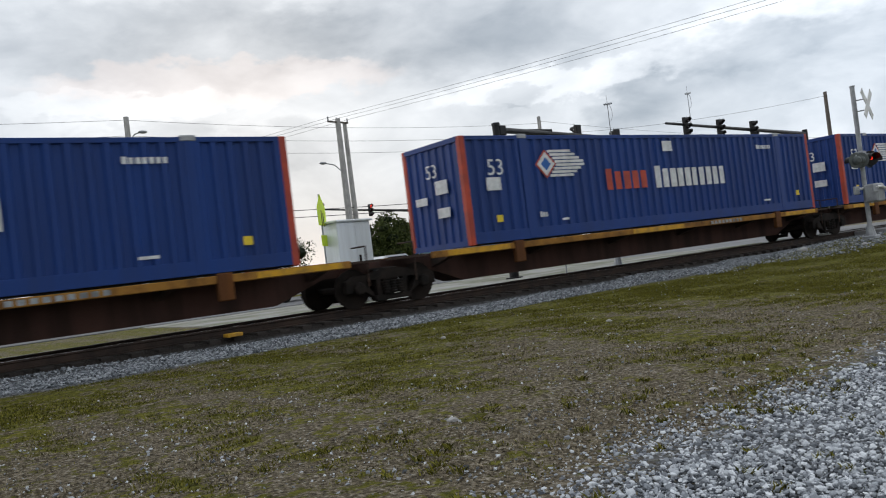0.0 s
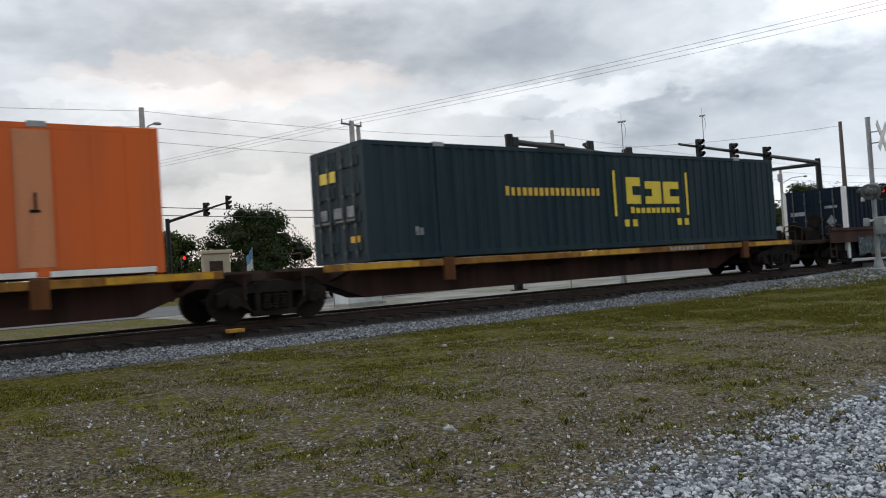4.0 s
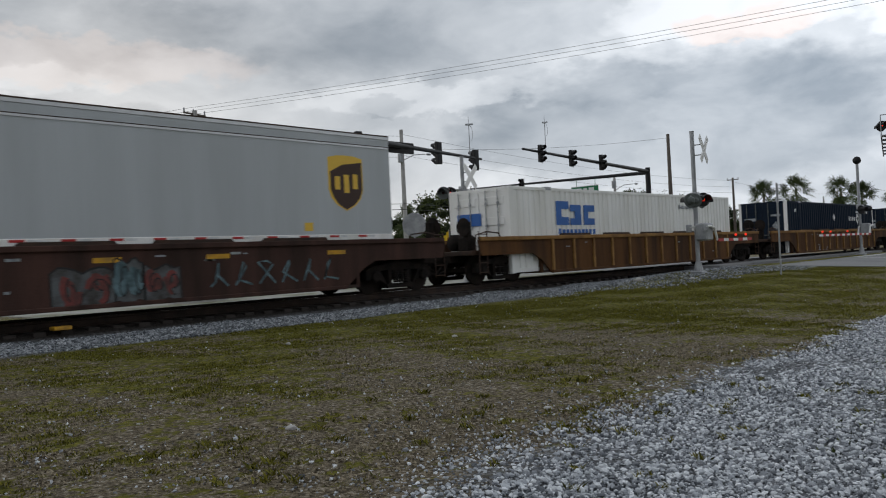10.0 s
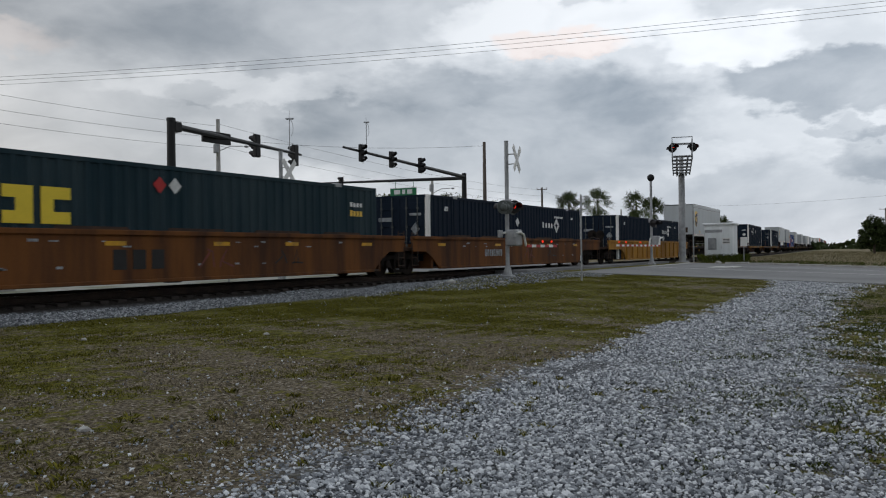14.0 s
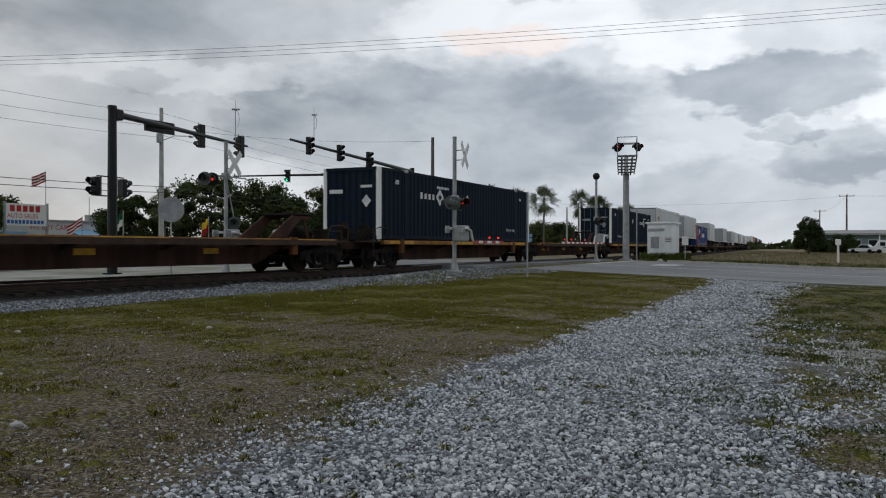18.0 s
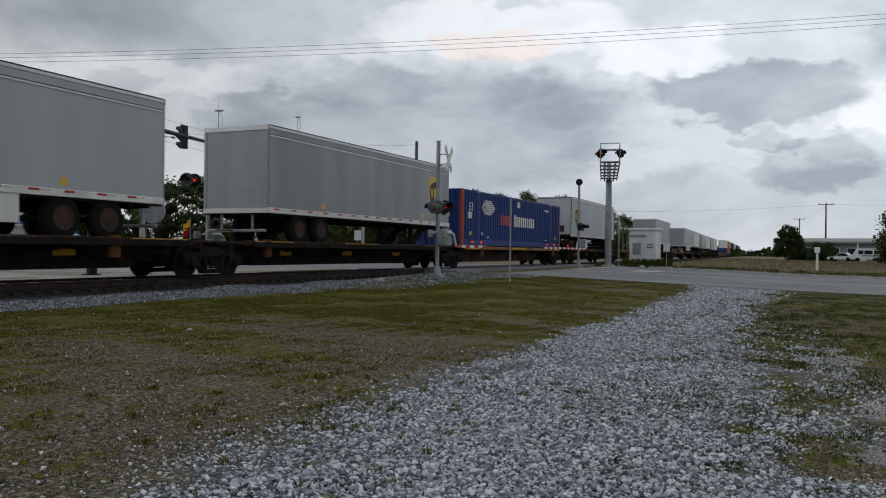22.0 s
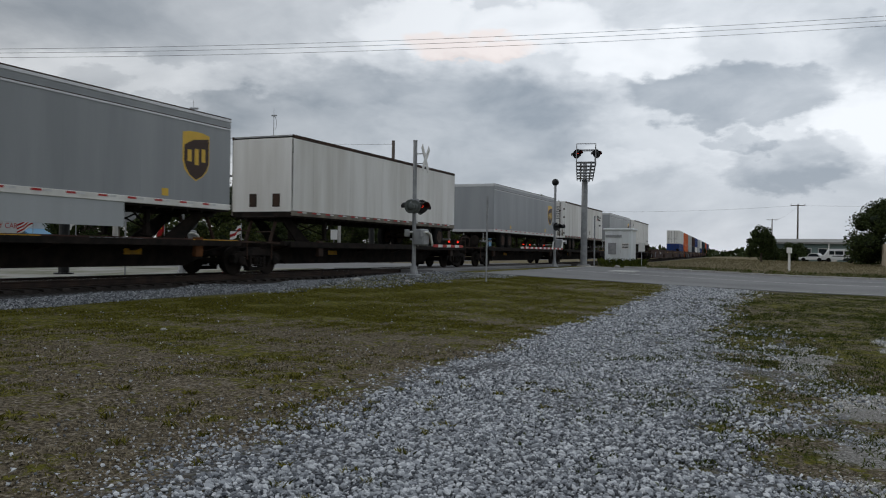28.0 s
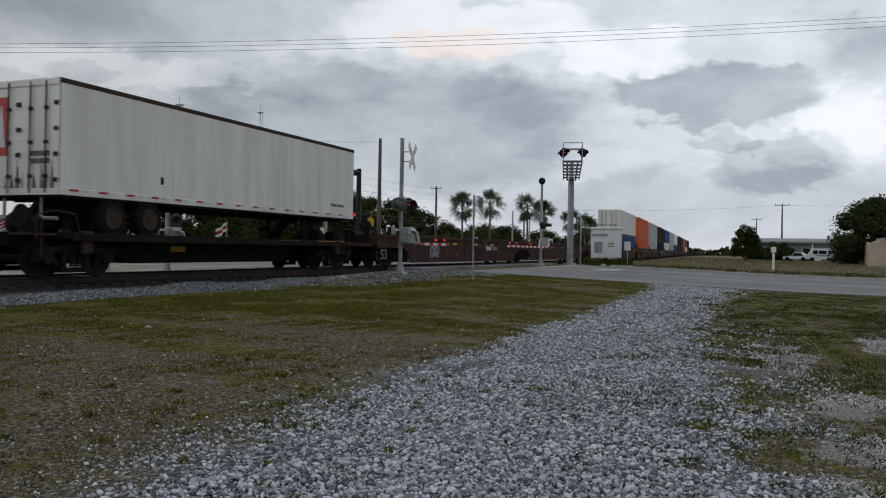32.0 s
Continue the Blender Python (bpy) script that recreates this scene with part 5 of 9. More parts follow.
def shield(ob, x, z, k=1.13):
    """A brown shield with a gold top and outline."""
    h = ob["half"]
    out = [(-0.5, 0.55), (-0.25, 0.60), (0, 0.61), (0.25, 0.60), (0.5, 0.55), (0.5, -0.15), (0.42, -0.35), (0.25, -0.5), (0, -0.62), (-0.25, -0.5), (-0.42, -0.35), (-0.5, -0.15)]
    bm = bm_new()
    prism(bm, [(x - h + p * k, z + q * k) for p, q in out], -WIDE / 2 - 0.001, -WIDE / 2 - 0.004)
    s = part("shield", bm, M["markgold"], ob, "gold and brown shield emblem")
    bm = bm_new()
    low = [(-0.44, 0.24), (-0.1, 0.40), (0.47, 0.47), (0.47, -0.14), (0.39, -0.33), (0.23, -0.48), (0, -0.59), (-0.23, -0.47), (-0.37, -0.31), (-0.44, -0.14)]
    prism(bm, [(x - h + p * k, z + q * k) for p, q in low], -WIDE / 2 - 0.003, -WIDE / 2 - 0.007)
    part("shield_field", bm, M["markbrown"], s)
    bm = bm_new()
    y0, y1 = -WIDE / 2 - 0.010, -WIDE / 2 - 0.006
    for a, b, c, d in ((-0.32, -0.17, -0.15, 0.14), (-0.06, 0.09, -0.22, 0.18), (0.20, 0.34, -0.13, 0.20)):
        box(bm, x - h + a * k, x - h + b * k, y0, y1, z + c * k, z + d * k, 0.0015)
    part("small_marking", bm, M["markgold"], s)


def trailer(label, length, skin, nose_left=True, emblem=False, skirt=False, tall=2.74, roof="grey", seams=True, rods=False, floor=1.93, red_marks=True, shield_at=1.48):
    """A road trailer riding on a rail car; the floor height is above the rails."""
    h, w = length / 2, WIDE / 2
    ob = thing("road_trailer", label, "trailer")
    ob["half"] = h
    rear = 1 if nose_left else -1
    for sy in (-1, 1):
        bm = bm_new()
        n = int(length / 1.22)
        seamed(bm, -h + 0.02, h - 0.02, sy * w, 0.10, tall - 0.05, [-h + i * length / n for i in range(1, n)] if seams else [], 0.02, 0.0015 if skin in (M["grey"], M["greydark"]) else 0.007, sy)
        part("side_wall", bm, skin, ob)
        bm = bm_new()
        box(bm, -h, h, min(sy * (w + 0.012), sy * (w - 0.05)), max(sy * (w + 0.012), sy * (w - 0.05)), 0.0, 0.17, 0.01)
        rail_ = part("bottom_rail", bm, M["sillgrime"] if skin == M["dirty"] else M["dirty"], ob)
        if red_marks and sy < 0:
            bm = bm_new()
            n = int(length / 0.95)
            for i in range(n):
                x = -h + 0.3 + i * (length - 0.6) / n
                box(bm, x, x + 0.28, -w - 0.02, -w - 0.012, 0.10, 0.15)
            part("reflector", bm, M["markred"], rail_, "red reflective tape")
            bm = bm_new()
            for i in range(n):
                x = -h + 0.62 + i * (length - 0.6) / n
                box(bm, x, x + 0.24, -w - 0.019, -w - 0.012, 0.10, 0.15)
            part("reflector", bm, M["markwhite"], rail_, "white reflective tape")
        bm = bm_new()
        box(bm, -h, h, min(sy * (w + 0.012), sy * (w - 0.05)), max(sy * (w + 0.012), sy * (w - 0.05)), tall - 0.12, tall, 0.012)
        part("top_rail", bm, M["aluminium"] if skin in (M["grey"], M["greydark"]) else M["rust"] if roof == "rust" else M["galv"], ob)
        if skin in (M["grey"], M["greydark"]):
            for dz, m_ in ((0.36, "aluminium"), (0.31, "rust")):
                bm = bm_new()
                box(bm, -h + 0.05, h - 0.05, min(sy * (w + 0.016), sy * w), max(sy * (w + 0.016), sy * w), tall - dz, tall - dz + (0.045 if m_ == "aluminium" else 0.016))
                part("side_moulding", bm, M[m_], ob)
            bm = bm_new()
            box(bm, -h + 0.03, h - 0.03, min(sy * (w + 0.014), sy * w), max(sy * (w + 0.014), sy * w), tall - 0.035, tall - 0.002)
            part("roof_edge", bm, M["rust"], ob, "grimy dark roof edge")
    bm = bm_new()
    box(bm, -h + 0.02, h - 0.02, -w + 0.03, w - 0.03, tall - 0.05, tall - 0.005)
    part("roof", bm, M["galv"], ob)
    bm = bm_new()
    box(bm, -h + 0.02, h - 0.02, -w + 0.04, w - 0.04, -0.05, 0.14)
    part("floor", bm, M["black"], ob)
    bm = bm_new()
    box(bm, -0.04, 0.04, -w + 0.06, w - 0.06, -0.12, -0.05)
    member = to_mesh(bm, "cross_member", M["black"])
    for i in range(int(length / 0.6)):
        part("cross_member", member, None, ob, at=pose(-h + 0.3 + i * 0.6, 0, 0))
    for sx in (-1, 1):
        bm = bm_new()
        box(bm, min(sx * h, sx * (h - 0.05)), max(sx * h, sx * (h - 0.05)), -w + 0.05, w - 0.05, 0.14, tall - 0.1)
        if sx == rear:
            end = part("rear_door", bm, skin, ob)
            for sy in (-1, 1):
                bm = bm_new()
                box(bm, min(sx * (h + 0.02), sx * h), max(sx * (h + 0.02), sx * h), min(sy * w, sy * (w - 0.1)), max(sy * w, sy * (w - 0.1)), 0.0, tall)
                part("door_post", bm, skin, end)
            for i in range(3):
                bm = bm_new()
                box(bm, min(sx * (h + 0.006), sx * h), max(sx * (h + 0.006), sx * h), -w + 0.1, w - 0.1, 0.7 + i * 0.6, 0.72 + i * 0.6)
                part("door_seam", bm, skin, end)
            for z_, name in ((tall - 0.16, "door_header"), (0.0, "door_sill")):
                bm = bm_new()
                box(bm, min(sx * (h + 0.03), sx * h), max(sx * (h + 0.03), sx * h), -w, w, z_, z_ + 0.15)
                part(name, bm, M["aluminium"] if skin in (M["grey"], M["greydark"]) else M["dirty"], end)
            bm = bm_new()
            for sy in (-1, 1):
                rod(bm, (sx * (h - 0.1), sy * 0.6, -0.55), (sx * (h - 0.1), sy * 0.6, 0), 0.04, n=6)
            rod(bm, (sx * (h - 0.1), -1.1, -0.55), (sx * (h - 0.1), 1.1, -0.55), 0.05, n=6)
            part("bumper", bm, M["galv"], ob, "underride bumper")
            if rods:
                for y in (-0.85, -0.35, 0.35, 0.85):
                    bm = bm_new()
                    rod(bm, (sx * (h + 0.04), y, 0.05), (sx * (h + 0.04), y, tall - 0.06), 0.02, n=6)
                    for z in (0.4, 1.2, 2.0):
                        box(bm, sx * h - 0.06, sx * h + 0.06, y - 0.05, y + 0.05, z, z + 0.08)
                    part("lock_rod", bm, M["rust"], end)
                for y in (-w + 0.02, -0.02):
                    bm = bm_new()
                    for z in (0.3, 0.9, 1.5, 2.1):
                        box(bm, sx * h - 0.05, sx * h + 0.05, y, y + 0.12, z, z + 0.1)
                    part("hinge", bm, M["rust"], end)
        else:
            end = part("nose_wall", bm, skin, ob)
            bm = bm_new()
            x0, x1 = min(sx * (h + 0.008), sx * h), max(sx * (h + 0.008), sx * h)
            box(bm, x0, x1, -0.75, -0.45, 0.3, 0.75)
            box(bm, x0, x1, 0.2, 0.5, 0.3, 0.75)
            part("vent", bm, M["rust"], end, "rusty vent panels")
    # running gear, hung below the floor
    wz = 1.46 - floor
    for i in (0, 1):
        x = rear * (h - 1.75 - i * 1.3)
        for sy in (-1, 1):
            tyre_pair(ob, x, wz, sy * 1.07)
        bm = bm_new()
        rod(bm, (x, -1.0, wz), (x, 1.0, wz), 0.07)
        box(bm, x - 0.5, x + 0.5, -0.55, 0.55, wz + 0.15, -0.1)
        part("axle", bm, M["black"], ob)
    x = -rear * (h - 2.9)
    for sy in (-1, 1):
        bm = bm_new()
        box(bm, x - 0.07, x + 0.07, sy * 0.75 - 0.06, sy * 0.75 + 0.06, -0.75, 0.0)
        box(bm, x - 0.14, x + 0.14, sy * 0.75 - 0.12, sy * 0.75 + 0.12, -0.80, -0.75)
        rod(bm, (x, sy * 0.75, -0.55), (x - rear * -0.7, sy * 0.75, -0.06), 0.03, n=6)
        part("landing_leg", bm, M["black"], ob)
    for sx in (-1, 1):
        bm = bm_new()
        rod(bm, (x, -sx * 0.75, -0.62), (x, sx * 0.75, -0.08), 0.025, n=5)
        part("leg_brace", bm, M["black"], ob)
    if skirt:
        bm = bm_new()
        a, b = sorted((rear * (h - 4.2), -rear * (h - 4.2)))
        box(bm, a, b, -w + 0.02, -w + 0.05, -0.62, 0.0)
        part("side_skirt", bm, M["grey"] if skin == M["greydark"] else M["white"], ob)
    if emblem:
        shield(ob, shield_at if nose_left else length - 1.55, 1.45)
        plate(ob, length - 3.2 if nose_left else 3.0, length - 2.98 if nose_left else 3.22, 0.26, 0.44, M["markgold"], "yellow tag")
        plate(ob, 2.6 if nose_left else length - 2.9, 2.85 if nose_left else length - 2.65, 0.26, 0.46, M["markgold"], "yellow tag")
    return ob


# ---- running gear of the rail cars ----
def bogie_meshes():
    bm = bm_new()
    lathe(bm, (0, -0.07, 0), (0, 1, 0), [(0.0, 0.10), (0.0, 0.38), (0.01, 0.42), (0.10, 0.42), (0.115, 0.45), (0.14, 0.45), (0.14, 0.10)], 24)
    wheel = to_mesh(bm, "wheel", M["black"])
    bm = bm_new()
    prism(bm, [(-1.22, 0.34), (-1.20, 0.60), (-0.98, 0.70), (-0.55, 0.72), (-0.30, 0.80), (0.30, 0.80), (0.55, 0.72), (0.98, 0.70), (1.20, 0.60), (1.22, 0.34), (1.06, 0.34), (0.98, 0.54), (0.52, 0.58), (-0.52, 0.58), (-0.98, 0.54), (-1.06, 0.34)], -0.09, 0.09)
    prism(bm, [(-0.46, 0.10), (0.46, 0.10), (0.50, 0.22), (-0.50, 0.22)], -0.11, 0.11)
    for sx in (-1, 1):
        prism(bm, [(sx * 0.50, 0.22), (sx * 0.36, 0.12), (sx * 0.74, 0.34), (sx * 0.82, 0.56), (sx * 0.70, 0.57)], -0.085, 0.085)
        prism(bm, [(sx * 0.30, 0.22), (sx * 0.40, 0.22), (sx * 0.42, 0.60), (sx * 0.30, 0.60)], -0.088, 0.088)
    for x in (-0.89, 0.89):
        lathe(bm, (x, -0.17, 0.42), (0, 1, 0), [(0.0, 0.10), (0.02, 0.14), (0.12, 0.15)], 12)
    for x in (-0.18, 0.0, 0.18):
        for z in (0.24, 0.30, 0.36, 0.42, 0.48):
            lathe(bm, (x, -0.12, z), (0, 0, 1), [(0.0, 0.075), (0.03, 0.085), (0.055, 0.075)], 8)
    frame_ = to_mesh(bm, "side_frame", M["black"])
    bm = bm_new()
    box(bm, -0.22, 0.22, -1.05, 1.05, 0.52, 0.84, 0.03)
    for x in (-0.89, 0.89):
        rod(bm, (x, -1.0, 0.42), (x, 1.0, 0.42), 0.075, n=10)
        box(bm, x * 0.42 - 0.04, x * 0.42 + 0.04, -0.9, 0.9, 0.30, 0.42)
    bolster = to_mesh(bm, "bogie", M["black"])
    return wheel, frame_, bolster


WHEEL, SIDE_FRAME, BOLSTER = bogie_meshes()


def bogie(ob, x):
    b = part("bogie", BOLSTER, None, ob, "dark greasy two-axle bogie", at=pose(x, 0, 0))
    for sy in (-1, 1):
        part("side_frame", SIDE_FRAME, None, b, at=pose(0, sy * 1.0, 0, 0, 0, 0 if sy < 0 else 180))
        for dx in (-0.89, 0.89):
            part("wheel", WHEEL, None, b, at=pose(dx, sy * GAUGE, 0.42, 0, 0, 180 if sy < 0 else 0))


def coupler(ob, x, sx):
    bm = bm_new()
    box(bm, min(x, x + sx * 0.75), max(x, x + sx * 0.75), -0.09, 0.09, 0.72, 0.94, 0.02)
    box(bm, min(x + sx * 0.55, x + sx * 0.85), max(x + sx * 0.55, x + sx * 0.85), -0.17, 0.17, 0.66, 0.98, 0.04)
    part("coupler", bm, M["black"], ob)
    bm = bm_new()
    pts = [(x + sx * 0.05, -0.35, 0.70), (x + sx * 0.25, -0.38, 0.42), (x + sx * 0.55, -0.38, 0.36), (x + sx * 0.85, -0.36, 0.55)]
    curve_rod(bm, pts, 0.03)
    part("air_hose", bm, M["black"], ob)


def spine_car(length, left, right, hitch=0, deck=False, dark=False):
    """An articulated spine platform. left/right: 1 a shared joint, 2 a coupled end. hitch: -1/1, the end with a trailer stand."""
    h = length / 2
    ob = thing("spine_car", "rust-brown spine rail car platform with yellow edge stripes" if not dark else "dark weathered spine rail car platform", "rail car")
    ob["half"] = h
    a, b = -h + (0.6 if left == 2 else 0.15), h - (0.6 if right == 2 else 0.15)
    tl, tr = (2.2 if left == 2 else 0.0), (2.2 if right == 2 else 0.0)
    la, lb = -h + tl + 1.7, h - tr - 1.7
    bm = bm_new()
    prism(bm, [(a, 0.72), (la - 0.3, 0.72), (la + 0.9, 0.28), (lb - 0.9, 0.28), (lb + 0.3, 0.72), (b, 0.72), (b, 1.02), (a, 1.02)], -0.42, 0.42)
    part("centre_sill", bm, M["brown"] if not dark else M["black"], ob)
    for sy in (-1, 1):
        bm = bm_new()
        y0, y1 = sorted((sy * 1.12, sy * 1.30))
        box(bm, a + 1.0, b - 1.0, y0, y1, 0.90, 1.06, 0.012)
        side = part("side_rail", bm, (M["deckedge"], M["brown"], M["black"])[int(dark)], ob)
        if sy < 0:
            for x0, x1 in ((a + 1.4, a + 3.4), (-1.6, 0.8), (b - 3.2, b - 1.2))[2 if dark == 2 else 0:]:
                bm = bm_new()
                box(bm, x0, x1, -1.308, -1.300, 0.92, 1.045)
                part("edge_stripe", bm, M["yellow"], side, "worn yellow edge stripe")
            bm = bm_new()
            n = 9
            for i in range(n):
                x = 2.2 + i * 0.2
                box(bm, x, x + 0.13, -1.306, -1.300, 0.93, 1.03)
            part("small_lettering", bm, M["graypale"], side, "worn white car marks")
    for i in range(6):
        x = a + 1.6 + i * (b - a - 3.2) / 5
        bm = bm_new()
        prism(bm, [(-1.28, 0.92), (-1.28, 1.04), (1.28, 1.04), (1.28, 0.92), (0.4, 0.70), (-0.4, 0.70)], -0.09, 0.09)
        bmesh.ops.transform(bm, matrix=Matrix.Translation((x, 0, 0)) @ Matrix.Rotation(radians(90), 4, "Z"), verts=bm.verts)
        part("cross_bearer", bm, M["rust"], ob)
    for x in (-6.1, 6.1):
        if abs(x) < h - 1:
            bm = bm_new()
            box(bm, x - 0.16, x + 0.16, -1.34, -1.2, 0.55, 1.10, 0.02)
            part("container_pedestal", bm, M["rustorange"] if dark != 2 else M["rust"], ob)
    if deck:
        for f in (0.2, 0.5, 0.8) if dark != 2 else (0.3,):
            bm = bm_new()
            x = la + f * (lb - la)
            box(bm, x - 0.32, x + 0.32, -0.428, -0.420, 0.60, 0.76)
            part("edge_stripe", bm, M["yellow"], ob, "worn yellow reflective patch on the sill")
        for sy in (-1, 1):
            bm = bm_new()
            y0, y1 = sorted((sy * 0.55, sy * 1.36))
            box(bm, a + 1.2, b - 1.2, y0, y1, 0.90, 0.955)
            box(bm, a + 1.2, b - 1.2, min(sy * 1.36, sy * 1.42), max(sy * 1.36, sy * 1.42), 0.86, 1.02)
            part("deck_plate", bm, M["rust"] if not dark else M["black"], ob)
    if hitch:
        x = hitch * (h - 2.0 - (tl if hitch < 0 else tr) * 0.3)
        for sy in (-1, 1):
            bm = bm_new()
            prism(bm, [(x - hitch * 1.9, 1.0), (x - hitch * 1.0, 1.0), (x - hitch * 0.1, 1.72), (x + hitch * 0.35, 1.72), (x + hitch * 0.35, 1.84), (x - hitch * 0.5, 1.84)], sy * 0.62, sy * 0.56)
            part("hitch_arm", bm, M["brown"] if not dark else M["black"], ob)
            bm = bm_new()
            rod(bm, (x + hitch * 0.2, sy * 0.5, 1.75), (x + hitch * 0.55, sy * 0.5, 1.0), 0.06, n=6)
            part("hitch_strut", bm, M["rust"], ob)
        bm = bm_new()
        box(bm, x - 0.5, x + 0.5, -0.66, 0.66, 1.83, 1.92, 0.03)
        part("hitch_stand", bm, M["black"], ob, "trailer hitch plate")
    if left:
        bogie(ob, -h + (2.2 if left == 2 else 0.0))
    if right == 2:
        bogie(ob, h - 2.2)
    if left == 2:
        coupler(ob, a, -1)
    if right == 2:
        coupler(ob, b, 1)
    for x in (a + 0.5, b - 0.5):
        bm = bm_new()
        box(bm, x - 0.35, x + 0.35, -1.2, -0.5, 0.98, 1.03)
        rod(bm, (x, -1.15, 0.45), (x, -1.15, 1.35), 0.02, n=6)
        rod(bm, (x, -1.15, 1.35), (x, -0.55, 1.35), 0.02, n=6)
        part("end_step", bm, M["rust"], ob)
    for x, sx, kind in ((a, 1, left), (b, -1, right)):
        if kind == 2:
            brake_gear(ob, x + sx * 0.25, sx, 1.0, 1.55)
    return ob


def brake_gear(ob, x, sx, z, top):
    """Hand brake stand, reservoir and hoses on a coupled end platform."""
    bm = bm_new()
    box(bm, x - 0.09, x + 0.09, -1.05, -0.85, z, top, 0.02)
    lathe(bm, (x - sx * 0.10, -0.95, top - 0.15), (-sx, 0, 0), [(0, 0.05), (0.02, 0.27), (0.05, 0.28), (0.07, 0.25)], 16)
    part("brake_stand", bm, M["black"], ob, "dark hand brake stand with its wheel")
    bm = bm_new()
    c = x + sx * 0.95
    lathe(bm, (c - 0.5, 0.1, z + 0.27), (1, 0, 0), [(0, 0.05), (0.04, 0.22), (0.10, 0.26), (0.90, 0.26), (0.96, 0.22), (1.0, 0.05)], 14)
    part("air_reservoir", bm, M["black"], ob, smooth=True)
    bm = bm_new()
    box(bm, x + sx * 0.5 - 0.2, x + sx * 0.5 + 0.2, -0.7, -0.3, z, z + 0.42, 0.03)
    part("valve_box", bm, M["black"], ob)
    bm = bm_new()
    curve_rod(bm, [(x, -1.25, z - 0.1), (x, -1.28, z + 0.45), (x + sx * 0.5, -1.28, z + 0.55), (x + sx * 1.1, -1.28, z + 0.5), (x + sx * 1.3, -1.25, z)], 0.022, 6)
    part("grab_rail", bm, M["rust"], ob)


def well_car(length, left, right, skin, label, ribbed=False, stripes=True, letters=()):
    """A well car: deep sides with sloping ends, end platforms over the bogies."""
    h = length / 2
    ob = thing("well_car", label, "rail car")
    ob["half"] = h
    tl, tr = (2.2 if left == 2 else 0.0), (2.2 if right == 2 else 0.0)
    wa, wb = -h + tl + 1.75, h - tr - 1.75
    a, b = -h + (0.6 if left == 2 else 0.1), h - (0.6 if right == 2 else 0.1)
    out = [(wa + 0.45, 0.20), (wb - 0.45, 0.20), (wb + 0.1, 0.62), (wb + 0.55, 0.84), (b - 0.25, 0.84), (b - 0.12, 1.30), (b - 0.2, 1.34), (a + 0.2, 1.34), (a + 0.12, 1.30), (a + 0.25, 0.84), (wa - 0.55, 0.84), (wa - 0.1, 0.62)]
    for sy in (-1, 1):
        bm = bm_new()
        y0, y1 = sorted((sy * 1.44, sy * 1.38))
        prism(bm, out, y0, y1)
        side = part("side_wall", bm, skin, ob)
        bm = bm_new()
        y0, y1 = sorted((sy * 1.50, sy * 1.34))
        box(bm, a + 0.2, b - 0.2, y0, y1, 1.27, 1.39, 0.015)
        part("top_chord", bm, M["ribochre"] if ribbed and skin != M["ochreyellow"] else skin, side)
        bm = bm_new()
        y0, y1 = sorted((sy * 1.49, sy * 1.36))
        box(bm, wa + 0.45, wb - 0.45, y0, y1, 0.18, 0.27, 0.015)
        part("bottom_chord", bm, skin, side)
        if ribbed:
            for i in range(12):
                x = wa + 0.5 + i * (wb - wa - 1.0) / 11
                bm = bm_new()
                box(bm, x - 0.06, x + 0.06, min(sy * 1.50, sy * 1.44), max(sy * 1.50, sy * 1.44), 0.27, 1.27, 0.01)
                part("stiffener", bm, M["ribochre"] if skin != M["ochreyellow"] else skin, side)
        if sy < 0:
            if stripes and not ribbed:
                for f in (0.04, 0.35, 0.55, 0.72, 0.95):
                    x = wa + f * (wb - wa)
                    bm = bm_new()
                    box(bm, x - 0.28, x + 0.28, -1.446, -1.440, 1.04, 1.14)
                    part("edge_stripe", bm, M["yellow"], side, "short yellow reflective stripe")
            rng = random.Random(int(length * 100))
            bm = bm_new()
            for i in range(6 if ribbed else 18):
                x = rng.uniform(wa + 0.4, wb - 0.6)
                z = rng.choice((1.12, 1.0, 0.55))
                wdt = rng.uniform(0.08, 0.26)
                box(bm, x, x + wdt, -1.4445, -1.440, z, z + rng.uniform(0.025, 0.06))
            part("stencil", bm, M["graypale"], side, "small worn white stencils")
            for x0, x1, z0, z1, n, m_ in letters:
                bm = bm_new()
                w = (x1 - x0) / n
                for i in range(n):
                    box(bm, x0 + i * w, x0 + i * w + w * 0.68, -1.447, -1.440, z0, z1)
                part("small_lettering", bm, m_, side, "worn white car marks")
    for x0, x1 in ((a, wa + 0.1), (wb - 0.1, b)):
        bm = bm_new()
        box(bm, x0, x1, -1.25, 1.25, 0.86, 1.0, 0.02)
        part("end_platform", bm, M["rust"], ob)
        bm = bm_new()
        box(bm, x0, x1, -0.4, 0.4, 0.66, 0.86)
        part("draft_sill", bm, M["black"], ob)
    for x, sx in ((wa, 1), (wb, -1)):
        bm = bm_new()
        box(bm, x - 0.05, x + 0.05, -1.38, 1.38, 0.2, 1.25)
        part("bulkhead", bm, skin, ob)
    bm = bm_new()
    box(bm, wa, wb, -1.38, 1.38, 0.20, 0.27)
    part("well_floor", bm, M["rust"], ob)
    for x in (a + 0.35, b - 0.35):
        bm = bm_new()
        for dx in (-0.18, 0.18):
            rod(bm, (x + dx, -1.42, 0.30), (x + dx, -1.42, 1.55), 0.018, n=6)
        for i in range(5):
            rod(bm, (x - 0.18, -1.42, 0.35 + i * 0.28), (x + 0.18, -1.42, 0.35 + i * 0.28), 0.014, n=6)
        part("ladder", bm, M["rust"], ob)
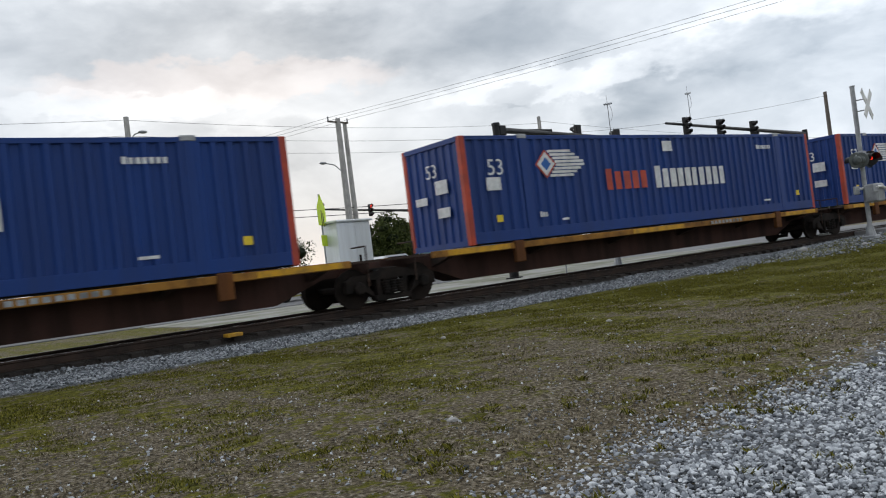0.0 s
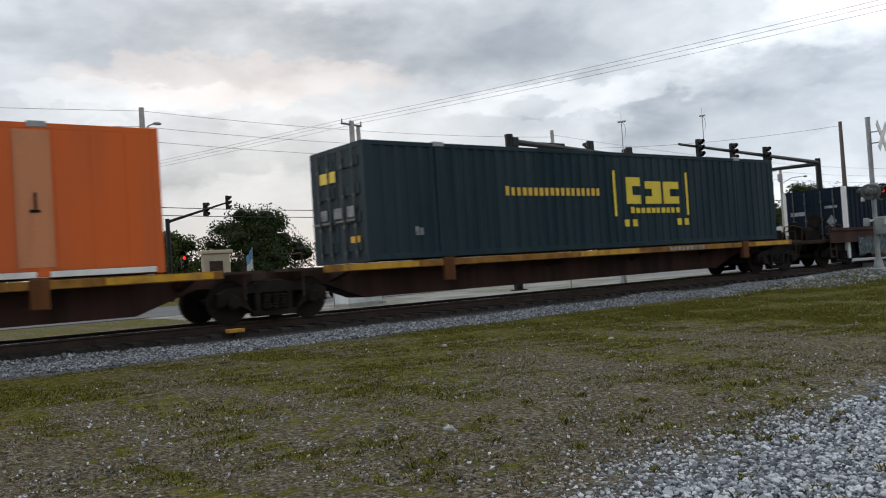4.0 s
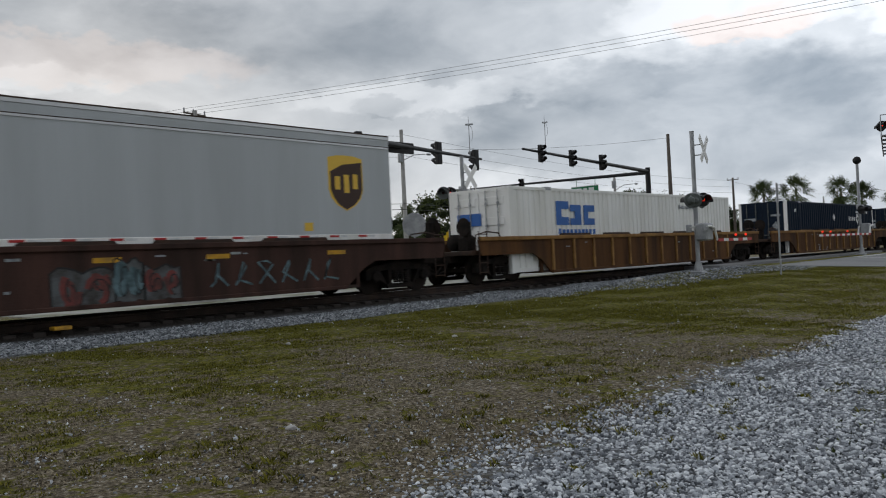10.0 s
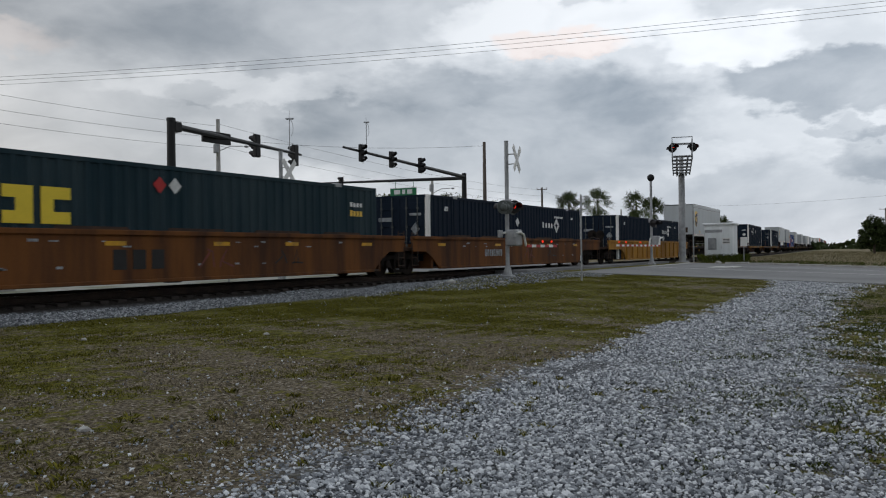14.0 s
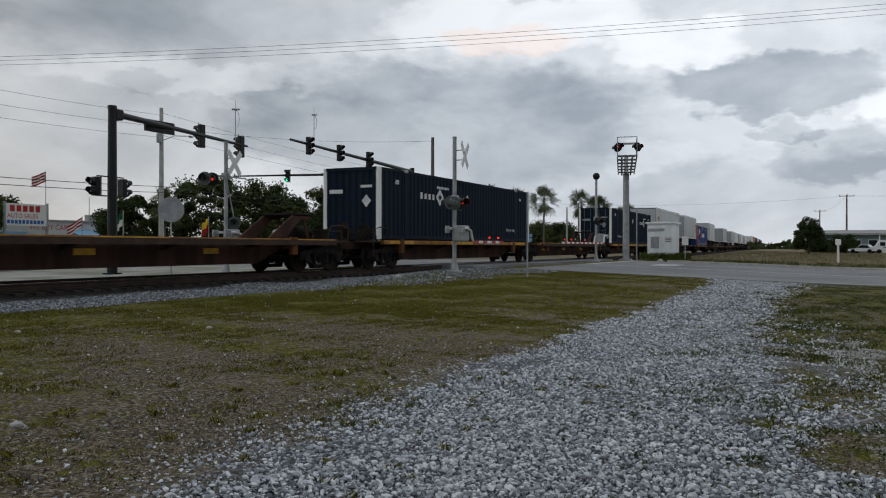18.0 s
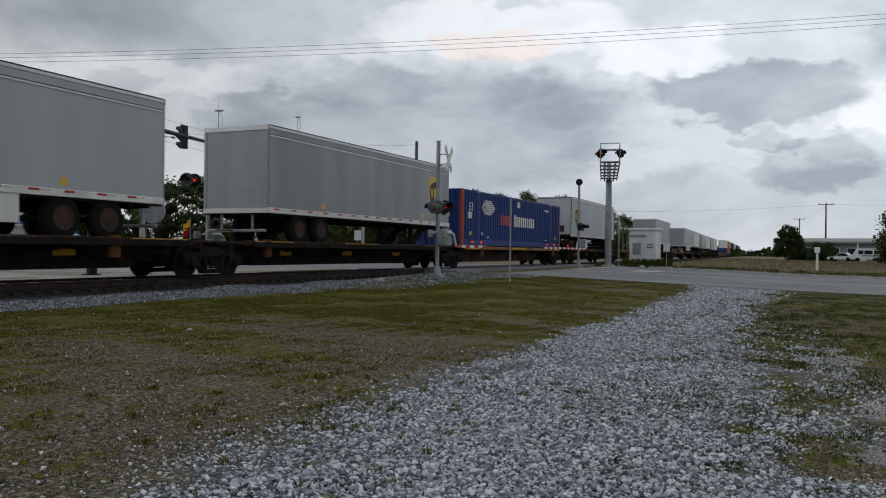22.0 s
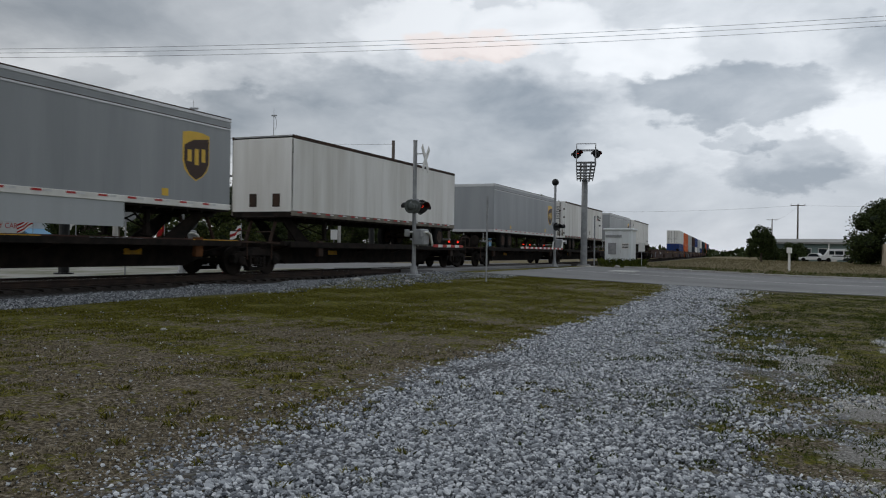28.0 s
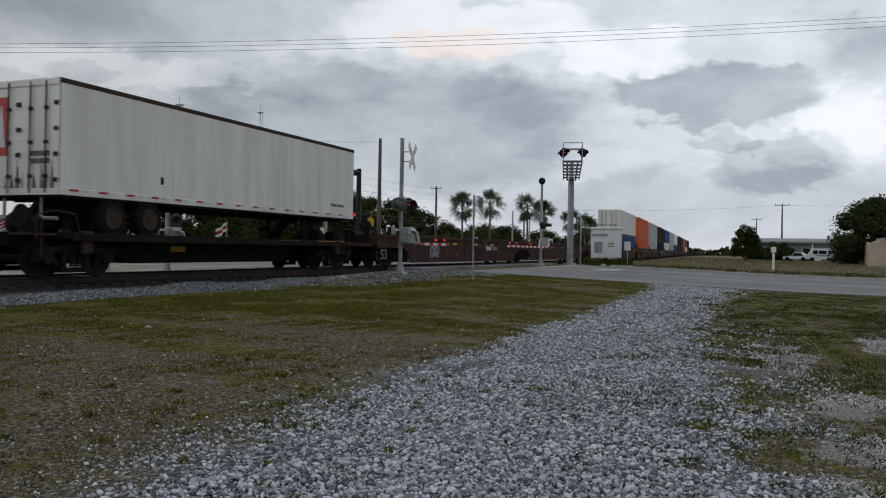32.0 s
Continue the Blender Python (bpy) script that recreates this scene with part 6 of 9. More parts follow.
    for x, sx, kind in ((a, 1, left), (b, -1, right)):
        if kind == 2:
            brake_gear(ob, x + sx * 0.2, sx, 1.0, 1.85)
    # plates that stand on the top chords and guide the load
    for i in range(5):
        x = wa + 0.6 + (i + 0.5) * (wb - wa - 1.2) / 5
        for sy in (-1, 1):
            bm = bm_new()
            prism(bm, [(x - 0.95, 1.385), (x + 0.95, 1.385), (x + 0.88, 1.46), (x - 0.88, 1.46)], sy * 1.40, sy * 1.44)
            part("guide_plate", bm, M["rust"], ob)
    if left:
        bogie(ob, -h + (2.2 if left == 2 else 0.0))
    if right == 2:
        bogie(ob, h - 2.2)
    if left == 2:
        coupler(ob, a, -1)
    if right == 2:
        coupler(ob, b, 1)
    return ob


def ribbon(bm, pts, width, y, thick=0.0015):
    """A flat painted stroke through the points (x, z) on the side at -y."""
    n = len(pts)
    lo, hi = [], []
    for i, (x, z) in enumerate(pts):
        (xa, za), (xb, zb) = pts[max(i - 1, 0)], pts[min(i + 1, n - 1)]
        d = math.hypot(xb - xa, zb - za) or 1.0
        nx, nz = -(zb - za) / d * width / 2, (xb - xa) / d * width / 2
        for row, yy in ((lo, -y), (hi, -y - thick)):
            row.append((bm.verts.new((x + nx, yy, z + nz)), bm.verts.new((x - nx, yy, z - nz))))
    for i in range(n - 1):
        bm.faces.new((hi[i][0], hi[i][1], hi[i + 1][1], hi[i + 1][0]))
        bm.faces.new((lo[i][0], hi[i][0], hi[i + 1][0], lo[i + 1][0]))
        bm.faces.new((lo[i][1], lo[i + 1][1], hi[i + 1][1], hi[i][1]))
    return bm


def graffiti(ob, x0, x1, z0, z1, mat, seed, name="graffiti", label="", y=1.444, fill=None):
    """A sprayed piece: a filled field with a wavy rim, fat strokes on it and thin dark outlines."""
    rng = random.Random(seed)
    h = z1 - z0
    n = max(8, int((x1 - x0) / 0.16))
    top = [(x0 + (x1 - x0) * i / n, z1 - 0.07 * h * (1 + math.sin(i * 1.35 + seed)) - rng.uniform(0, 0.05) * h) for i in range(n + 1)]
    low = [(x0 + (x1 - x0) * i / n + 0.02, z0 + 0.05 * h * (1 + math.sin(i * 1.1 + seed * 2)) + rng.uniform(0, 0.03) * h) for i in range(n + 1)]
    field_ = bm_new()
    prism(field_, low + top[::-1], -y - 0.001, -y)
    g = part(name, field_, fill or M["grayfill"], ob, label or "sprayed graffiti")
    strokes, rim = bm_new(), bm_new()
    ribbon(rim, [low[0]] + top + [low[-1]], 0.04, y + 0.001)
    m = max(2, int((x1 - x0) / 0.5))
    w = (x1 - x0) / m
    for i in range(m):
        cx = x0 + (i + 0.5) * w
        for q in range(3):
            a = rng.uniform(0, 6.28)
            turn = rng.uniform(2.0, 4.6) * rng.choice((-1, 1))
            rx, rz = w * rng.uniform(0.18, 0.36), h * rng.uniform(0.16, 0.36)
            ox, oz = cx + rng.uniform(-0.14, 0.14) * w, (z0 + z1) / 2 + rng.uniform(-0.14, 0.14) * h
            pts = [(ox + rx * math.cos(a + turn * f / 7), min(max(oz + rz * math.sin(a + turn * f / 7), z0 + 0.1 * h), z1 - 0.16 * h)) for f in range(8)]
            lift = 0.0015 + 0.0008 * (3 * (i % 2) + q)
            ribbon(strokes, pts, h * rng.uniform(0.10, 0.17), y + lift)
            ribbon(rim, [(u + 0.07 * h, v - 0.05 * h) for u, v in pts], 0.028, y + lift + 0.0004)
    part(name, strokes, mat, g)
    part("graffiti_outline", rim, M["markblack"], g)
    return g


def bubble(ob, x0, x1, z0, z1, mat, seed, y=1.444):
    """A sprayed outline of swollen shapes with nothing inside."""
    rng = random.Random(seed)
    bm = bm_new()
    pts = []
    for i in range(41):
        a = 2 * math.pi * i / 40
        r = 1 + 0.10 * math.sin(5 * a + seed) + rng.uniform(-0.03, 0.03)
        u, v = math.copysign(abs(math.cos(a)) ** 0.7, math.cos(a)), math.copysign(abs(math.sin(a)) ** 0.7, math.sin(a))
        pts.append(((x0 + x1) / 2 + u * r * (x1 - x0) * 0.45, min(max((z0 + z1) / 2 + v * r * (z1 - z0) * 0.47, z0), z1)))
    ribbon(bm, pts, 0.05, y + 0.0005)
    part("graffiti", bm, mat, ob, "sprayed outline of graffiti")


def scrawl(ob, x0, x1, z0, z1, mat, seed, y=1.444):
    """Thin sprayed letters."""
    rng = random.Random(seed)
    bm = bm_new()
    n = max(2, int((x1 - x0) / 0.55))
    w = (x1 - x0) / n
    for i in range(n):
        p = [(x0 + (i + rng.uniform(0.1, 0.85)) * w, -y - 0.002, rng.uniform(z0, z1)) for _ in range(5)]
        p[0] = (x0 + (i + 0.15) * w, -y - 0.002, z0)
        p[2] = (x0 + (i + 0.5) * w, -y - 0.002, z1)
        p[4] = (x0 + (i + 0.85) * w, -y - 0.002, z0)
        ribbon(bm, [(u, w_) for u, _, w_ in p], 0.05, y + 0.0005 + 0.0004 * (i % 2))
    part("graffiti", bm, mat, ob, "thin sprayed graffiti lines")


def red_door(ob):
    """A red panel across the far door leaf of a trailer's rear."""
    bm = bm_new()
    h = ob["half"]
    box(bm, -h - 0.014, -h - 0.008, 0.42, 0.80, 0.95, 2.35)
    part("door_panel", bm, M["markred"], ob, "red panel on the rear door")
    bm = bm_new()
    prism(bm, [(0.48, 1.15), (0.74, 1.15), (0.63, 2.15), (0.59, 2.15)], -h - 0.014, -h - 0.019)
    for v in bm.verts:
        v.co.x, v.co.y = v.co.y, v.co.x
    bmesh.ops.recalc_face_normals(bm, faces=bm.faces)
    part("marking", bm, M["markwhite"], ob, "slender white figure on the red panel")
    for z in (0.92, 0.74):
        end_bars(ob, -0.95, -0.35, z, z + 0.12, 7)
    plate(ob, 3.4, 3.52, 0.5, 0.7, M["black"], "small dark stencil")
    bars(ob, 12.6, 13.6, 0.42, 0.54, 8, M["black"])
    door_grime(ob)
    return ob


def end_bars(ob, y0, y1, z0, z1, count):
    """A line of small dark writing on a rear door."""
    bm = bm_new()
    w = (y1 - y0) / count
    for i in range(count):
        box(bm, -ob["half"] - 0.016, -ob["half"] - 0.008, y0 + i * w, y0 + (i + 0.75) * w, z0, z1)
    part("small_lettering", bm, M["flasherback"], ob, "small dark lettering")


def door_grime(ob):
    """Soot and rust that ran down over the foot of the rear doors."""
    rng = random.Random(5)
    bm = bm_new()
    for i in range(11):
        y = -1.05 + i * 0.19 + rng.uniform(-0.04, 0.04)
        w, z = rng.uniform(0.03, 0.085), rng.uniform(0.45, 0.95)
        prism(bm, [(y - w, 0.16), (y + w, 0.16), (y + 0.4 * w, z * 0.7), (y, z), (y - 0.5 * w, z * 0.6)], -ob["half"] - 0.002, -ob["half"] - 0.005)
    for v in bm.verts:
        v.co.x, v.co.y = v.co.y, v.co.x
    bmesh.ops.recalc_face_normals(bm, faces=bm.faces)
    part("stain", bm, M["sillgrime"], ob, "grime streaks at the foot of the doors")


def lettered(ob):
    """Worn company marks, a placard and patches on the dirty trailer."""
    plate(ob, 12.05, 12.50, 1.78, 2.18, M["black"], "dark square of the company mark")
    plate(ob, 12.02, 12.20, 1.70, 1.95, M["markred"], "red corner of the company mark", y=WIDE / 2 + 0.004)
    plate(ob, 12.22, 12.42, 1.82, 2.10, M["graypale"], "pale figure in the company mark", y=WIDE / 2 + 0.004)
    bars(ob, 12.65, 13.75, 1.98, 2.16, 8, M["black"], label="dark company lettering")
    bars(ob, 12.65, 13.60, 1.74, 1.90, 8, M["black"], label="dark company lettering")
    bars(ob, 12.95, 13.75, 1.28, 1.42, 7, M["black"])
    plate(ob, 6.05, 6.40, 0.86, 1.14, M["galv"], "small framed plate on the side")
    plate(ob, 6.11, 6.34, 0.91, 1.09, M["graypale"], y=WIDE / 2 + 0.004)
    bm = bm_new()
    prism(bm, [(9.0 - 7.25, 0.35), (9.22 - 7.25, 0.58), (9.0 - 7.25, 0.82), (8.78 - 7.25, 0.58)], -WIDE / 2 - 0.001, -WIDE / 2 - 0.006)
    part("placard", bm, M["sillgrime"], ob, "worn diamond placard holder")
    end_plate(ob, 0.48, 0.92, 1.98, 2.38, M["markred"], "red framed placard on the door")
    bm = bm_new()
    box(bm, -ob["half"] - 0.036, -ob["half"] - 0.031, 0.54, 0.86, 2.04, 2.32)
    part("marking", bm, M["sillgrime"], ob)
    for k in range(6):
        end_bars(ob, -0.80, -0.40 + 0.06 * (k % 3), 1.42 + k * 0.17, 1.50 + k * 0.17, 4)
    for y in (-0.65, -0.05):
        end_plate(ob, y, y + 0.35, 0.62, 0.76, M["black"], "dark lettered plate on the door")
    door_grime(ob)
    return ob


MAKERS = {}


def load(kind):
    """A load of that kind: built once, then copied."""
    if kind not in MAKERS:
        MAKERS[kind] = KINDS[kind]()
        return MAKERS[kind]
    return copy_thing(MAKERS[kind], Matrix())


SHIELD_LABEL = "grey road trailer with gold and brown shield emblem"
KINDS = dict(
    P=blue_container, N=navy_container, n=lambda: navy_container(False, 12.9), m=lambda: navy_container(True, 2.1), S=orange_container, D=lambda: orange_container("orangedeep"), C=teal_container, c=teal_container_plain, W=white_container,
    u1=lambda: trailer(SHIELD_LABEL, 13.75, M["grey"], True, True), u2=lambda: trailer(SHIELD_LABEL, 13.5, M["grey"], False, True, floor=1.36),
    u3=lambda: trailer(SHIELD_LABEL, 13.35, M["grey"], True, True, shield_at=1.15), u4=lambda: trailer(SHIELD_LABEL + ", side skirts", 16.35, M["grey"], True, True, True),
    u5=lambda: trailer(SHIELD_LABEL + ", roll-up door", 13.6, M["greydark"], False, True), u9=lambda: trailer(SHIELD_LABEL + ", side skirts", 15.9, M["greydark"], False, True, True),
    f9=lambda: trailer("dirty white road trailer with ribbed sides", 14.4, M["dirty"], True, seams=True, roof="rust"),
    g2=lambda: lettered(trailer("dirty white road trailer with rusty door rods", 14.5, M["dirty"], False, rods=True, roof="rust")),
    z1=lambda: red_door(trailer("white road trailer with a red-marked rear door", 14.35, M["white"], False, rods=True, roof="rust")),
)
# load, its left end, its length, car under it, joint before, joint after
CONSIST = [
    ("P", -0.543, 1.065, "s", 1, 1), ("P", 0.826, 1.065, "s", 1, 1), ("P", 2.045, 1.065, "s", 1, 2), ("u1", 3.297, 0.892, "sd", 2, 1), ("S", 4.505, 1.065, "s", 1, 1), ("C", 5.863, 1.065, "s", 1, 2),
    ("N", 7.240, 1.065, "w1", 2, 1), ("N", 8.521, 1.065, "w2", 1, 1), ("D", 9.794, 1.065, "w3", 1, 2), ("N", 11.340, 1.065, "w4", 2, 2), ("u2", 13.198, 0.877, "w5", 2, 2), ("W", 14.405, 1.065, "w6", 2, 2),
    ("N", 15.935, 1.065, "w7", 2, 2), ("N", 17.480, 1.065, "w8", 2, 1), ("c", 18.750, 1.065, "w9", 1, 1), ("N", 20.036, 1.065, "w10", 1, 2), ("N", 21.530, 1.065, "w11", 2, 2),
    ("u3", 22.965, 0.867, "sd", 2, 1), ("", 23.95, 1.17, "se", 1, 2), ("n", 25.293, 1.065, "s", 2, 1), ("", 26.42, 1.03, "se", 1, 1), ("m", 27.570, 1.065, "s", 1, 2),
    ("u4", 28.808, 1.062, "sd", 2, 1), ("u5", 30.157, 0.884, "sd", 1, 1), ("P", 31.140, 1.065, "s", 1, 2), ("u5r", 32.392, 0.893, "sd", 2, 1), ("", 33.42, 1.24, "se", 1, 1), ("u5", 34.79, 0.92, "sd", 1, 2), ("", 35.83, 1.0, "se", 2, 1),
    ("u9", 36.942, 1.032, "sd", 1, 1), ("f9", 38.190, 0.935, "sk", 1, 2), ("u5", 39.508, 0.883, "sk", 2, 1), ("g2", 40.575, 0.942, "sk", 1, 1), ("u5", 41.762, 0.885, "sk", 1, 2), ("z1", 42.838, 0.932, "sk", 2, 2),
    ("", 43.90, 1.36, "w3", 2, 1), ("", 45.27, 1.36, "w12", 1, 1), ("", 46.64, 1.36, "w12", 1, 2),
]
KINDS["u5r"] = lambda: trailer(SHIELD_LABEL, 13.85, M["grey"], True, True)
WELLS = dict(
    w1=(M["brown"], False, "brown well car with white marks and graffiti"), w2=(M["brown"], False, "brown well car covered with coloured graffiti"), w3=(M["brown"], False, "dark brown well car with a pale blotch"),
    w4=(M["rustorange"], False, "orange-brown well car with black name panels"), w5=(M["brown"], False, "dark brown well car with pale sprayed letters"), w6=(M["ribbrown"], True, "ochre well car with outside ribs"),
    w7=(M["ribbrown"], True, "ochre ribbed well car with a scrawled name"), w8=(M["rustorange"], False, "orange-brown well car with white marks"), w9=(M["rustorange"], False, "rusty orange well car with dark lettering"),
    w10=(M["rustorange"], False, "rusty orange well car"), w11=(M["ochreyellow"], True, "ochre yellow ribbed well car"), w12=(M["brown"], False, "empty dark brown well car"),
)


def dress(ob, key, load_left):
    """Marks and graffiti on a well car; load_left is the load's left end from the car's middle."""
    q = load_left
    if key == "w1":
        graffiti(ob, q + 9.4, q + 11.5, 0.24, 1.24, M["graywhite"], 1, fill=M["palefill"])
        bubble(ob, q + 13.1, q + 14.2, 0.3, 1.26, M["grayochre"], 2)
        bubble(ob, q + 13.9, q + 15.7, 0.22, 1.26, M["grayochre"], 5)
        bubble(ob, q + 12.3, q + 13.0, 0.25, 0.9, M["graypale"], 6)
        scrawl(ob, q + 6.6, q + 9.0, 0.55, 1.1, M["graypale"], 3)
        scrawl(ob, q + 11.6, q + 12.9, 0.7, 1.2, M["graypale"], 4)
        graffiti(ob, q + 0.4, q + 2.6, 0.3, 1.1, M["grayblue"], 5)
    elif key == "w2":
        graffiti(ob, q + 2.0, q + 4.75, 0.22, 1.27, M["grayochre"], 6, fill=M["ochrefill"])
        scrawl(ob, q + 0.9, q + 1.9, 0.35, 1.2, M["grayochre"], 28)
        graffiti(ob, q + 4.8, q + 7.25, 0.22, 1.27, M["graywhite"], 7, fill=M["palefill"])
        scrawl(ob, q + 7.3, q + 8.5, 0.25, 1.2, M["grayochre"], 8)
        graffiti(ob, q + 8.6, q + 11.3, 0.22, 1.27, M["graywhite"], 9, fill=M["palefill"])
        scrawl(ob, q + 12.2, q + 13.4, 0.5, 1.1, M["grayochre"], 10)
        number(ob, "53", q - 0.25, 0.42, 0.55)
    elif key == "w3":
        graffiti(ob, q + 5.4, q + 6.6, 0.35, 1.15, M["graypale"], 11, label="pale painted-over blotch")
        number(ob, "53", q + 0.1, 0.35, 0.6)
    elif key == "w4":
        for a, b in ((5.0, 7.4), (11.3, 12.9)):
            bm = bm_new()
            box(bm, q + a, q + b, -1.447, -1.440, 0.55, 0.95)
            part("name_panel", bm, M["markblack"], ob, "black name panel")
        scrawl(ob, q + 11.5, q + 12.7, 0.62, 0.9, M["rustorange"], 13, y=1.447)
    elif key == "w5":
        scrawl(ob, q - 2.6, q + 1.8, 0.3, 1.15, M["grayblue"], 14)
        graffiti(ob, q + 4.6, q + 5.8, 0.2, 1.0, M["graymaroon"], 15)
        graffiti(ob, q + 5.8, q + 6.4, 0.2, 1.15, M["grayblue"], 16)
        graffiti(ob, q + 6.4, q + 7.2, 0.2, 1.0, M["graymaroon"], 17)
        scrawl(ob, q + 7.8, q + 11.5, 0.45, 0.95, M["grayblue"], 18)
    elif key == "w7":
        scrawl(ob, q + 4.2, q + 6.0, 0.25, 0.6, M["graypale"], 19, y=1.45)
    elif key in ("w9", "w10"):
        scrawl(ob, q + 8.2, q + 9.6, 0.5, 0.95, M["graymaroon"], 20)
        scrawl(ob, q + 11.0, q + 12.4, 0.55, 0.95, M["markblack"], 21)


def number(ob, text, x, z, size):
    me = bm_number(text, size)
    me.materials.append(M["graypale"])
    part("lettering", me, None, ob, "worn white number", at=pose(x, -1.446, z, 90, 0, 0))


def build_train():
    n = len(CONSIST)
    for i, (kind, l, ln, car, before, after) in enumerate(CONSIST):
        r = l + ln
        a = l - 0.10 if i == 0 else (CONSIST[i - 1][1] + CONSIST[i - 1][2] + l) / 2
        b = r + 0.10 if i == n - 1 else (r + CONSIST[i + 1][1]) / 2
        a, b, l, r = a * UNIT, b * UNIT, l * UNIT, r * UNIT
        mid = (a + b) / 2
        if car[0] == "s":
            nose = {"u1": -1, "u3": -1, "u4": -1, "u5r": -1, "f9": -1}.get(kind, 1) if car in ("sd", "sk") else (1 if car == "se" else 0)
            ob = spine_car(b - a, before, after, nose, deck=car != "s", dark=2 if car == "sk" else int(car == "sd" and i >= 17))
        else:
            skin, ribbed, label = WELLS[car]
            marks = {"w1": [(-4.6, -3.6, 0.62, 0.92, 4, M["markwhite"]), (-3.4, -2.5, 0.62, 0.9, 6, M["graypale"])], "w8": [(-4.7, -3.5, 0.62, 0.9, 4, M["markwhite"]), (-3.2, -1.9, 0.62, 0.9, 6, M["markwhite"])],
                     "w3": [(3.6, 4.6, 0.8, 1.02, 4, M["markwhite"]), (4.8, 5.6, 0.8, 1.0, 6, M["graypale"])], "w10": [(-4.7, -3.0, 0.62, 0.9, 8, M["graypale"])], "w9": [(-2.5, -0.9, 0.5, 0.95, 3, M["markblack"])]}.get(car, ())
            ob = well_car(b - a, before, after, skin, label, ribbed, letters=marks)
            dress(ob, car, l - mid)
        MOVERS.append((ob, mid, 0.0))
        if kind:
            c = load(kind)
            z = 0.24 if car[0] == "w" else 1.09
            if kind[0] in "ufgz":
                z = 1.36 if kind == "u2" else 1.93
            tagged(c, group="train loads")
            MOVERS.append((c, (l + r) / 2, z))
    # the tail: double-stacked wells
    MIX = ["white", "orange", "grey", "brown", "blue", "grey", "white", "navy", "teal", "orange", "blue", "brown"]
    s = 48.06 * UNIT
    kinds = {}
    base = None
    for i in range(12):
        if base is None:
            base = well_car(20.4, 2, 2, M["brown"], "dark brown well car with stacked containers")
            ob = base
        else:
            ob = copy_thing(base, Matrix())
        MOVERS.append((ob, s + 8.2 + i * 20.6, 0.0))
        for level in (0, 1):
            col = MIX[i % 12] if level else MIX[(i * 5 + 4) % 12]
            if col not in kinds:
                kinds[col] = container("%s corrugated container in a double stack" % col, M[col], M[col], M[col], handles="rust")
                c = kinds[col]
            else:
                c = copy_thing(kinds[col], Matrix())
            tagged(c, group="train loads")
            MOVERS.append((c, s + 8.2 + i * 20.6, 0.24 + level * (TALL + 0.03)))


build_train()

# ---------------- the crossing and the street beyond ----------------
def signal_head(ob, x, y, z, facing, lit="", sections=3):
    """A traffic signal head as a part of its mast; facing in degrees, 0 looks to -y."""
    at = pose(x, y, z, 0, 0, facing)
    bm = bm_new()
    n = sections
    box(bm, -0.17, 0.17, -0.10, 0.12, -0.18 * n, 0.18 * n, 0.03)
    rod(bm, (0.24, 0.05, -0.2 * n), (0.24, 0.05, 0.2 * n), 0.012, n=5)
    rod(bm, (0.17, 0.05, 0.17 * n), (0.24, 0.05, 0.17 * n), 0.012, n=5)
    rod(bm, (0.17, 0.05, -0.17 * n), (0.24, 0.05, -0.17 * n), 0.012, n=5)
    head = part("signal_head", bm, M["lampblack"], ob, "black three-lamp traffic signal head", at=at)
    for i in range(n):
        zc = 0.36 * (n - 1) / 2 - 0.36 * i
        bm = bm_new()
        rings = []
        for d in (-0.10, -0.36):
            rings.append([bm.verts.new((0.155 * math.cos(a), d + (0.12 if d < -0.2 and math.sin(a) < -0.2 else 0), zc + 0.155 * math.sin(a))) for a in [2 * math.pi * j / 14 for j in range(14)]])
        for j in range(14):
            bm.faces.new((rings[0][j], rings[0][(j + 1) % 14], rings[1][(j + 1) % 14], rings[1][j]))
        part("visor", bm, M["lampblack"], head)
        bm = bm_new()
        lathe(bm, (0, -0.10, zc), (0, -1, 0), [(0, 0.145), (0.02, 0.12), (0.035, 0.05)], 14)
        m = {"r": "glowred", "g": "glowgreen", "a": "glowamber"}.get(lit[i:i + 1].strip(), "lens") if lit else "lens"
        part("lens", bm, M[m], head)
    return head


def antenna(ob, x, y, z, h=2.4):
    bm = bm_new()
    rod(bm, (x, y, z), (x, y, z + h), 0.022, n=6)
    rod(bm, (x - 0.35, y - 0.1, z + h - 0.05), (x + 0.42, y + 0.1, z + h + 0.08), 0.05, n=6)
    pts = [(x + 0.05 + 0.24 * math.cos(a), y, z + h - 0.45 + 0.42 * math.sin(a)) for a in [radians(d) for d in range(-80, 111, 19)]]
    curve_rod(bm, pts, 0.012, 5)
    rod(bm, (x, y, z + h), (x, y, z + h + 0.45), 0.01, n=5)
    part("antenna", bm, M["galv"], ob, "thin pole with a detector and cable loop")


def tapered_arm(bm, p, q, r0, r1):
    rod(bm, p, q, r0, r1, n=12)


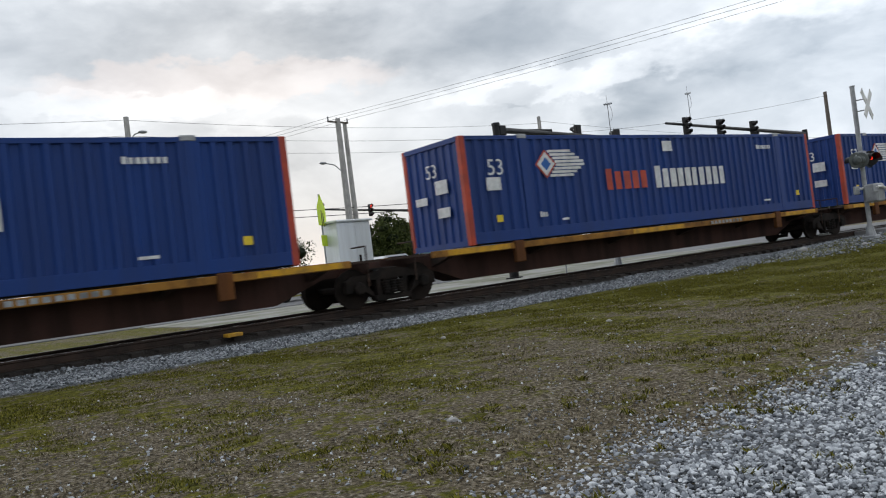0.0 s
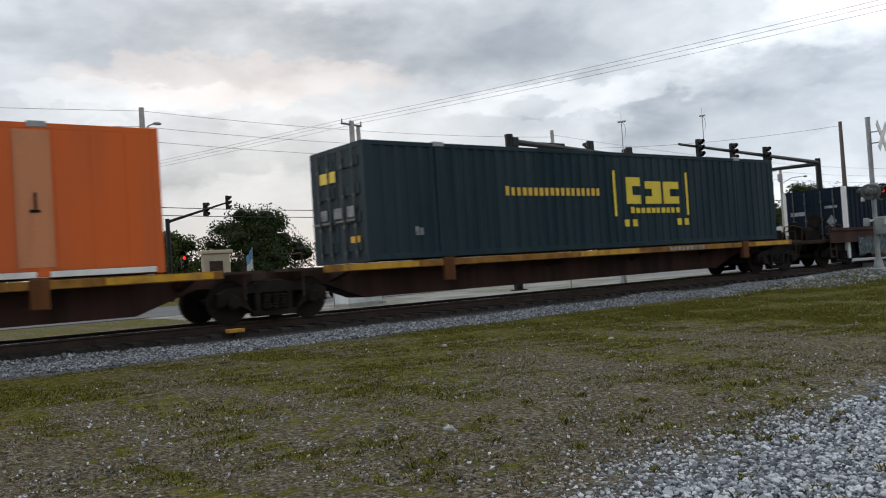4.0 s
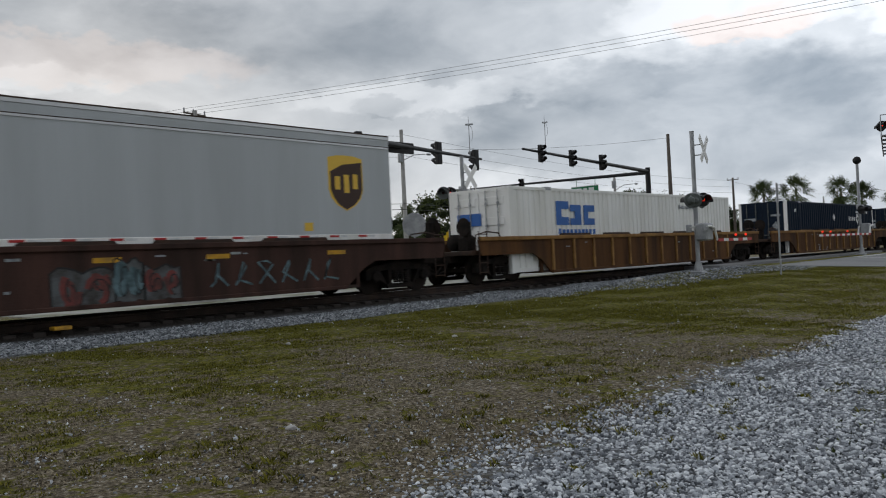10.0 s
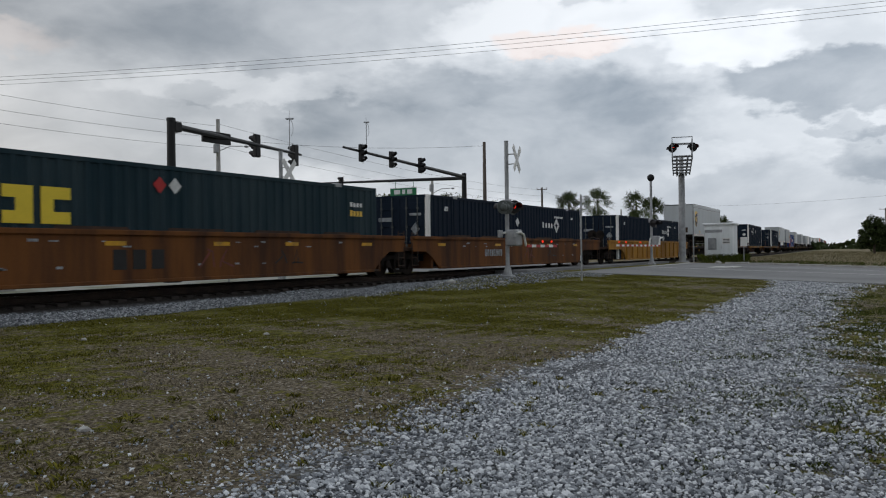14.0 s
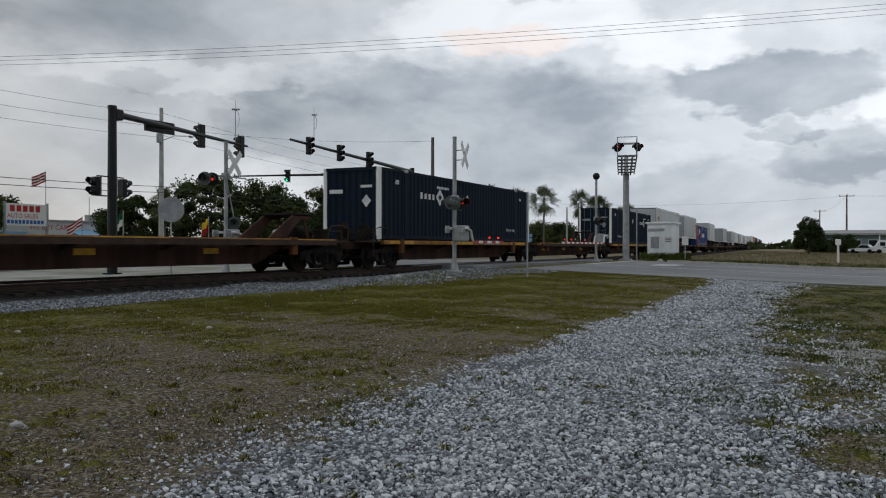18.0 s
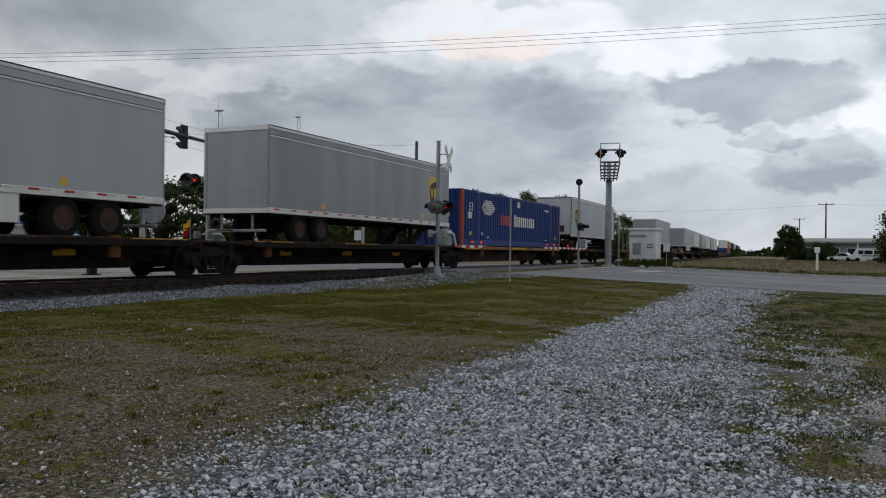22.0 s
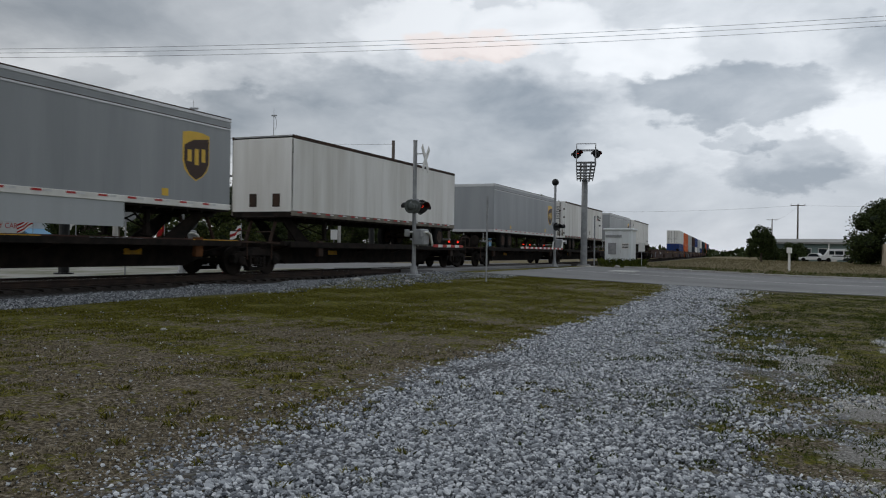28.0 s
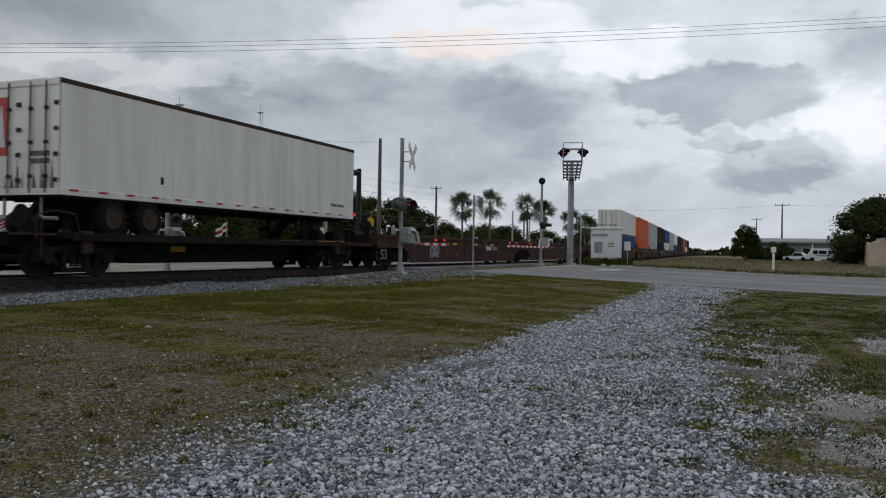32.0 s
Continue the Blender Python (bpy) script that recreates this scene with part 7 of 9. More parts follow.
def mast_one():
    x, y = 22.9, 25.3
    ob = thing("traffic_signal", "black mast arm traffic signal beside the crossing", "traffic signal", "mast arm signals", at=pose(0, 0, 0))
    z0 = z_at(x, y)
    bm = bm_new()
    rod(bm, (x, y, z0), (x, y, 6.15), 0.20, 0.16, n=14)
    rod(bm, (x, y, 6.15), (x, y, 6.25), 0.19, 0.17, n=14)
    rod(bm, (x, y, z0), (x, y, z0 + 0.08), 0.36, n=14)
    part("pole", bm, M["blackmast"], ob)
    bm = bm_new()
    tapered_arm(bm, (x + 0.1, y, 5.95), (33.7, 27.6, 6.0), 0.13, 0.06)
    box(bm, x + 0.05, x + 0.42, y - 0.18, y + 0.22, 5.72, 6.12, 0.03)
    part("arm", bm, M["blackmast"], ob)
    signal_head(ob, 29.4, 26.75, 5.95, 180)
    signal_head(ob, 33.1, 27.5, 5.9, 180)
    bm = bm_new()
    box(bm, 25.35, 27.0, 26.06, 26.2, 5.66, 6.16, 0.02)
    part("sign_box", bm, M["lampblack"], ob, "long black street name box seen from behind", at=pose(0, 0, 0))
    antenna(ob, 32.5, 27.35, 6.05, 1.65)
    for dx in (-0.65, 0.65):
        h = signal_head(ob, x + dx, y + 0.15, 3.1, 90 if dx > 0 else -90, sections=2)
    bm = bm_new()
    for z in (2.75, 3.5):
        rod(bm, (x - 0.65, y + 0.1, z), (x + 0.65, y + 0.1, z), 0.025, n=6)
    part("bracket", bm, M["blackmast"], ob)


def mast_two():
    x, y = 58.3, 31.0
    ob = thing("traffic_signal", "black corner mast with two signal arms and street sign", "traffic signal", "mast arm signals")
    z0 = z_at(x, y)
    bm = bm_new()
    rod(bm, (x, y, z0), (x, y, 7.15), 0.24, 0.19, n=14)
    rod(bm, (x, y, z0), (x, y, z0 + 0.08), 0.4, n=14)
    part("pole", bm, M["blackmast"], ob)
    bm = bm_new()
    tapered_arm(bm, (x, y, 6.85), (39.6, 29.2, 7.15), 0.15, 0.07)
    part("arm", bm, M["blackmast"], ob)
    bm = bm_new()
    tapered_arm(bm, (x, y, 6.75), (58.6, 49.5, 7.2), 0.15, 0.06)
    part("arm", bm, M["blackmast"], ob)
    for X, Y in ((41.6, 29.3), (45.7, 29.75), (50.0, 30.1)):
        signal_head(ob, X, Y, 7.0, 0)
    signal_head(ob, 58.5, 43.4, 7.0, -90, lit="  g")
    signal_head(ob, x - 0.45, y, 3.1, -90, lit="r  ")
    antenna(ob, 42.3, 29.4, 7.1, 1.9)
    bm = bm_new()
    box(bm, 58.1, 58.16, 35.4, 38.0, 5.55, 6.25, 0.02)
    rod(bm, (58.3, 35.8, 6.2), (58.3, 35.8, 6.8), 0.02, n=6)
    rod(bm, (58.3, 37.6, 6.2), (58.3, 37.6, 6.8), 0.02, n=6)
    s = part("street_sign", bm, M["signgreen"], ob, "hanging green street name sign")
    bm = bm_new()
    for i, (a, b) in enumerate(((37.6, 37.0), (36.8, 36.5), (36.3, 35.8))):
        box(bm, 58.09, 58.1, b, a, 5.72, 6.08)
    part("lettering", bm, M["markwhite"], s, "white bars for the street name")
    bm = bm_new()
    for y0, y1, zz0, zz1 in ((35.4, 38.0, 5.55, 5.6), (35.4, 38.0, 6.2, 6.25)):
        box(bm, 58.088, 58.1, y0, y1, zz0, zz1)
    part("border", bm, M["markwhite"], s)


def mast_far(x, y, top, tip, heads):
    ob = thing("traffic_signal", "black mast arm signal across the highway", "traffic signal", "mast arm signals")
    bm = bm_new()
    rod(bm, (x, y, z_at(x, y)), (x, y, top), 0.2, 0.16, n=10)
    part("pole", bm, M["blackmast"], ob)
    bm = bm_new()
    rod(bm, (x, y, top - 0.25), tip, 0.12, 0.06, n=8)
    part("arm", bm, M["blackmast"], ob)
    for f, face, lit in heads:
        p = Vector((x, y, top - 0.25)).lerp(Vector(tip), f)
        signal_head(ob, p.x, p.y, p.z, face, lit)
    return ob


mast_one()
mast_two()
mast_far(44.3, 62, 6.1, (34.6, 62, 6.5), [(0.46, 0, "r  "), (0.97, 0, "r  ")])
m3 = mast_far(20.8, 62, 6.0, (25.1, 60.5, 7.1), [(0.62, 20, ""), (0.98, 70, "")])
signal_head(m3, 21.8, 61.8, 2.6, 0, "r  ")


def flasher(ob, x, y, z, facing, lit=False, back="lampblack"):
    """A crossing light: a round black hood with a lens, on its bracket."""
    bm = bm_new()
    lathe(bm, (0, -0.02, 0), (0, 1, 0), [(0, 0.15), (0.10, 0.13), (0.16, 0.07)], 14)
    lathe(bm, (0, -0.04, 0), (0, 1, 0), [(0, 0.24), (0.015, 0.25), (0.03, 0.24)], 18)
    b = part("crossing_light", bm, M[back], ob, "round crossing flasher with a hood", at=pose(x, y, z, 0, 0, facing))
    bm = bm_new()
    a = [bm.verts.new((0.15 * math.cos(t), -0.03, 0.15 * math.sin(t))) for t in [radians(q) for q in range(-20, 201, 20)]]
    c = [bm.verts.new((0.15 * math.cos(t), -0.40, 0.15 * math.sin(t) + 0.01)) for t in [radians(q) for q in range(-20, 201, 20)]]
    for i in range(len(a) - 1):
        bm.faces.new((a[i], a[i + 1], c[i + 1], c[i]))
    part("hood", bm, M["lampblack"], b)
    bm = bm_new()
    lathe(bm, (0, -0.035, 0), (0, -1, 0), [(0, 0.055), (0.02, 0.042), (0.03, 0.02)], 14)
    part("lens", bm, M["glowred" if lit else "lens"], b)


def crossbuck(ob, x, y, z, facing, size=1.2):
    bm = bm_new()
    for s in (-1, 1):
        b2 = bm_new()
        box(b2, -size / 2, size / 2, -0.012, 0.012, -0.115, 0.115, 0.01)
        bmesh.ops.transform(b2, matrix=Matrix.Translation((0, s * 0.014, 0)) @ Matrix.Rotation(radians(s * 45), 4, "Y"), verts=b2.verts)
        me = bpy.data.meshes.new("tmp")
        b2.to_mesh(me)
        b2.free()
        bm.from_mesh(me)
        bpy.data.meshes.remove(me)
    b = part("crossbuck", bm, M["signwhite"], ob, "white crossbuck boards", at=pose(x, y, z, 0, 0, facing))
    return b


def gate(label, x, y, top, arm, arm_lights, lights, buck=True, globe=False, buck_z=None, box_z=1.2):
    """A railway crossing gate: mast, base, crossbuck, flashers, mechanism, lowered striped arm."""
    ob = thing("crossing_gate", label, "crossing gate", "crossing gates")
    z0 = z_at(x, y)
    bm = bm_new()
    rod(bm, (x, y, z0), (x, y, top), 0.075, n=12)
    rod(bm, (x, y, top), (x, y, top + 0.03), 0.085, n=12)
    part("mast", bm, M["galv"], ob)
    bm = bm_new()
    box(bm, x - 0.22, x + 0.22, y - 0.22, y + 0.22, z0 - 0.05, z0 + 0.10, 0.03)
    rod(bm, (x, y, z0 + 0.1), (x, y, z0 + 0.42), 0.17, 0.10, n=10)
    part("base", bm, M["galv"], ob, "cast junction base")
    if buck:
        bz = buck_z or top - 0.65
        crossbuck(ob, x, y - 0.42, bz, 8)
        bm = bm_new()
        for dz in (-0.18, 0.18):
            rod(bm, (x, y, bz + dz), (x, y - 0.41, bz + dz), 0.02, n=6)
        part("bracket", bm, M["galv"], ob)
    if globe:
        bm = bm_new()
        bmesh.ops.create_uvsphere(bm, u_segments=14, v_segments=10, radius=0.22)
        bmesh.ops.translate(bm, vec=(x, y, top + 0.18), verts=bm.verts)
        part("bell", bm, M["lampblack"], ob, "round black bell on top", smooth=True)
    for lx, ly, lz, face, lit in lights:
        flasher(ob, x + lx, y + ly, z0 + lz, face, lit, "flasherback" if buck and not lit else "lampblack")
    if lights:
        lz = z0 + lights[0][2]
        bm = bm_new()
        ext = max(abs(l[0]) + abs(l[1]) * 0.0 for l in lights)
        rod(bm, (x - max(ext, 0.1), y, lz + 0.16), (x + max(ext, 0.1), y, lz + 0.16), 0.028, n=6)
        for l in lights:
            rod(bm, (x, y, lz + 0.16), (x + l[0], y + l[1], z0 + l[2] + 0.16), 0.025, n=6)
            rod(bm, (x + l[0], y + l[1], z0 + l[2] + 0.16), (x + l[0], y + l[1], z0 + l[2]), 0.02, n=6)
        box(bm, x - 0.12, x + 0.12, y - 0.14, y + 0.14, lz + 0.05, lz + 0.30, 0.02)
        part("light_bracket", bm, M["galv"], ob)
    bm = bm_new()
    box(bm, x - 0.26, x + 0.26, y - 0.50, y - 0.06, z0 + box_z - 0.05, z0 + box_z + 0.55, 0.05)
    part("mechanism", bm, M["galv"], ob, "grey gate mechanism box")
    sx = 1 if arm > 0 else -1
    bm = bm_new()
    bm.free()
    for dy in (-0.56, 0.02):
        bm = bm_new()
        zz = z0 + box_z
        curve_rod(bm, [(x - sx * 0.55, y + dy, zz + 0.42), (x - sx * 0.1, y + dy, zz + 0.44), (x + sx * 0.22, y + dy, zz + 0.36), (x + sx * 0.34, y + dy, zz + 0.1), (x + sx * 0.42, y + dy, zz - 0.05)], 0.045, 6)
        lever = part("arm_lever", bm, M["signwhite"], ob, "pale lever that carries the arm")
        bm = bm_new()
        box(bm, x - sx * 0.55 - 0.16, x - sx * 0.55 + 0.16, y + dy - 0.04, y + dy + 0.04, zz + 0.26, zz + 0.52, 0.02)
        part("counterweight", bm, M["galv"], lever)
    n = max(3, int(abs(arm) / 0.42))
    for i in range(n):
        a, b = x + sx * 0.4 + (arm - sx * 0.4) * i / n, x + sx * 0.4 + (arm - sx * 0.4) * (i + 1) / n
        bm = bm_new()
        zc = z0 + box_z - 0.05
        box(bm, min(a, b), max(a, b), y - 0.62, y - 0.58, zc - 0.05, zc + 0.05)
        part("gate_arm", bm, M["signwhite"] if i % 2 else M["markred"], ob, "red and white striped gate arm" if i == 0 else "")
    for d in arm_lights:
        bm = bm_new()
        lathe(bm, (x + d, y - 0.60, z0 + box_z + 0.12), (-0.9, -0.45, 0), [(0, 0.02), (0.015, 0.042), (0.05, 0.040), (0.06, 0.02)], 10)
        part("arm_lamp", bm, M["glowred"], ob, "small red gate lamp")
    return ob


gate("galvanised crossing gate with crossbuck and lowered striped arm", 27.2, 12.7, 4.82, 3.3, (1.9, 2.8), [(-0.55, -0.1, 2.55, 150, False), (-0.30, -0.12, 2.55, 120, False), (0.42, -0.1, 2.6, -40, True), (0.6, 0.05, 2.55, 60, False)])
gate("galvanised gate mast with bell and long lowered arm", 49.6, 13.5, 5.0, -8.8, (-8.4, -7.2, -4.5), [(-0.5, -0.2, 2.5, -30, False), (0.5, -0.1, 2.5, 0, False)], buck=False, globe=True)
gate("galvanised crossing gate across the tracks with crossbuck", 24.3, 20.9, 4.75, 6.8, (1.6, 4.1, 6.4), [(-1.15, 0.0, 3.55, -60, False), (-0.75, 0.0, 3.55, -60, True), (0.35, -0.1, 1.95, -50, False)], buck_z=3.95, box_z=1.15)


def cantilever():
    """A cantilever over the road; its arm reaches back towards the lane, built along -x and then turned."""
    x, y = 57.9, 13.6
    ob = thing("cantilever_signal", "galvanised cantilever crossing signal with walkway and flashers", "crossing signal", at=pose(x, y, z_at(x, y), 0, 0, 13.5))
    bm = bm_new()
    rod(bm, (0, 0, 0), (0, 0, 6.15), 0.24, 0.21, n=14)
    rod(bm, (0, 0, 6.15), (0, 0, 7.3), 0.15, n=12)
    rod(bm, (0, 0, 0), (0, 0, 0.12), 0.42, n=14)
    part("mast", bm, M["galv"], ob)
    for dy in (-0.3, 0.3):
        bm = bm_new()
        rod(bm, (0.4, dy, 6.1), (-11.4, dy, 6.1), 0.06, n=6)
        part("beam", bm, M["galv"], ob)
    for i in range(6):
        bm = bm_new()
        a = -0.6 - i * 2.1
        box(bm, a - 0.4, a + 0.4, -0.53, 0.53, 6.17, 6.21)
        part("walkway_plate", bm, M["galv"], ob)
    for dy in (-0.55, 0.55):
        bm = bm_new()
        box(bm, -11.5, 0.3, dy - 0.03, dy + 0.03, 6.10, 6.26)
        part("walkway_edge", bm, M["galv"], ob)
        for z in (6.75, 7.25):
            bm = bm_new()
            rod(bm, (-11.4, dy, z), (-8.4, dy, z), 0.024, n=5)
            part("handrail", bm, M["galv"], ob)
        for a in (-11.4, -9.9, -8.4):
            bm = bm_new()
            rod(bm, (a, dy, 6.2), (a, dy, 7.25), 0.024, n=5)
            part("rail_post", bm, M["galv"], ob)
    bm = bm_new()
    rod(bm, (-11.4, -0.55, 7.25), (-11.4, 0.55, 7.25), 0.024, n=5)
    part("handrail", bm, M["galv"], ob)
    for lx, ly, f, lit in ((-11.0, 0.5, -60, True), (-10.9, -0.6, 120, False), (-10.4, 0.55, 120, False), (-10.5, -0.6, -60, True)):
        flasher(ob, lx, ly, 6.75, f, lit)
    for a in (-10.95, -10.45):
        bm = bm_new()
        rod(bm, (a, -0.6, 6.95), (a, 0.55, 6.95), 0.03, n=6)
        part("light_bracket", bm, M["galv"], ob)
    bm = bm_new()
    box(bm, -0.5, 0.5, -0.5, 0.5, -0.15, 0.05, 0.03)
    part("footing", bm, M["concrete"], ob)
    bm = bm_new()
    rod(bm, (0.6, -0.75, 0), (0.6, -0.75, 3.6), 0.05, n=8)
    part("brace_pole", bm, M["galv"], ob)


cantilever()


def bungalow():
    x0, x1, y0, y1 = 61.0, 63.0, 10.8, 12.75
    ob = thing("signal_cabinet", "pale blue-white metal railway signal cabinet among weeds", "cabinet")
    z0 = z_at(62, 12)
    bm = bm_new()
    box(bm, x0, x1, y0, y1, z0 + 0.05, z0 + 2.72, 0.03)
    body = part("body", bm, M["cabinet"], ob)
    bm = bm_new()
    box(bm, x0 - 0.12, x1 + 0.12, y0 - 0.12, y1 + 0.12, z0 + 2.68, z0 + 2.84, 0.04)
    part("roof", bm, M["cabinet"], ob)
    bm = bm_new()
    box(bm, x0 - 0.05, x1 + 0.05, y0 - 0.05, y1 + 0.05, z0 - 0.2, z0 + 0.08)
    part("plinth", bm, M["concrete"], ob)
    bm = bm_new()
    box(bm, x0 - 0.03, x0, 11.9, 12.5, z0 + 0.9, z0 + 1.75, 0.01)
    for i in range(6):
        box(bm, x0 - 0.045, x0 - 0.03, 11.95, 12.45, z0 + 1.0 + i * 0.12, z0 + 1.04 + i * 0.12)
    part("vent", bm, M["galv"], ob, "grey louvred vent")
    bm = bm_new()
    box(bm, x0 - 0.03, x0, 11.5, 12.7, z0 + 2.15, z0 + 2.35)
    part("vent", bm, M["galv"], ob, "long louvre under the roof")
    bm = bm_new()
    box(bm, x0 - 0.02, x0, 10.85, 11.65, z0 + 0.25, z0 + 2.1, 0.008)
    door = part("door", bm, M["cabinet"], ob)
    bm = bm_new()
    box(bm, x0 - 0.03, x0 - 0.02, 10.95, 11.5, z0 + 1.3, z0 + 1.75)
    s = part("notice", bm, M["signwhite"], door, "white notice")
    bm = bm_new()
    for i in range(3):
        box(bm, x0 - 0.036, x0 - 0.03, 11.0, 11.45, z0 + 1.38 + i * 0.12, z0 + 1.43 + i * 0.12)
    part("lettering", bm, M["markblack"], door)
    bm = bm_new()
    rod(bm, (x0 - 0.06, 11.58, z0 + 1.0), (x0 - 0.06, 11.58, z0 + 1.2), 0.015, n=6)
    part("handle", bm, M["galv"], door)


bungalow()


def sign_post(label, x, y, top, shape, mat, facing, size, back=False, r=0.03, name="road_sign"):
    """A sign on a thin post."""
    ob = thing(name, label, "sign", at=pose(x, y, z_at(x, y), 0, 0, facing))
    bm = bm_new()
    h = top - z_at(x, y)
    rod(bm, (0, 0.03, 0), (0, 0.03, h), r, n=6)
    part("post", bm, M["galv"], ob)
    if shape:
        bm = bm_new()
        prism(bm, [(p * size, h - size + q * size) for p, q in shape], -0.012, 0.0)
        part("face", bm, mat, ob)
    return ob


DISC = [(math.cos(radians(a)), math.sin(radians(a))) for a in range(0, 360, 15)]
SQUARE = [(-0.7, -1), (0.7, -1), (0.7, 1), (-0.7, 1)]
sign_post("thin bare galvanised sign post by the roadside", 27.1, 9.8, 2.75, [(-0.05, -0.9), (0.05, -0.9), (0.05, 0.9), (-0.05, 0.9)], M["galv"], 0, 0.35)
sign_post("round railway warning sign seen from behind", 22.3, 21.7, 2.6, DISC, M["galv"], -38, 0.46)
s = sign_post("fluorescent yellow-green school crossing sign", 14.6, 26.0, 3.75, [(-0.72, -0.9), (0.72, -0.9), (0.72, 0.2), (0, 1.0), (-0.72, 0.2)], M["signyellow"], 42, 0.60)
bm = bm_new()
box(bm, -0.08, -0.02, -0.02, -0.013, 2.9, 3.5)
box(bm, 0.08, 0.14, -0.02, -0.013, 2.9, 3.4)
part("symbol", bm, M["markblack"], s, "black walking symbol as bars")
bm = bm_new()
prism(bm, [(-0.3, 2.2), (0.3, 2.2), (0.3, 2.6), (-0.3, 2.6)], -0.012, 0.0)
part("plaque", bm, M["signyellow"], s)
sign_post("amber diamond warning sign on a post", 62.0, 31.8, 3.5, [(-0.7, -1), (0.7, -1), (0.7, 0.3), (0, 1.0), (-0.7, 0.3)], M["signamber"], -50, 0.42)
sign_post("small white rectangular sign on a post", 57.5, 34.0, 2.4, SQUARE, M["signwhite"], -50, 0.4)
sign_post("small blue-grey sign beyond the tracks", 100.0, 36.0, 2.5, SQUARE, M["awning"], -60, 0.5)
sign_post("small white marker post with a sign beside the cabinet", 60.2, 9.9, 1.6, SQUARE, M["signwhite"], -80, 0.32)
sign_post("white house-shaped sign on a post", 25.5, 62.0, 1.6, [(-0.8, -1), (0.8, -1), (0.8, 0.2), (0, 1.0), (-0.8, 0.2)], M["signwhite"], 20, 0.5)


def far_cabinet():
    ob = thing("traffic_cabinet", "pale grey roadside traffic control cabinet", "cabinet", at=pose(15.7, 26.2, z_at(15.7, 26.2), 0, 0, 12))
    bm = bm_new()
    box(bm, -0.85, 0.85, -0.4, 0.4, 0.1, 3.0, 0.04)
    part("body", bm, M["cabinet"], ob)
    bm = bm_new()
    box(bm, -0.93, 0.93, -0.5, 0.5, 3.0, 3.08, 0.03)
    part("roof", bm, M["cabinet"], ob)
    bm = bm_new()
    box(bm, 0.02, 0.78, -0.42, -0.40, 0.3, 2.85, 0.01)
    door = part("door", bm, M["cabinet"], ob)
    bm = bm_new()
    box(bm, 0.08, 0.14, -0.47, -0.42, 1.5, 1.75)
    part("handle", bm, M["black"], door)
    bm = bm_new()
    box(bm, -0.95, 0.95, -0.5, 0.5, -0.1, 0.12)
    part("plinth", bm, M["concrete"], ob)


far_cabinet()


# ---------------- poles and cables ----------------
def utility_pole(label, x, y, top, mat, r=0.2, arms=(), lamp=None, box_at=None):
    ob = thing("utility_pole", label, "utility pole", "utility poles")
    bm = bm_new()
    rod(bm, (x, y, z_at(x, y) - 0.3), (x, y, top), r, r * 0.62, n=10)
    part("pole", bm, mat, ob)
    for z, half, ang in arms:
        bm = bm_new()
        c, s = math.cos(radians(ang)), math.sin(radians(ang))
        rod(bm, (x - half * c, y - half * s, z), (x + half * c, y + half * s, z), 0.07, n=6)
        part("cross_arm", bm, M["wood"], ob)
        for f in (-0.95, -0.1, 0.95):
            bm = bm_new()
            lathe(bm, (x + f * half * c, y + f * half * s, z + 0.05), (0, 0, 1), [(0, 0.05), (0.1, 0.07), (0.16, 0.05), (0.25, 0.06), (0.3, 0.03)], 8)
            part("insulator", bm, M["galv"], ob)
    if lamp:
        dx, dy, z = lamp
        bm = bm_new()
        curve_rod(bm, [(x, y, z - 0.7), (x + dx * 0.5, y + dy * 0.5, z - 0.12), (x + dx, y + dy, z)], 0.04)
        arm = part("lamp_arm", bm, M["galv"], ob)
        bm = bm_new()
        bmesh.ops.create_uvsphere(bm, u_segments=10, v_segments=8, radius=0.17)
        bmesh.ops.scale(bm, vec=(1.7, 1.0, 0.6), verts=bm.verts)
        bmesh.ops.translate(bm, vec=(x + dx * 1.15, y + dy * 1.15, z), verts=bm.verts)
        part("lamp_head", bm, M["galv"], arm, smooth=True)
    if box_at:
        bm = bm_new()
        lathe(bm, (x - 0.4, y - 0.15, box_at), (0, 0, 1), [(0, 0.2), (0.05, 0.24), (0.75, 0.24), (0.8, 0.18)], 10)
        part("transformer", bm, M["galv"], ob)
    return ob


utility_pole("tall pale concrete pole with a street lamp", 16.2, 52, 12.2, M["concrete"], 0.26, lamp=(0.75, -0.2, 11.2))
utility_pole("tall pale concrete pole with a cross arm", 31.2, 51.5, 12.1, M["concrete"], 0.30, arms=[(11.86, 1.05, 15)], lamp=(-1.6, -0.3, 8.8))
utility_pole("tall pale concrete pole beside its twin", 32.0, 51.9, 11.9, M["concrete"], 0.24)
utility_pole("pale concrete pole with a transformer and street lamp", 52.3, 52, 12.6, M["concrete"], 0.26, lamp=(2.6, -0.4, 10.5), box_at=9.6)
utility_pole("pale concrete street lamp pole", 77.2, 45, 8.9, M["concrete"], 0.2, lamp=(2.4, -0.9, 7.9), box_at=7.4)
utility_pole("bare weathered wooden pole", 60.8, 30.4, 9.9, M["wood"], 0.20)
utility_pole("grey wooden utility pole", 125, 52, 11.2, M["wood"], 0.24, arms=[(10.9, 0.9, 90)])
utility_pole("grey wooden utility pole", 190, 56, 11.2, M["wood"], 0.24, arms=[(10.9, 0.9, 90)])
utility_pole("pale street lamp pole by the palms", 142, 44, 8.0, M["concrete"], 0.2)
utility_pole("pale street lamp pole by the palms", 160, 46, 8.0, M["concrete"], 0.2)
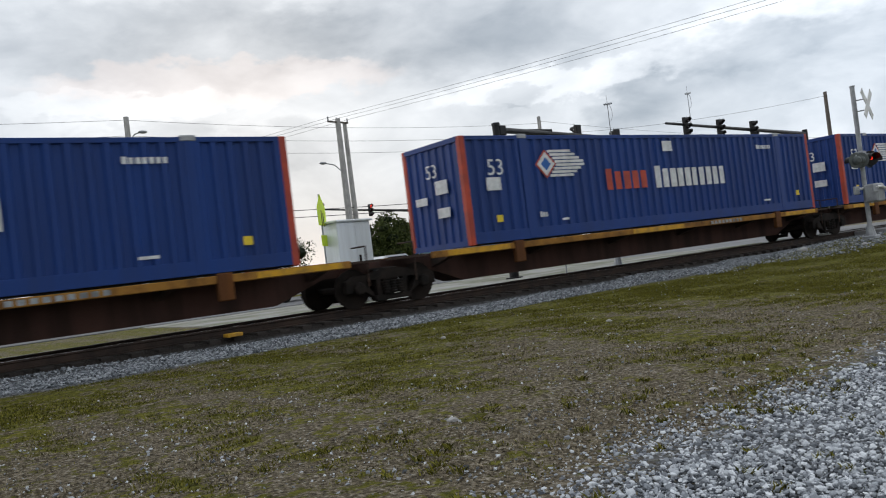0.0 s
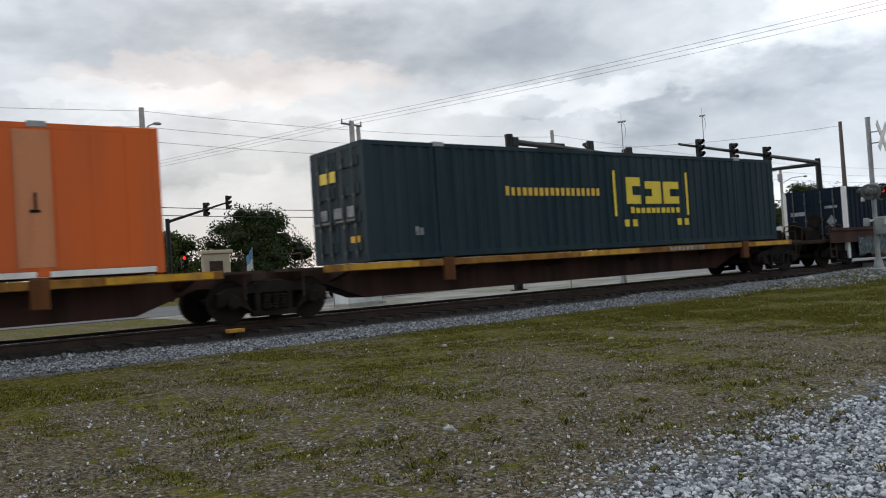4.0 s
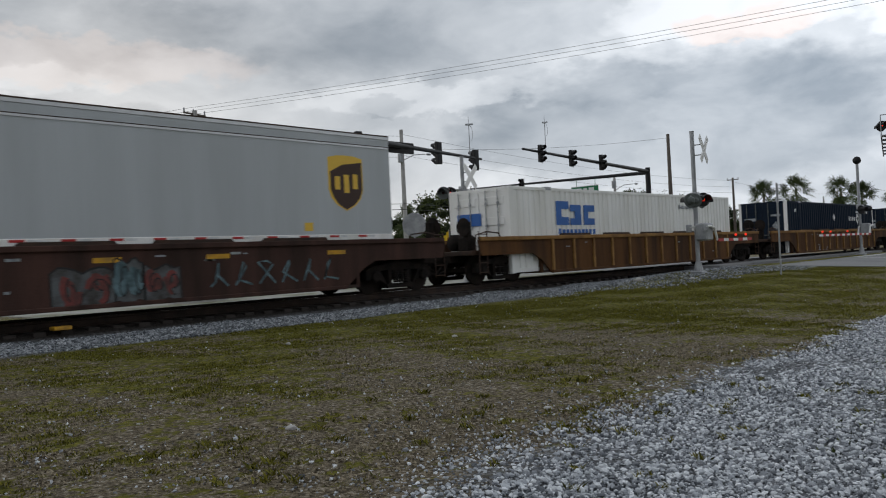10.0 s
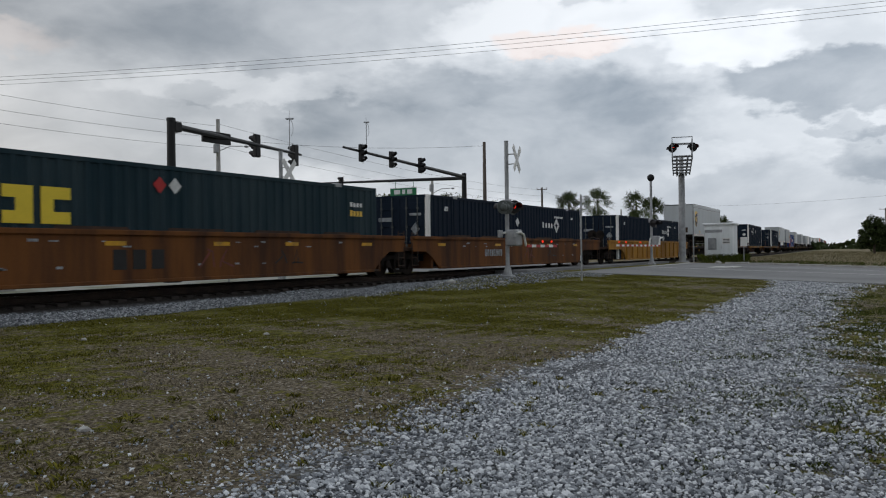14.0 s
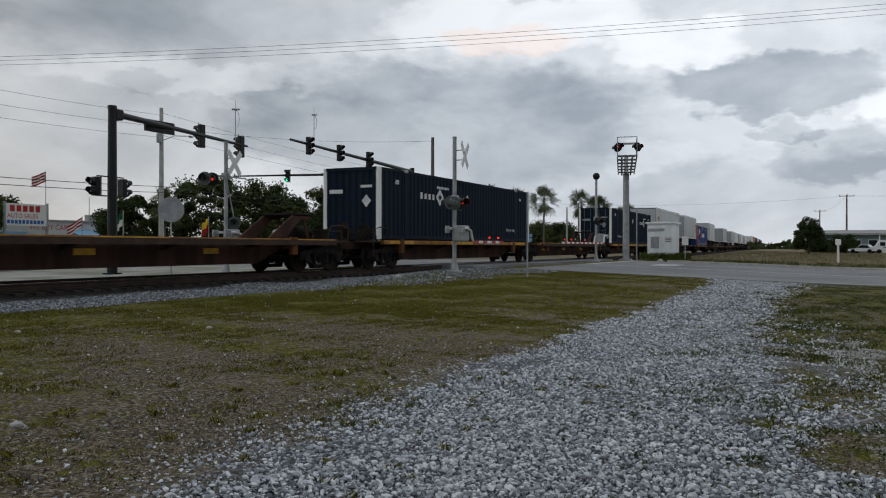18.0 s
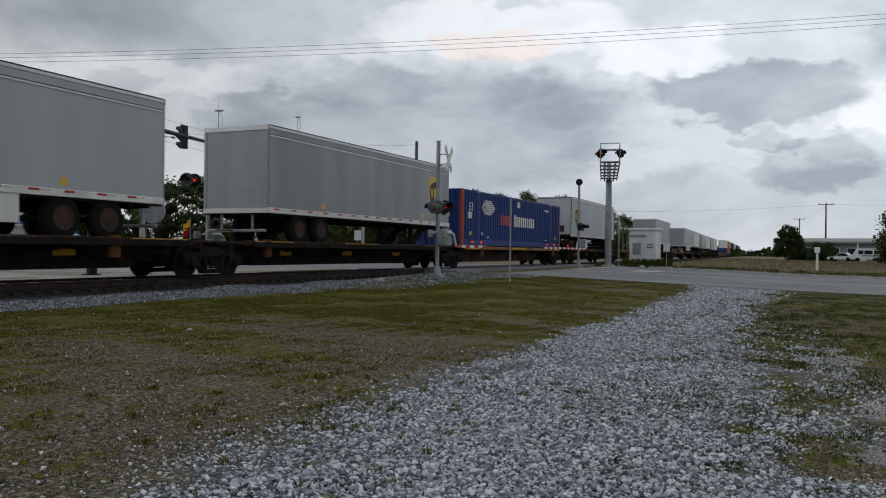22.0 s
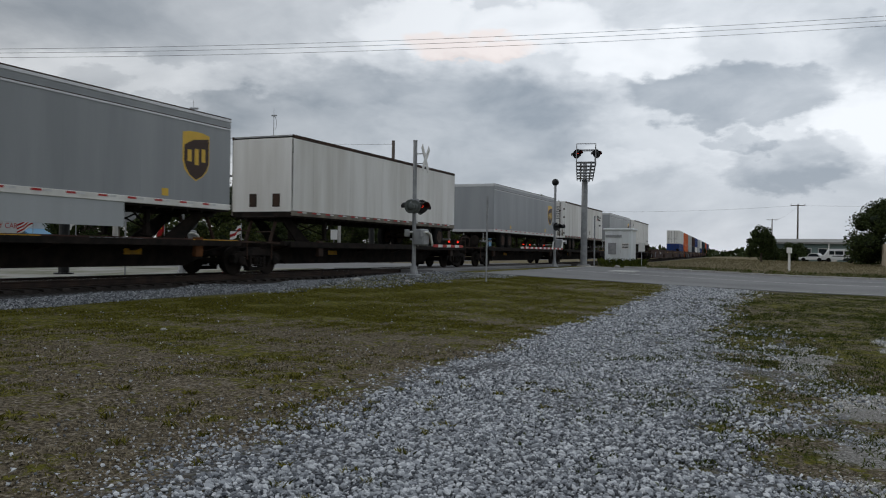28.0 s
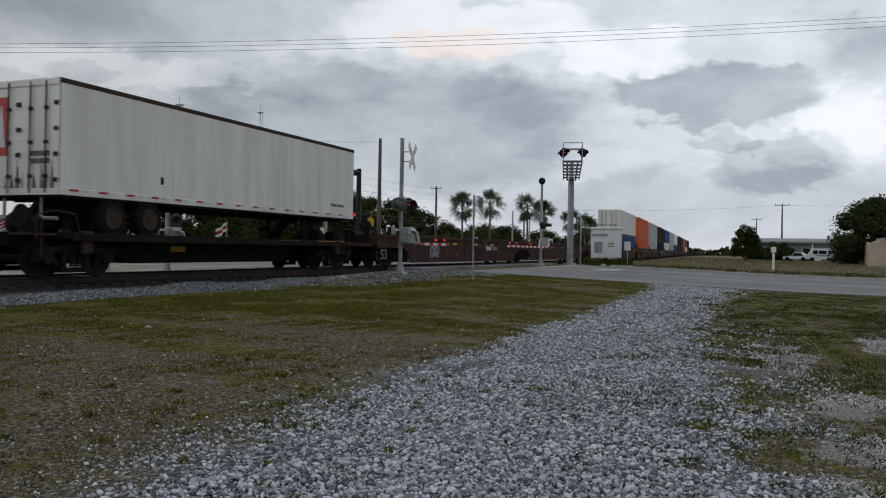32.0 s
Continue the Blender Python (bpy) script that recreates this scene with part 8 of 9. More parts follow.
utility_pole("wooden utility pole beyond the field", 170, -1.3, 10.6, M["wood"], 0.2, arms=[(10.4, 1.3, 100)])
utility_pole("wooden utility pole beyond the field", 230, 4.4, 10.3, M["wood"], 0.2, arms=[(10.1, 1.3, 100)])
utility_pole("pale concrete pole near the gravel lane's road", 58.5, -32.6, 15.5, M["concrete"], 0.3, arms=[(15.32, 1.05, 15)])


def cable(p, q, sag, r=0.012, n=16):
    bm = bm_new()
    pts = []
    for i in range(n + 1):
        f = i / n
        v = Vector(p).lerp(Vector(q), f)
        v.z -= sag * 4 * f * (1 - f)
        pts.append(v)
    curve_rod(bm, pts, r, 4)
    return solid("cable", bm, M["wire"], "thin dark overhead cable strung between poles", "cable", "overhead cables")


for dx, dz in ((-1.0, 0.25), (0.1, 0.30), (1.0, 0.25)):
    cable((31.2 + dx, 51.5 + dx * 0.26, 11.86 + dz), (58.5 + dx, -32.6 + dx * 0.26, 15.32 + dz), 1.12, 0.0115, 28)
    cable((31.2 + dx, 51.5 + dx * 0.26, 11.86 + dz), (-8 + dx, 150, 12.2 + dz), 1.0, 0.012)
for z in (12.0, 11.0, 10.1):
    cable((-60, 52, z), (16.2, 52, z), 0.9)
    cable((16.2, 52, z), (52.3, 52, z), 0.45)
    cable((52.3, 52, z + 0.2), (125, 52, z - 1.2), 0.9)
for z in (5.9, 5.4):
    cable((-60, 51.8, z), (16.2, 51.8, z), 0.5, 0.025)
    cable((16.2, 51.8, z), (52.3, 51.8, z), 0.35, 0.025)
    cable((52.3, 51.8, z), (125, 51.8, z), 0.6, 0.02)
cable((125, 52, 10.6), (190, 56, 10.9), 0.8)
cable((60.8, 30.4, 9.6), (52.3, 52, 11.0), 0.5)
cable((170, -1.3, 10.4), (230, 4.4, 10.1), 0.8, 0.014)
cable((170, -1.3, 10.4), (190, 56, 11.0), 0.8, 0.014)
cable((170, -1.3, 10.4), (150, -70, 10.4), 0.8, 0.014)


# ---------------- trees ----------------
def in_ball(rng, n):
    """Points in a ball, most of them near its skin."""
    d = rng.normal(size=(n, 3))
    return d / np.linalg.norm(d, axis=1)[:, None] * rng.uniform(0.25, 1.05, n)[:, None] ** 0.5


def broad_tree(label, x, y, top, radius, seed, mat="leaf", leaf=0.28, clumps=46, per=70, low=0.25, flat=0.75):
    """Tapered trunk, forking limbs, and a crown of leaf clumps with gaps."""
    rng = random.Random(seed)
    z0 = z_at(x, y)
    h = top - z0
    ob = thing("tree", label, "tree", "trees")
    bm = bm_new()
    pts = [Vector((x, y, z0 - 0.1))]
    for i in range(1, 4):
        pts.append(Vector((x + rng.uniform(-0.2, 0.2) * i * 0.4, y + rng.uniform(-0.2, 0.2) * i * 0.4, z0 + h * 0.16 * i)))
    r = 0.035 * h
    for i in range(3):
        rod(bm, pts[i], pts[i + 1], r * (1 - 0.2 * i), r * (0.8 - 0.2 * i), n=8, caps=False)
    part("trunk", bm, M["bark"], ob)
    centres = []
    for i in range(clumps):
        a, u = rng.uniform(0, 6.28), rng.uniform(low * 1.2, 0.93)
        rr = radius * math.sqrt(rng.uniform(0.05, 1)) * math.sin(math.pi * min(1, 0.22 + 0.78 * u)) ** 0.6
        centres.append(Vector((x + rr * math.cos(a), y + rr * math.sin(a), z0 + h * u * rng.uniform(0.92, 1.04))))
    bm = bm_new()
    for c in rng.sample(centres, 9):
        m = pts[3].lerp(c, 0.5) + Vector((0, 0, 0.25))
        rod(bm, pts[rng.randrange(2, 4)], m, r * 0.35, r * 0.2, n=5, caps=False)
        rod(bm, m, c, r * 0.2, r * 0.06, n=5, caps=False)
    part("limb", bm, M["bark"], ob)
    nrng = np.random.RandomState(seed)
    C = np.array([tuple(c) for c in centres])
    R = radius * nrng.uniform(0.20, 0.42, len(C))
    P = np.repeat(C, per, 0) + in_ball(nrng, len(C) * per) * np.repeat(R, per)[:, None] * np.array([1.0, 1.0, flat])
    P[:, 2] = np.maximum(P[:, 2], z0 + h * low * 0.6)
    n = len(P)
    a = nrng.normal(size=(n, 3))
    a /= np.linalg.norm(a, axis=1)[:, None]
    b = np.cross(a, nrng.normal(size=(n, 3)))
    b /= np.linalg.norm(b, axis=1)[:, None]
    s = leaf * nrng.uniform(0.5, 1.2, n)[:, None]
    V = np.stack([P - a * s * 0.5, P + b * s * 0.28, P + a * s * 0.5, P - b * s * 0.28], 1).reshape(-1, 3)
    F = np.arange(4 * n).reshape(-1, 4)
    me = bpy.data.meshes.new("crown")
    me.from_pydata(V.tolist(), [], F.tolist())
    me.materials.append(M[mat])
    part("crown", me, None, ob)
    # lumps added to fill the crown; its inner shade is in their dark colour
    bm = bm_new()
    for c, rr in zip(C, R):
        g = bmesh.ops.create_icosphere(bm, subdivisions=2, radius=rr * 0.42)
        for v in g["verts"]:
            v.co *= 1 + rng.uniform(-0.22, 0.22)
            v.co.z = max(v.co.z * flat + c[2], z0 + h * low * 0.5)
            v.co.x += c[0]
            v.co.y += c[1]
    part("inner_foliage", bm, M["leafshade"], ob)
    return ob


for i, (x, y, top, r, leaf) in enumerate([
    (39.6, 88, 9.2, 6.2, 0.3), (28, 84, 6.5, 4.0, 0.3), (20, 80, 6.0, 4.0, 0.3), (8, 82, 6.5, 5.0, 0.3), (47.5, 72, 6.4, 3.6, 0.26), (63, 88, 6.4, 4.4, 0.3), (56.5, 60, 6.2, 2.9, 0.24),
    (67, 60, 8.6, 4.2, 0.28), (74, 58, 8.2, 4.4, 0.28), (82, 60, 7.0, 4.2, 0.28), (90, 60, 8.8, 4.6, 0.3), (98, 62, 8.2, 4.8, 0.3), (107, 60, 9.3, 5.0, 0.3), (117, 62, 9.6, 5.2, 0.3),
    (127, 60, 9.0, 5.0, 0.32), (138, 62, 8.2, 5.0, 0.32), (150, 60, 6.4, 5.0, 0.34), (168, 60, 6.0, 5.5, 0.34), (188, 60, 6.2, 6.0, 0.36), (208, 56, 6.0, 6.0, 0.36), (226, 50, 5.8, 6.0, 0.36)]):
    broad_tree("dark green broadleaf tree beyond the highway", x, y, top, r, 100 + i, "leaf" if i % 3 else "leafdark", leaf * 1.15, clumps=64, per=330 if i < 7 else 170, low=0.08)
broad_tree("small dark green tree in the dry field", 120, 3.6, 4.9, 1.7, 131, "leafdark", 0.3, clumps=60, per=150, low=0.15)
broad_tree("large dense dark tree beside the field", 108, -10.8, 7.6, 4.3, 132, "leafdark", 0.34, clumps=130, per=170, low=0.06)
broad_tree("round dark bush before the long house", 146, -0.6, 2.9, 2.3, 133, "leafdark", 0.3, clumps=50, per=120, low=0.05)
broad_tree("dark bush beside the long house", 149, 3.0, 2.4, 2.0, 134, "leafdark", 0.3, clumps=50, per=120, low=0.05)
for i, (x, y) in enumerate(((222, -6), (225, -14), (210, -30), (235, 62), (262, 66))):
    broad_tree("far dark trees behind the houses", x, y, 3.0 + (i % 3) * 0.5, 3.6, 140 + i, "leafdark", 0.6, clumps=46, per=120, low=0.05)


def far_woods():
    rng = np.random.RandomState(77)
    n = 16000
    a = radians(1) * rng.uniform(-25, 125, n)
    d = rng.uniform(330, 420, n)
    P = np.stack([d * np.sin(a), d * np.cos(a), rng.uniform(0, 1, n) ** 1.2 * (3.6 + 1.0 * np.sin(a * 37) + 0.7 * np.sin(a * 91))], -1)
    u = rng.normal(size=(n, 3))
    u /= np.linalg.norm(u, axis=1)[:, None]
    w = np.cross(u, rng.normal(size=(n, 3)))
    w /= np.linalg.norm(w, axis=1)[:, None]
    s = rng.uniform(0.8, 1.6, n)[:, None]
    V = np.stack([P - u * s, P + w * s * 0.6, P + u * s, P - w * s * 0.6], 1).reshape(-1, 3)
    me = bpy.data.meshes.new("far_woods")
    me.from_pydata(V.tolist(), [], np.arange(4 * n).reshape(-1, 4).tolist())
    me.materials.append(M["leafdark"])
    tagged(new("far_woods", me), "distant dark belt of trees on the horizon", "woods", kind="stuff")


far_woods()


def palm(label, x, y, top, seed, lean=0.2, crown=2.0, group="palms"):
    """A fan palm: ringed trunk, skirt of hanging fronds, fans of leaf fingers."""
    rng = random.Random(seed)
    z0 = z_at(x, y)
    ob = thing("palm_tree", label, "palm tree", group)
    crown *= 0.80
    hub = Vector((x + lean, y, top - crown * 0.82))
    bm = bm_new()
    for i in range(12):
        f, g = i / 12, (i + 1) / 12
        p, q = Vector((x, y, z0 - 0.1)).lerp(hub, f), Vector((x, y, z0 - 0.1)).lerp(hub, g)
        rod(bm, p, q, 0.20 - 0.05 * f, 0.17 - 0.05 * f, n=8, caps=False)
    part("trunk", bm, M["palmbark"], ob)
    bm = bm_new()
    for i in range(38):
        az = rng.uniform(0, 6.28)
        el = radians(rng.choice([82, 62, 48, 36, 24, 12, 0, -14, -30, -50, -68]) + rng.uniform(-9, 9))
        L = crown * rng.uniform(0.34, 0.60)
        d = Vector((math.cos(az) * math.cos(el), math.sin(az) * math.cos(el), math.sin(el)))
        tip = hub + d * L
        rod(bm, hub, tip, 0.035, 0.02, n=4, caps=False)
        side = d.cross(Vector((0, 0, 1))).normalized()
        side = Matrix.Rotation(rng.uniform(-1.1, 1.1), 3, d) @ side
        up = side.cross(d).normalized()
        for k in range(17):
            a = radians(-112 + 14 * k)
            fd = (d * math.cos(a) + side * math.sin(a)).normalized()
            ln = crown * 0.50 * (0.72 + 0.28 * math.cos(a)) * rng.uniform(0.85, 1.1)
            mid = tip + fd * ln * 0.55
            end = tip + fd * ln + Vector((0, 0, -0.13 * crown * rng.uniform(0.3, 1.0)))
            wv = fd.cross(up).normalized() * 0.055
            v = [bm.verts.new(c) for c in (tip, mid + wv, end, mid - wv)]
            bm.faces.new(v)
    part("crown", bm, M["palmleaf"], ob)
    return ob


for i, (x, y, top, c) in enumerate(((119, 45, 9.9, 3.6), (132, 45, 11.4, 4.0), (131, 38, 10.3, 3.6), (141, 38, 9.9, 3.4), (154, 36, 9.0, 3.4), (166, 36, 8.6, 3.4), (180, 38, 8.4, 3.4), (17, 58, 5.4, 3.0), (12, 58, 4.8, 3.0), (57.5, 57, 6.3, 2.8), (192, 36, 8.2, 3.4))):
    palm("fan palm with a shaggy green crown", x, y, top, 300 + i, 0.3 if i % 2 else -0.2, c)


# ---------------- buildings and vehicles ----------------
def window(ob, x0, x1, y, z0, z1, facing=-1):
    bm = bm_new()
    box(bm, x0, x1, y - 0.03, y + 0.03, z0, z1)
    w = part("window", bm, M["signwhite"], ob)
    bm = bm_new()
    box(bm, x0 + 0.06, x1 - 0.06, y - 0.045, y - 0.028, z0 + 0.06, z1 - 0.06)
    part("pane", bm, M["glass"], w)


def flat_words(ob, text, x, y, z, size, mat):
    """Readable writing on a face that looks to -y."""
    me = bm_number(text, size)
    me.materials.append(mat)
    part("lettering", me, None, ob, "painted writing", at=pose(x, y, z, 90, 0, 0))


def sales_building():
    ob = thing("shop_building", "low white shop building with a pale blue awning", "building")
    x0, x1, y0, y1 = 52, 66.5, 75, 85
    z0 = z_at(60, 75)
    bm = bm_new()
    box(bm, x0, x1, y0, y1, z0, 3.45)
    part("wall", bm, M["wallpale"], ob)
    bm = bm_new()
    box(bm, x0 - 0.15, x1 + 0.15, y0 - 0.15, y1 + 0.15, 3.4, 3.62)
    part("roof", bm, M["roofgrey"], ob)
    bm = bm_new()
    prism(bm, [(0, 1.9), (0, 2.05), (1.5, 2.6), (1.5, 2.45)], 62.0, 66.3)
    bmesh.ops.transform(bm, matrix=Matrix(((0, 1, 0, 0), (1, 0, 0, y0 - 1.5), (0, 0, 1, 0), (0, 0, 0, 1))), verts=bm.verts)
    bmesh.ops.recalc_face_normals(bm, faces=bm.faces)
    part("awning", bm, M["awning"], ob)
    for a, b in ((53, 54.5), (55.5, 57), (58, 60), (62.5, 63.5), (64.4, 65.6)):
        window(ob, a, b, y0 - 0.02, 0.55, 1.7)
    flat_words(ob, "WE BUY CARS", 57.2, y0 - 0.012, 2.55, 0.78, M["markred"])
    bm = bm_new()
    box(bm, x0, 57.0, y0 - 0.03, y0 - 0.005, 1.9, 2.3)
    part("stripe", bm, M["awning"], ob)
    bm = bm_new()
    rod(bm, (66.4, 77, 3.5), (66.4, 77, 6.4), 0.04, n=5)
    box(bm, 66.0, 66.9, 76.6, 77.3, 3.5, 4.4, 0.03)
    part("roof_unit", bm, M["galv"], ob, "roof unit and aerial")


def billboard():
    ob = thing("sales_sign", "white sales sign board with red and blue lettering on posts", "sign")
    x0, x1, y = 50.7, 55.3, 70.0
    z0 = z_at(53, y)
    bm = bm_new()
    box(bm, x0, x1, y - 0.08, y + 0.08, 2.75, 4.85, 0.02)
    part("board", bm, M["signwhite"], ob)
    for x in (50.8, 55.35):
        bm = bm_new()
        rod(bm, (x, y, z0), (x, y, 5.0), 0.14, n=10)
        part("post", bm, M["galv"], ob)
    for z, h, n, m, a, b in ((4.1, 0.58, 5, "markred", 51.3, 54.7), (2.95, 0.34, 10, "markblue", 51.0, 55.0)):
        w = (b - a) / n
        for i in range(n):
            bm = bm_new()
            box(bm, a + i * w, a + i * w + w * 0.7, y - 0.1, y - 0.08, z, z + h)
            part("letter_block", bm, M[m], ob)
    flat_words(ob, "AUTO SALES", 51.0, y - 0.082, 3.5, 0.58, M["markred"])


def long_house():
    ob = thing("house", "long low grey-green house with a pale flat roof", "house")
    z0 = z_at(150, -4)
    bm = bm_new()
    box(bm, 150, 158, -11.5, 3.0, z0, 2.9)
    part("wall", bm, M["wallgreen"], ob)
    bm = bm_new()
    box(bm, 149.2, 158.5, -12.0, 3.6, 2.85, 3.15)
    prism(bm, [(149.5, 3.15), (154, 3.75), (158.2, 3.15)], -11.8, 3.4)
    part("roof", bm, M["roofgrey"], ob)
    for y in (1.6, -2.6, -5.0, -9.5):
        bm = bm_new()
        box(bm, 149.94, 150.02, y - 0.7, y + 0.7, z0 + 1.0, z0 + 2.2)
        w = part("window", bm, M["signwhite"], ob)
        bm = bm_new()
        box(bm, 149.91, 149.95, y - 0.6, y + 0.6, z0 + 1.1, z0 + 2.1)
        part("pane", bm, M["glass"], w)
    bm = bm_new()
    box(bm, 149.94, 150.02, -7.2, -6.3, z0, z0 + 2.05)
    part("door", bm, M["white"], ob)
    bm = bm_new()
    box(bm, 149.3, 149.5, -0.3, -0.1, z0, 2.9)
    box(bm, 149.3, 149.5, -6.0, -5.8, z0, 2.9)
    part("porch_post", bm, M["white"], ob)


def tan_wall():
    ob = thing("outbuilding", "small tan stucco outbuilding at the field's edge", "building")
    z0 = z_at(100, -11)
    bm = bm_new()
    prism(bm, [(-13.5, z0), (-9.7, z0), (-9.7, 2.2), (-11.0, 2.75), (-13.5, 2.9)], 99.5, 106)
    bmesh.ops.transform(bm, matrix=Matrix(((0, 1, 0, 0), (1, 0, 0, 0), (0, 0, 1, 0), (0, 0, 0, 1))), verts=bm.verts)
    bmesh.ops.recalc_face_normals(bm, faces=bm.faces)
    part("wall", bm, M["walltan"], ob)
    bm = bm_new()
    box(bm, 99.3, 106.2, -13.6, -10.9, 2.72, 2.86)
    part("roof", bm, M["roofgrey"], ob)


def monument():
    ob = thing("monument_sign", "brown and cream masonry sign wall", "sign")
    z0 = z_at(25.6, 65)
    bm = bm_new()
    box(bm, 24.5, 26.7, 64.6, 65.4, z0, 3.3, 0.05)
    part("wall", bm, M["walltan"], ob)
    bm = bm_new()
    box(bm, 24.3, 26.9, 64.45, 65.55, 3.3, 3.6, 0.04)
    part("cap", bm, M["walltan"], ob)
    bm = bm_new()
    box(bm, 24.9, 26.0, 64.5, 64.6, 1.7, 2.7)
    part("panel", bm, M["rust"], ob)


sales_building()
billboard()
long_house()
tan_wall()
monument()


def car(label, x, y, yaw, paint, van=False, length=4.6, tall=1.45, width=1.8):
    """A parked or waiting road vehicle."""
    ob = thing("van" if van else "car", label, "van" if van else "car", at=pose(x, y, z_at(x, y) + 0.04, 0, 0, yaw))
    h = length / 2
    low = tall * 0.55
    bm = bm_new()
    if van:
        out = [(-h, 0.35), (h, 0.35), (h, tall * 0.45), (h - 0.5, tall * 0.52), (h - 1.1, tall * 0.97), (-h + 0.1, tall), (-h, tall * 0.9)]
    else:
        out = [(-h, 0.3), (h, 0.3), (h, low * 0.85), (h * 0.45, low), (-h * 0.75, low * 1.02), (-h, low * 0.95)]
    prism(bm, out, -width / 2, width / 2)
    bmesh.ops.bevel(bm, geom=[e for e in bm.edges], offset=0.05, segments=2, affect="EDGES")
    body = part("body", bm, paint, ob, smooth=False)
    if not van:
        bm = bm_new()
        prism(bm, [(h * 0.42, low), (h * 0.10, tall), (-h * 0.45, tall), (-h * 0.78, low)], -width * 0.43, width * 0.43)
        bmesh.ops.bevel(bm, geom=[e for e in bm.edges], offset=0.04, segments=2, affect="EDGES")
        cab = part("cabin", bm, paint, ob)
        for sy in (-1, 1):
            bm = bm_new()
            prism(bm, [(h * 0.34, low + 0.06), (h * 0.09, tall - 0.1), (-h * 0.40, tall - 0.1), (-h * 0.64, low + 0.06)], sy * width * 0.435, sy * width * 0.445)
            part("window", bm, M["glass"], cab)
    else:
        for sy in (-1, 1):
            for a, b in ((h - 1.75, h - 1.05), (h - 3.0, h - 1.9), (-h + 0.5, h - 3.2)):
                bm = bm_new()
                box(bm, a, b, min(sy * width * 0.5, sy * (width * 0.5 + 0.02)), max(sy * width * 0.5, sy * (width * 0.5 + 0.02)), tall * 0.55, tall * 0.82)
                part("window", bm, M["glass"], body)
        bm = bm_new()
        box(bm, -h + 0.3, h - 1.5, -width / 2 - 0.012, width / 2 + 0.012, tall * 0.40, tall * 0.46)
        part("stripe", bm, M["cardark"], body)
    for dx in (-h * 0.62, h * 0.62):
        for sy in (-1, 1):
            bm = bm_new()
            lathe(bm, (dx, sy * (width / 2 - 0.2), 0.32), (0, sy, 0), [(0, 0.2), (0, 0.30), (0.03, 0.33), (0.19, 0.33), (0.22, 0.30), (0.22, 0.2)], 16)
            w = part("tyre", bm, M["rubber"], ob)
            bm = bm_new()
            lathe(bm, (dx, sy * (width / 2 - 0.2), 0.32), (0, sy, 0), [(0.20, 0.2), (0.215, 0.12), (0.21, 0.03)], 12)
            part("rim", bm, M["galv"], w)
    for sy in (-1, 1):
        bm = bm_new()
        box(bm, h - 0.06, h + 0.02, sy * width * 0.36 - 0.15, sy * width * 0.36 + 0.15, low * 0.72, low * 0.9, 0.01)
        part("headlight", bm, M["signwhite"], ob)
        bm = bm_new()
        box(bm, -h - 0.02, -h + 0.06, sy * width * 0.38 - 0.12, sy * width * 0.38 + 0.12, low * 0.7, low * 0.92, 0.01)
        part("tail_light", bm, M["markred"], ob)
    return ob


car("white camper van parked by the house", 142, -7.0, 95, M["carwhite"], True, 5.0, 2.1, 2.0)
car("white saloon car parked by the house", 143, -3.4, 70, M["carwhite"], False, 3.9, 1.35, 1.7)
car("dark saloon car parked by the dark tree", 128, -9.2, 90, M["cardark"])
car("dark saloon car waiting on the highway", 36, 36, 5, M["cardark"])
car("white saloon car waiting on the highway", 19.5, 38, 8, M["carwhite"])
car("white pickup-sized car waiting on the highway", 27, 40, 0, M["carwhite"], False, 5.2, 1.75, 1.95)
car("white saloon car on the sales lot", 57.5, 68, 20, M["carwhite"])
car("dark car on the sales lot", 62.5, 67, 10, M["cardark"])


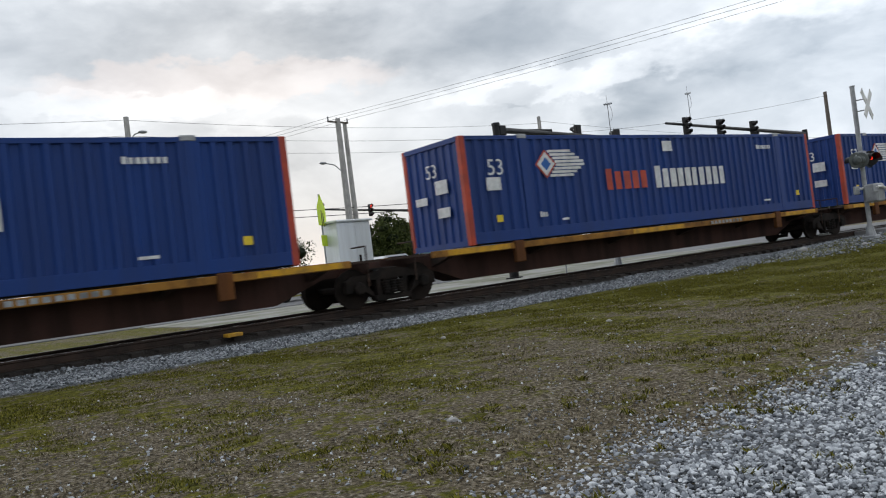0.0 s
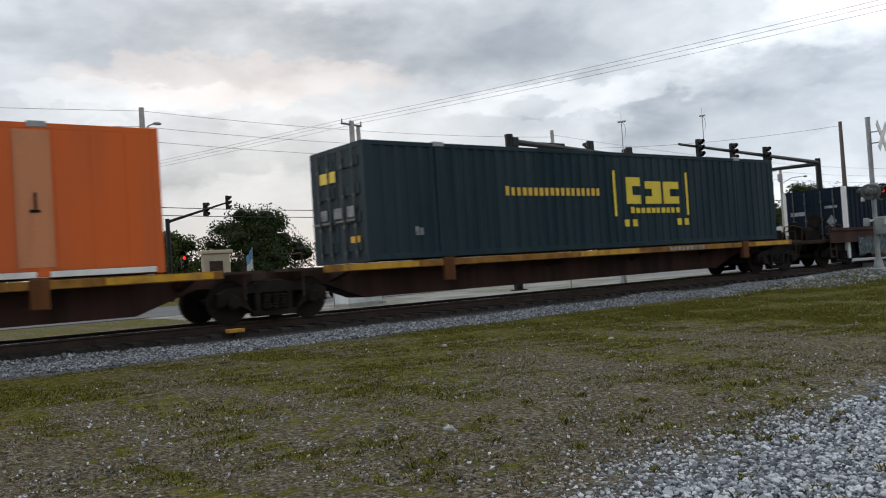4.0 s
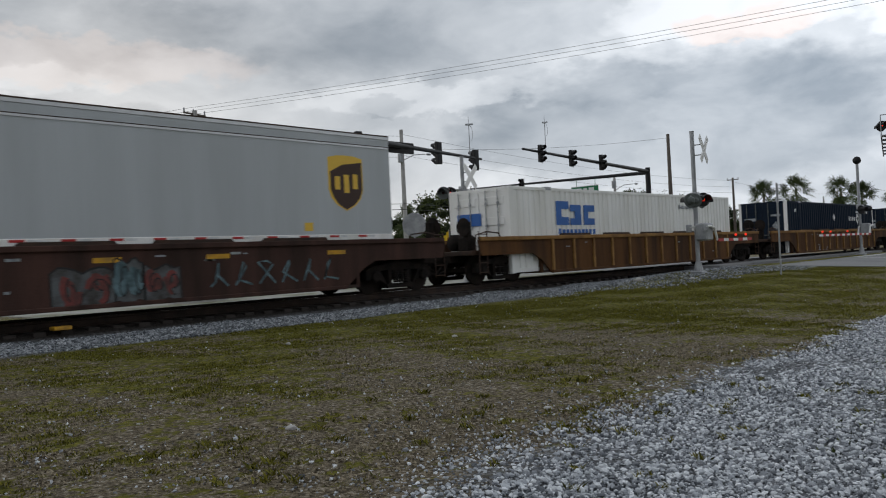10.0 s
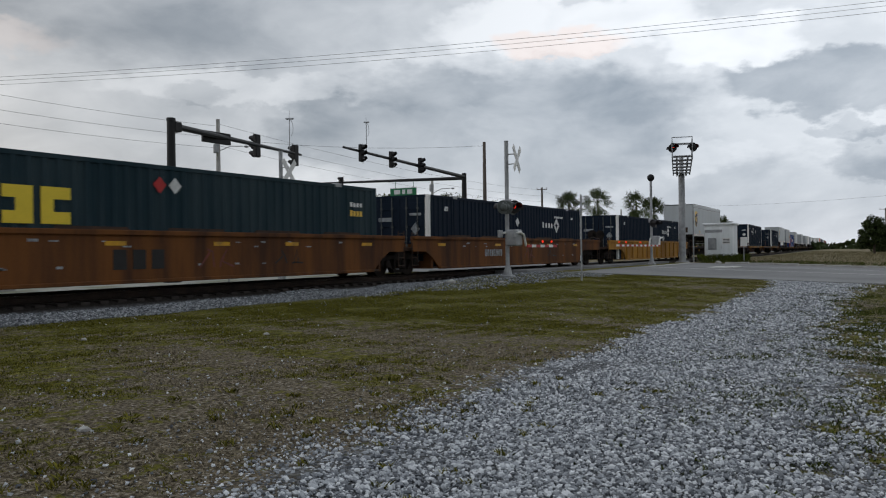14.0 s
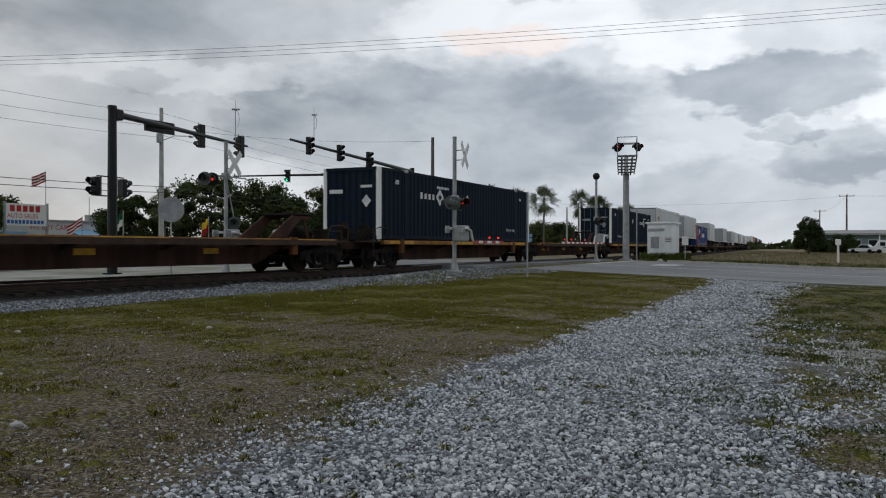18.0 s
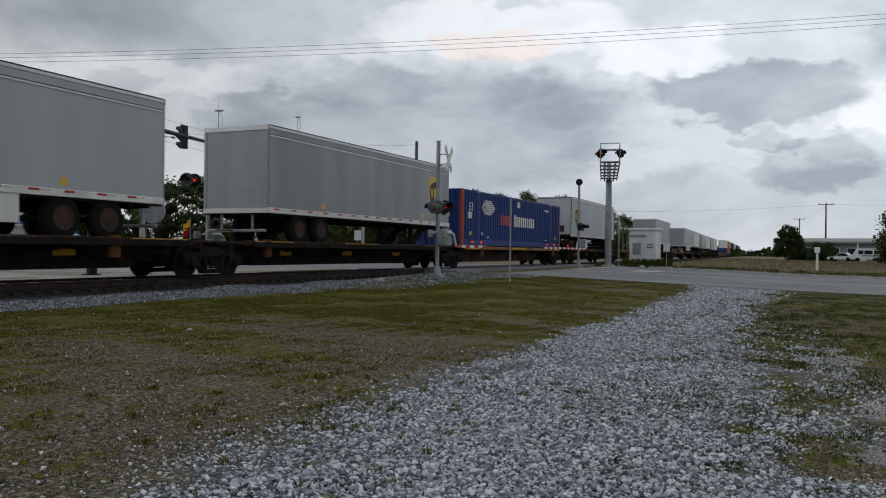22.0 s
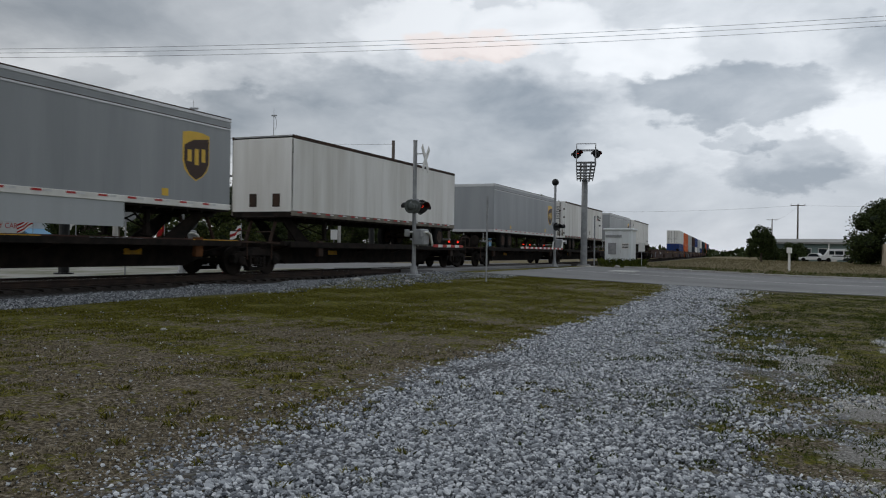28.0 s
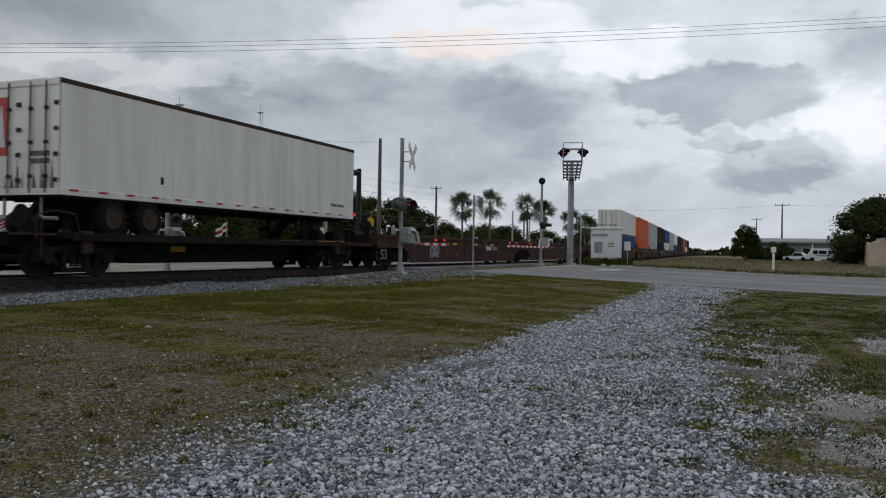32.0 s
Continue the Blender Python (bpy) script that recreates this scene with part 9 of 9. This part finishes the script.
def flag(label, x, y, top, cols, w=1.7, h=1.0, tilt=0.0):
    ob = thing("flag", label, "flag", "flags")
    bm = bm_new()
    rod(bm, (x, y, z_at(x, y)), (x, y, top), 0.04, 0.03, n=6)
    part("pole", bm, M["galv"], ob)
    n = len(cols)
    for i, c in enumerate(cols):
        bm = bm_new()
        rows = []
        for j in range(9):
            f = j / 8
            px = x - f * w
            pz = top - 0.1 - tilt * f
            py = y + 0.12 * math.sin(f * 7)
            rows.append((bm.verts.new((px, py, pz - h * i / n)), bm.verts.new((px, py, pz - h * (i + 1) / n))))
        for a, b in zip(rows, rows[1:]):
            bm.faces.new((a[0], a[1], b[1], b[0]))
        bmesh.ops.solidify(bm, geom=bm.faces[:], thickness=0.01)
        part("stripe", bm, M[c], ob)
    return ob


flag("red and white striped flag on a tall pole", 55.2, 70, 8.2, ["markred", "signwhite"] * 3 + ["markred"], 1.5, 1.0, 0.6)
flag("red and white striped flag near the shop", 59.5, 70, 3.9, ["markred", "signwhite"] * 3, 1.8, 1.0, 1.0)
flag("yellow and red pennant flag beyond the tracks", 38, 34, 2.6, ["markyellow", "markred"], 0.5, 0.8, 0.3)
flag("white and red flag beyond the tracks", 46, 34.5, 2.5, ["signwhite", "markred", "signwhite"], 1.1, 0.6, 0.5)
flag("green and white flag beyond the tracks", 31.5, 34, 2.7, ["signgreen", "signwhite"], 0.6, 0.7, 0.4)
flag("pale blue pennant flag beyond the highway", 27.5, 62, 3.6, ["awning", "signwhite"], 0.5, 1.6, 0.6)

bm = bm_new()
rod(bm, (70, 0.05, z_at(70, 0)), (70, 0.05, 1.15), 0.10, 0.08, n=8)
box(bm, 69.85, 70.15, -0.15, 0.25, 1.0, 1.45, 0.03)
solid("marker_post", bm, M["white"], "white marker post standing in the dry field", "post")

def motions():
    """The train runs by at an even speed."""
    for ob, s0, z in MOVERS:
        rows = []
        for i in range(17):
            t = 2.0 * i
            x, y, a = along(s0 - SPEED * t)
            rows.append((t, pose(x, y, z, 0, 0, math.degrees(a))))
        walk(ob, rows)


motions()
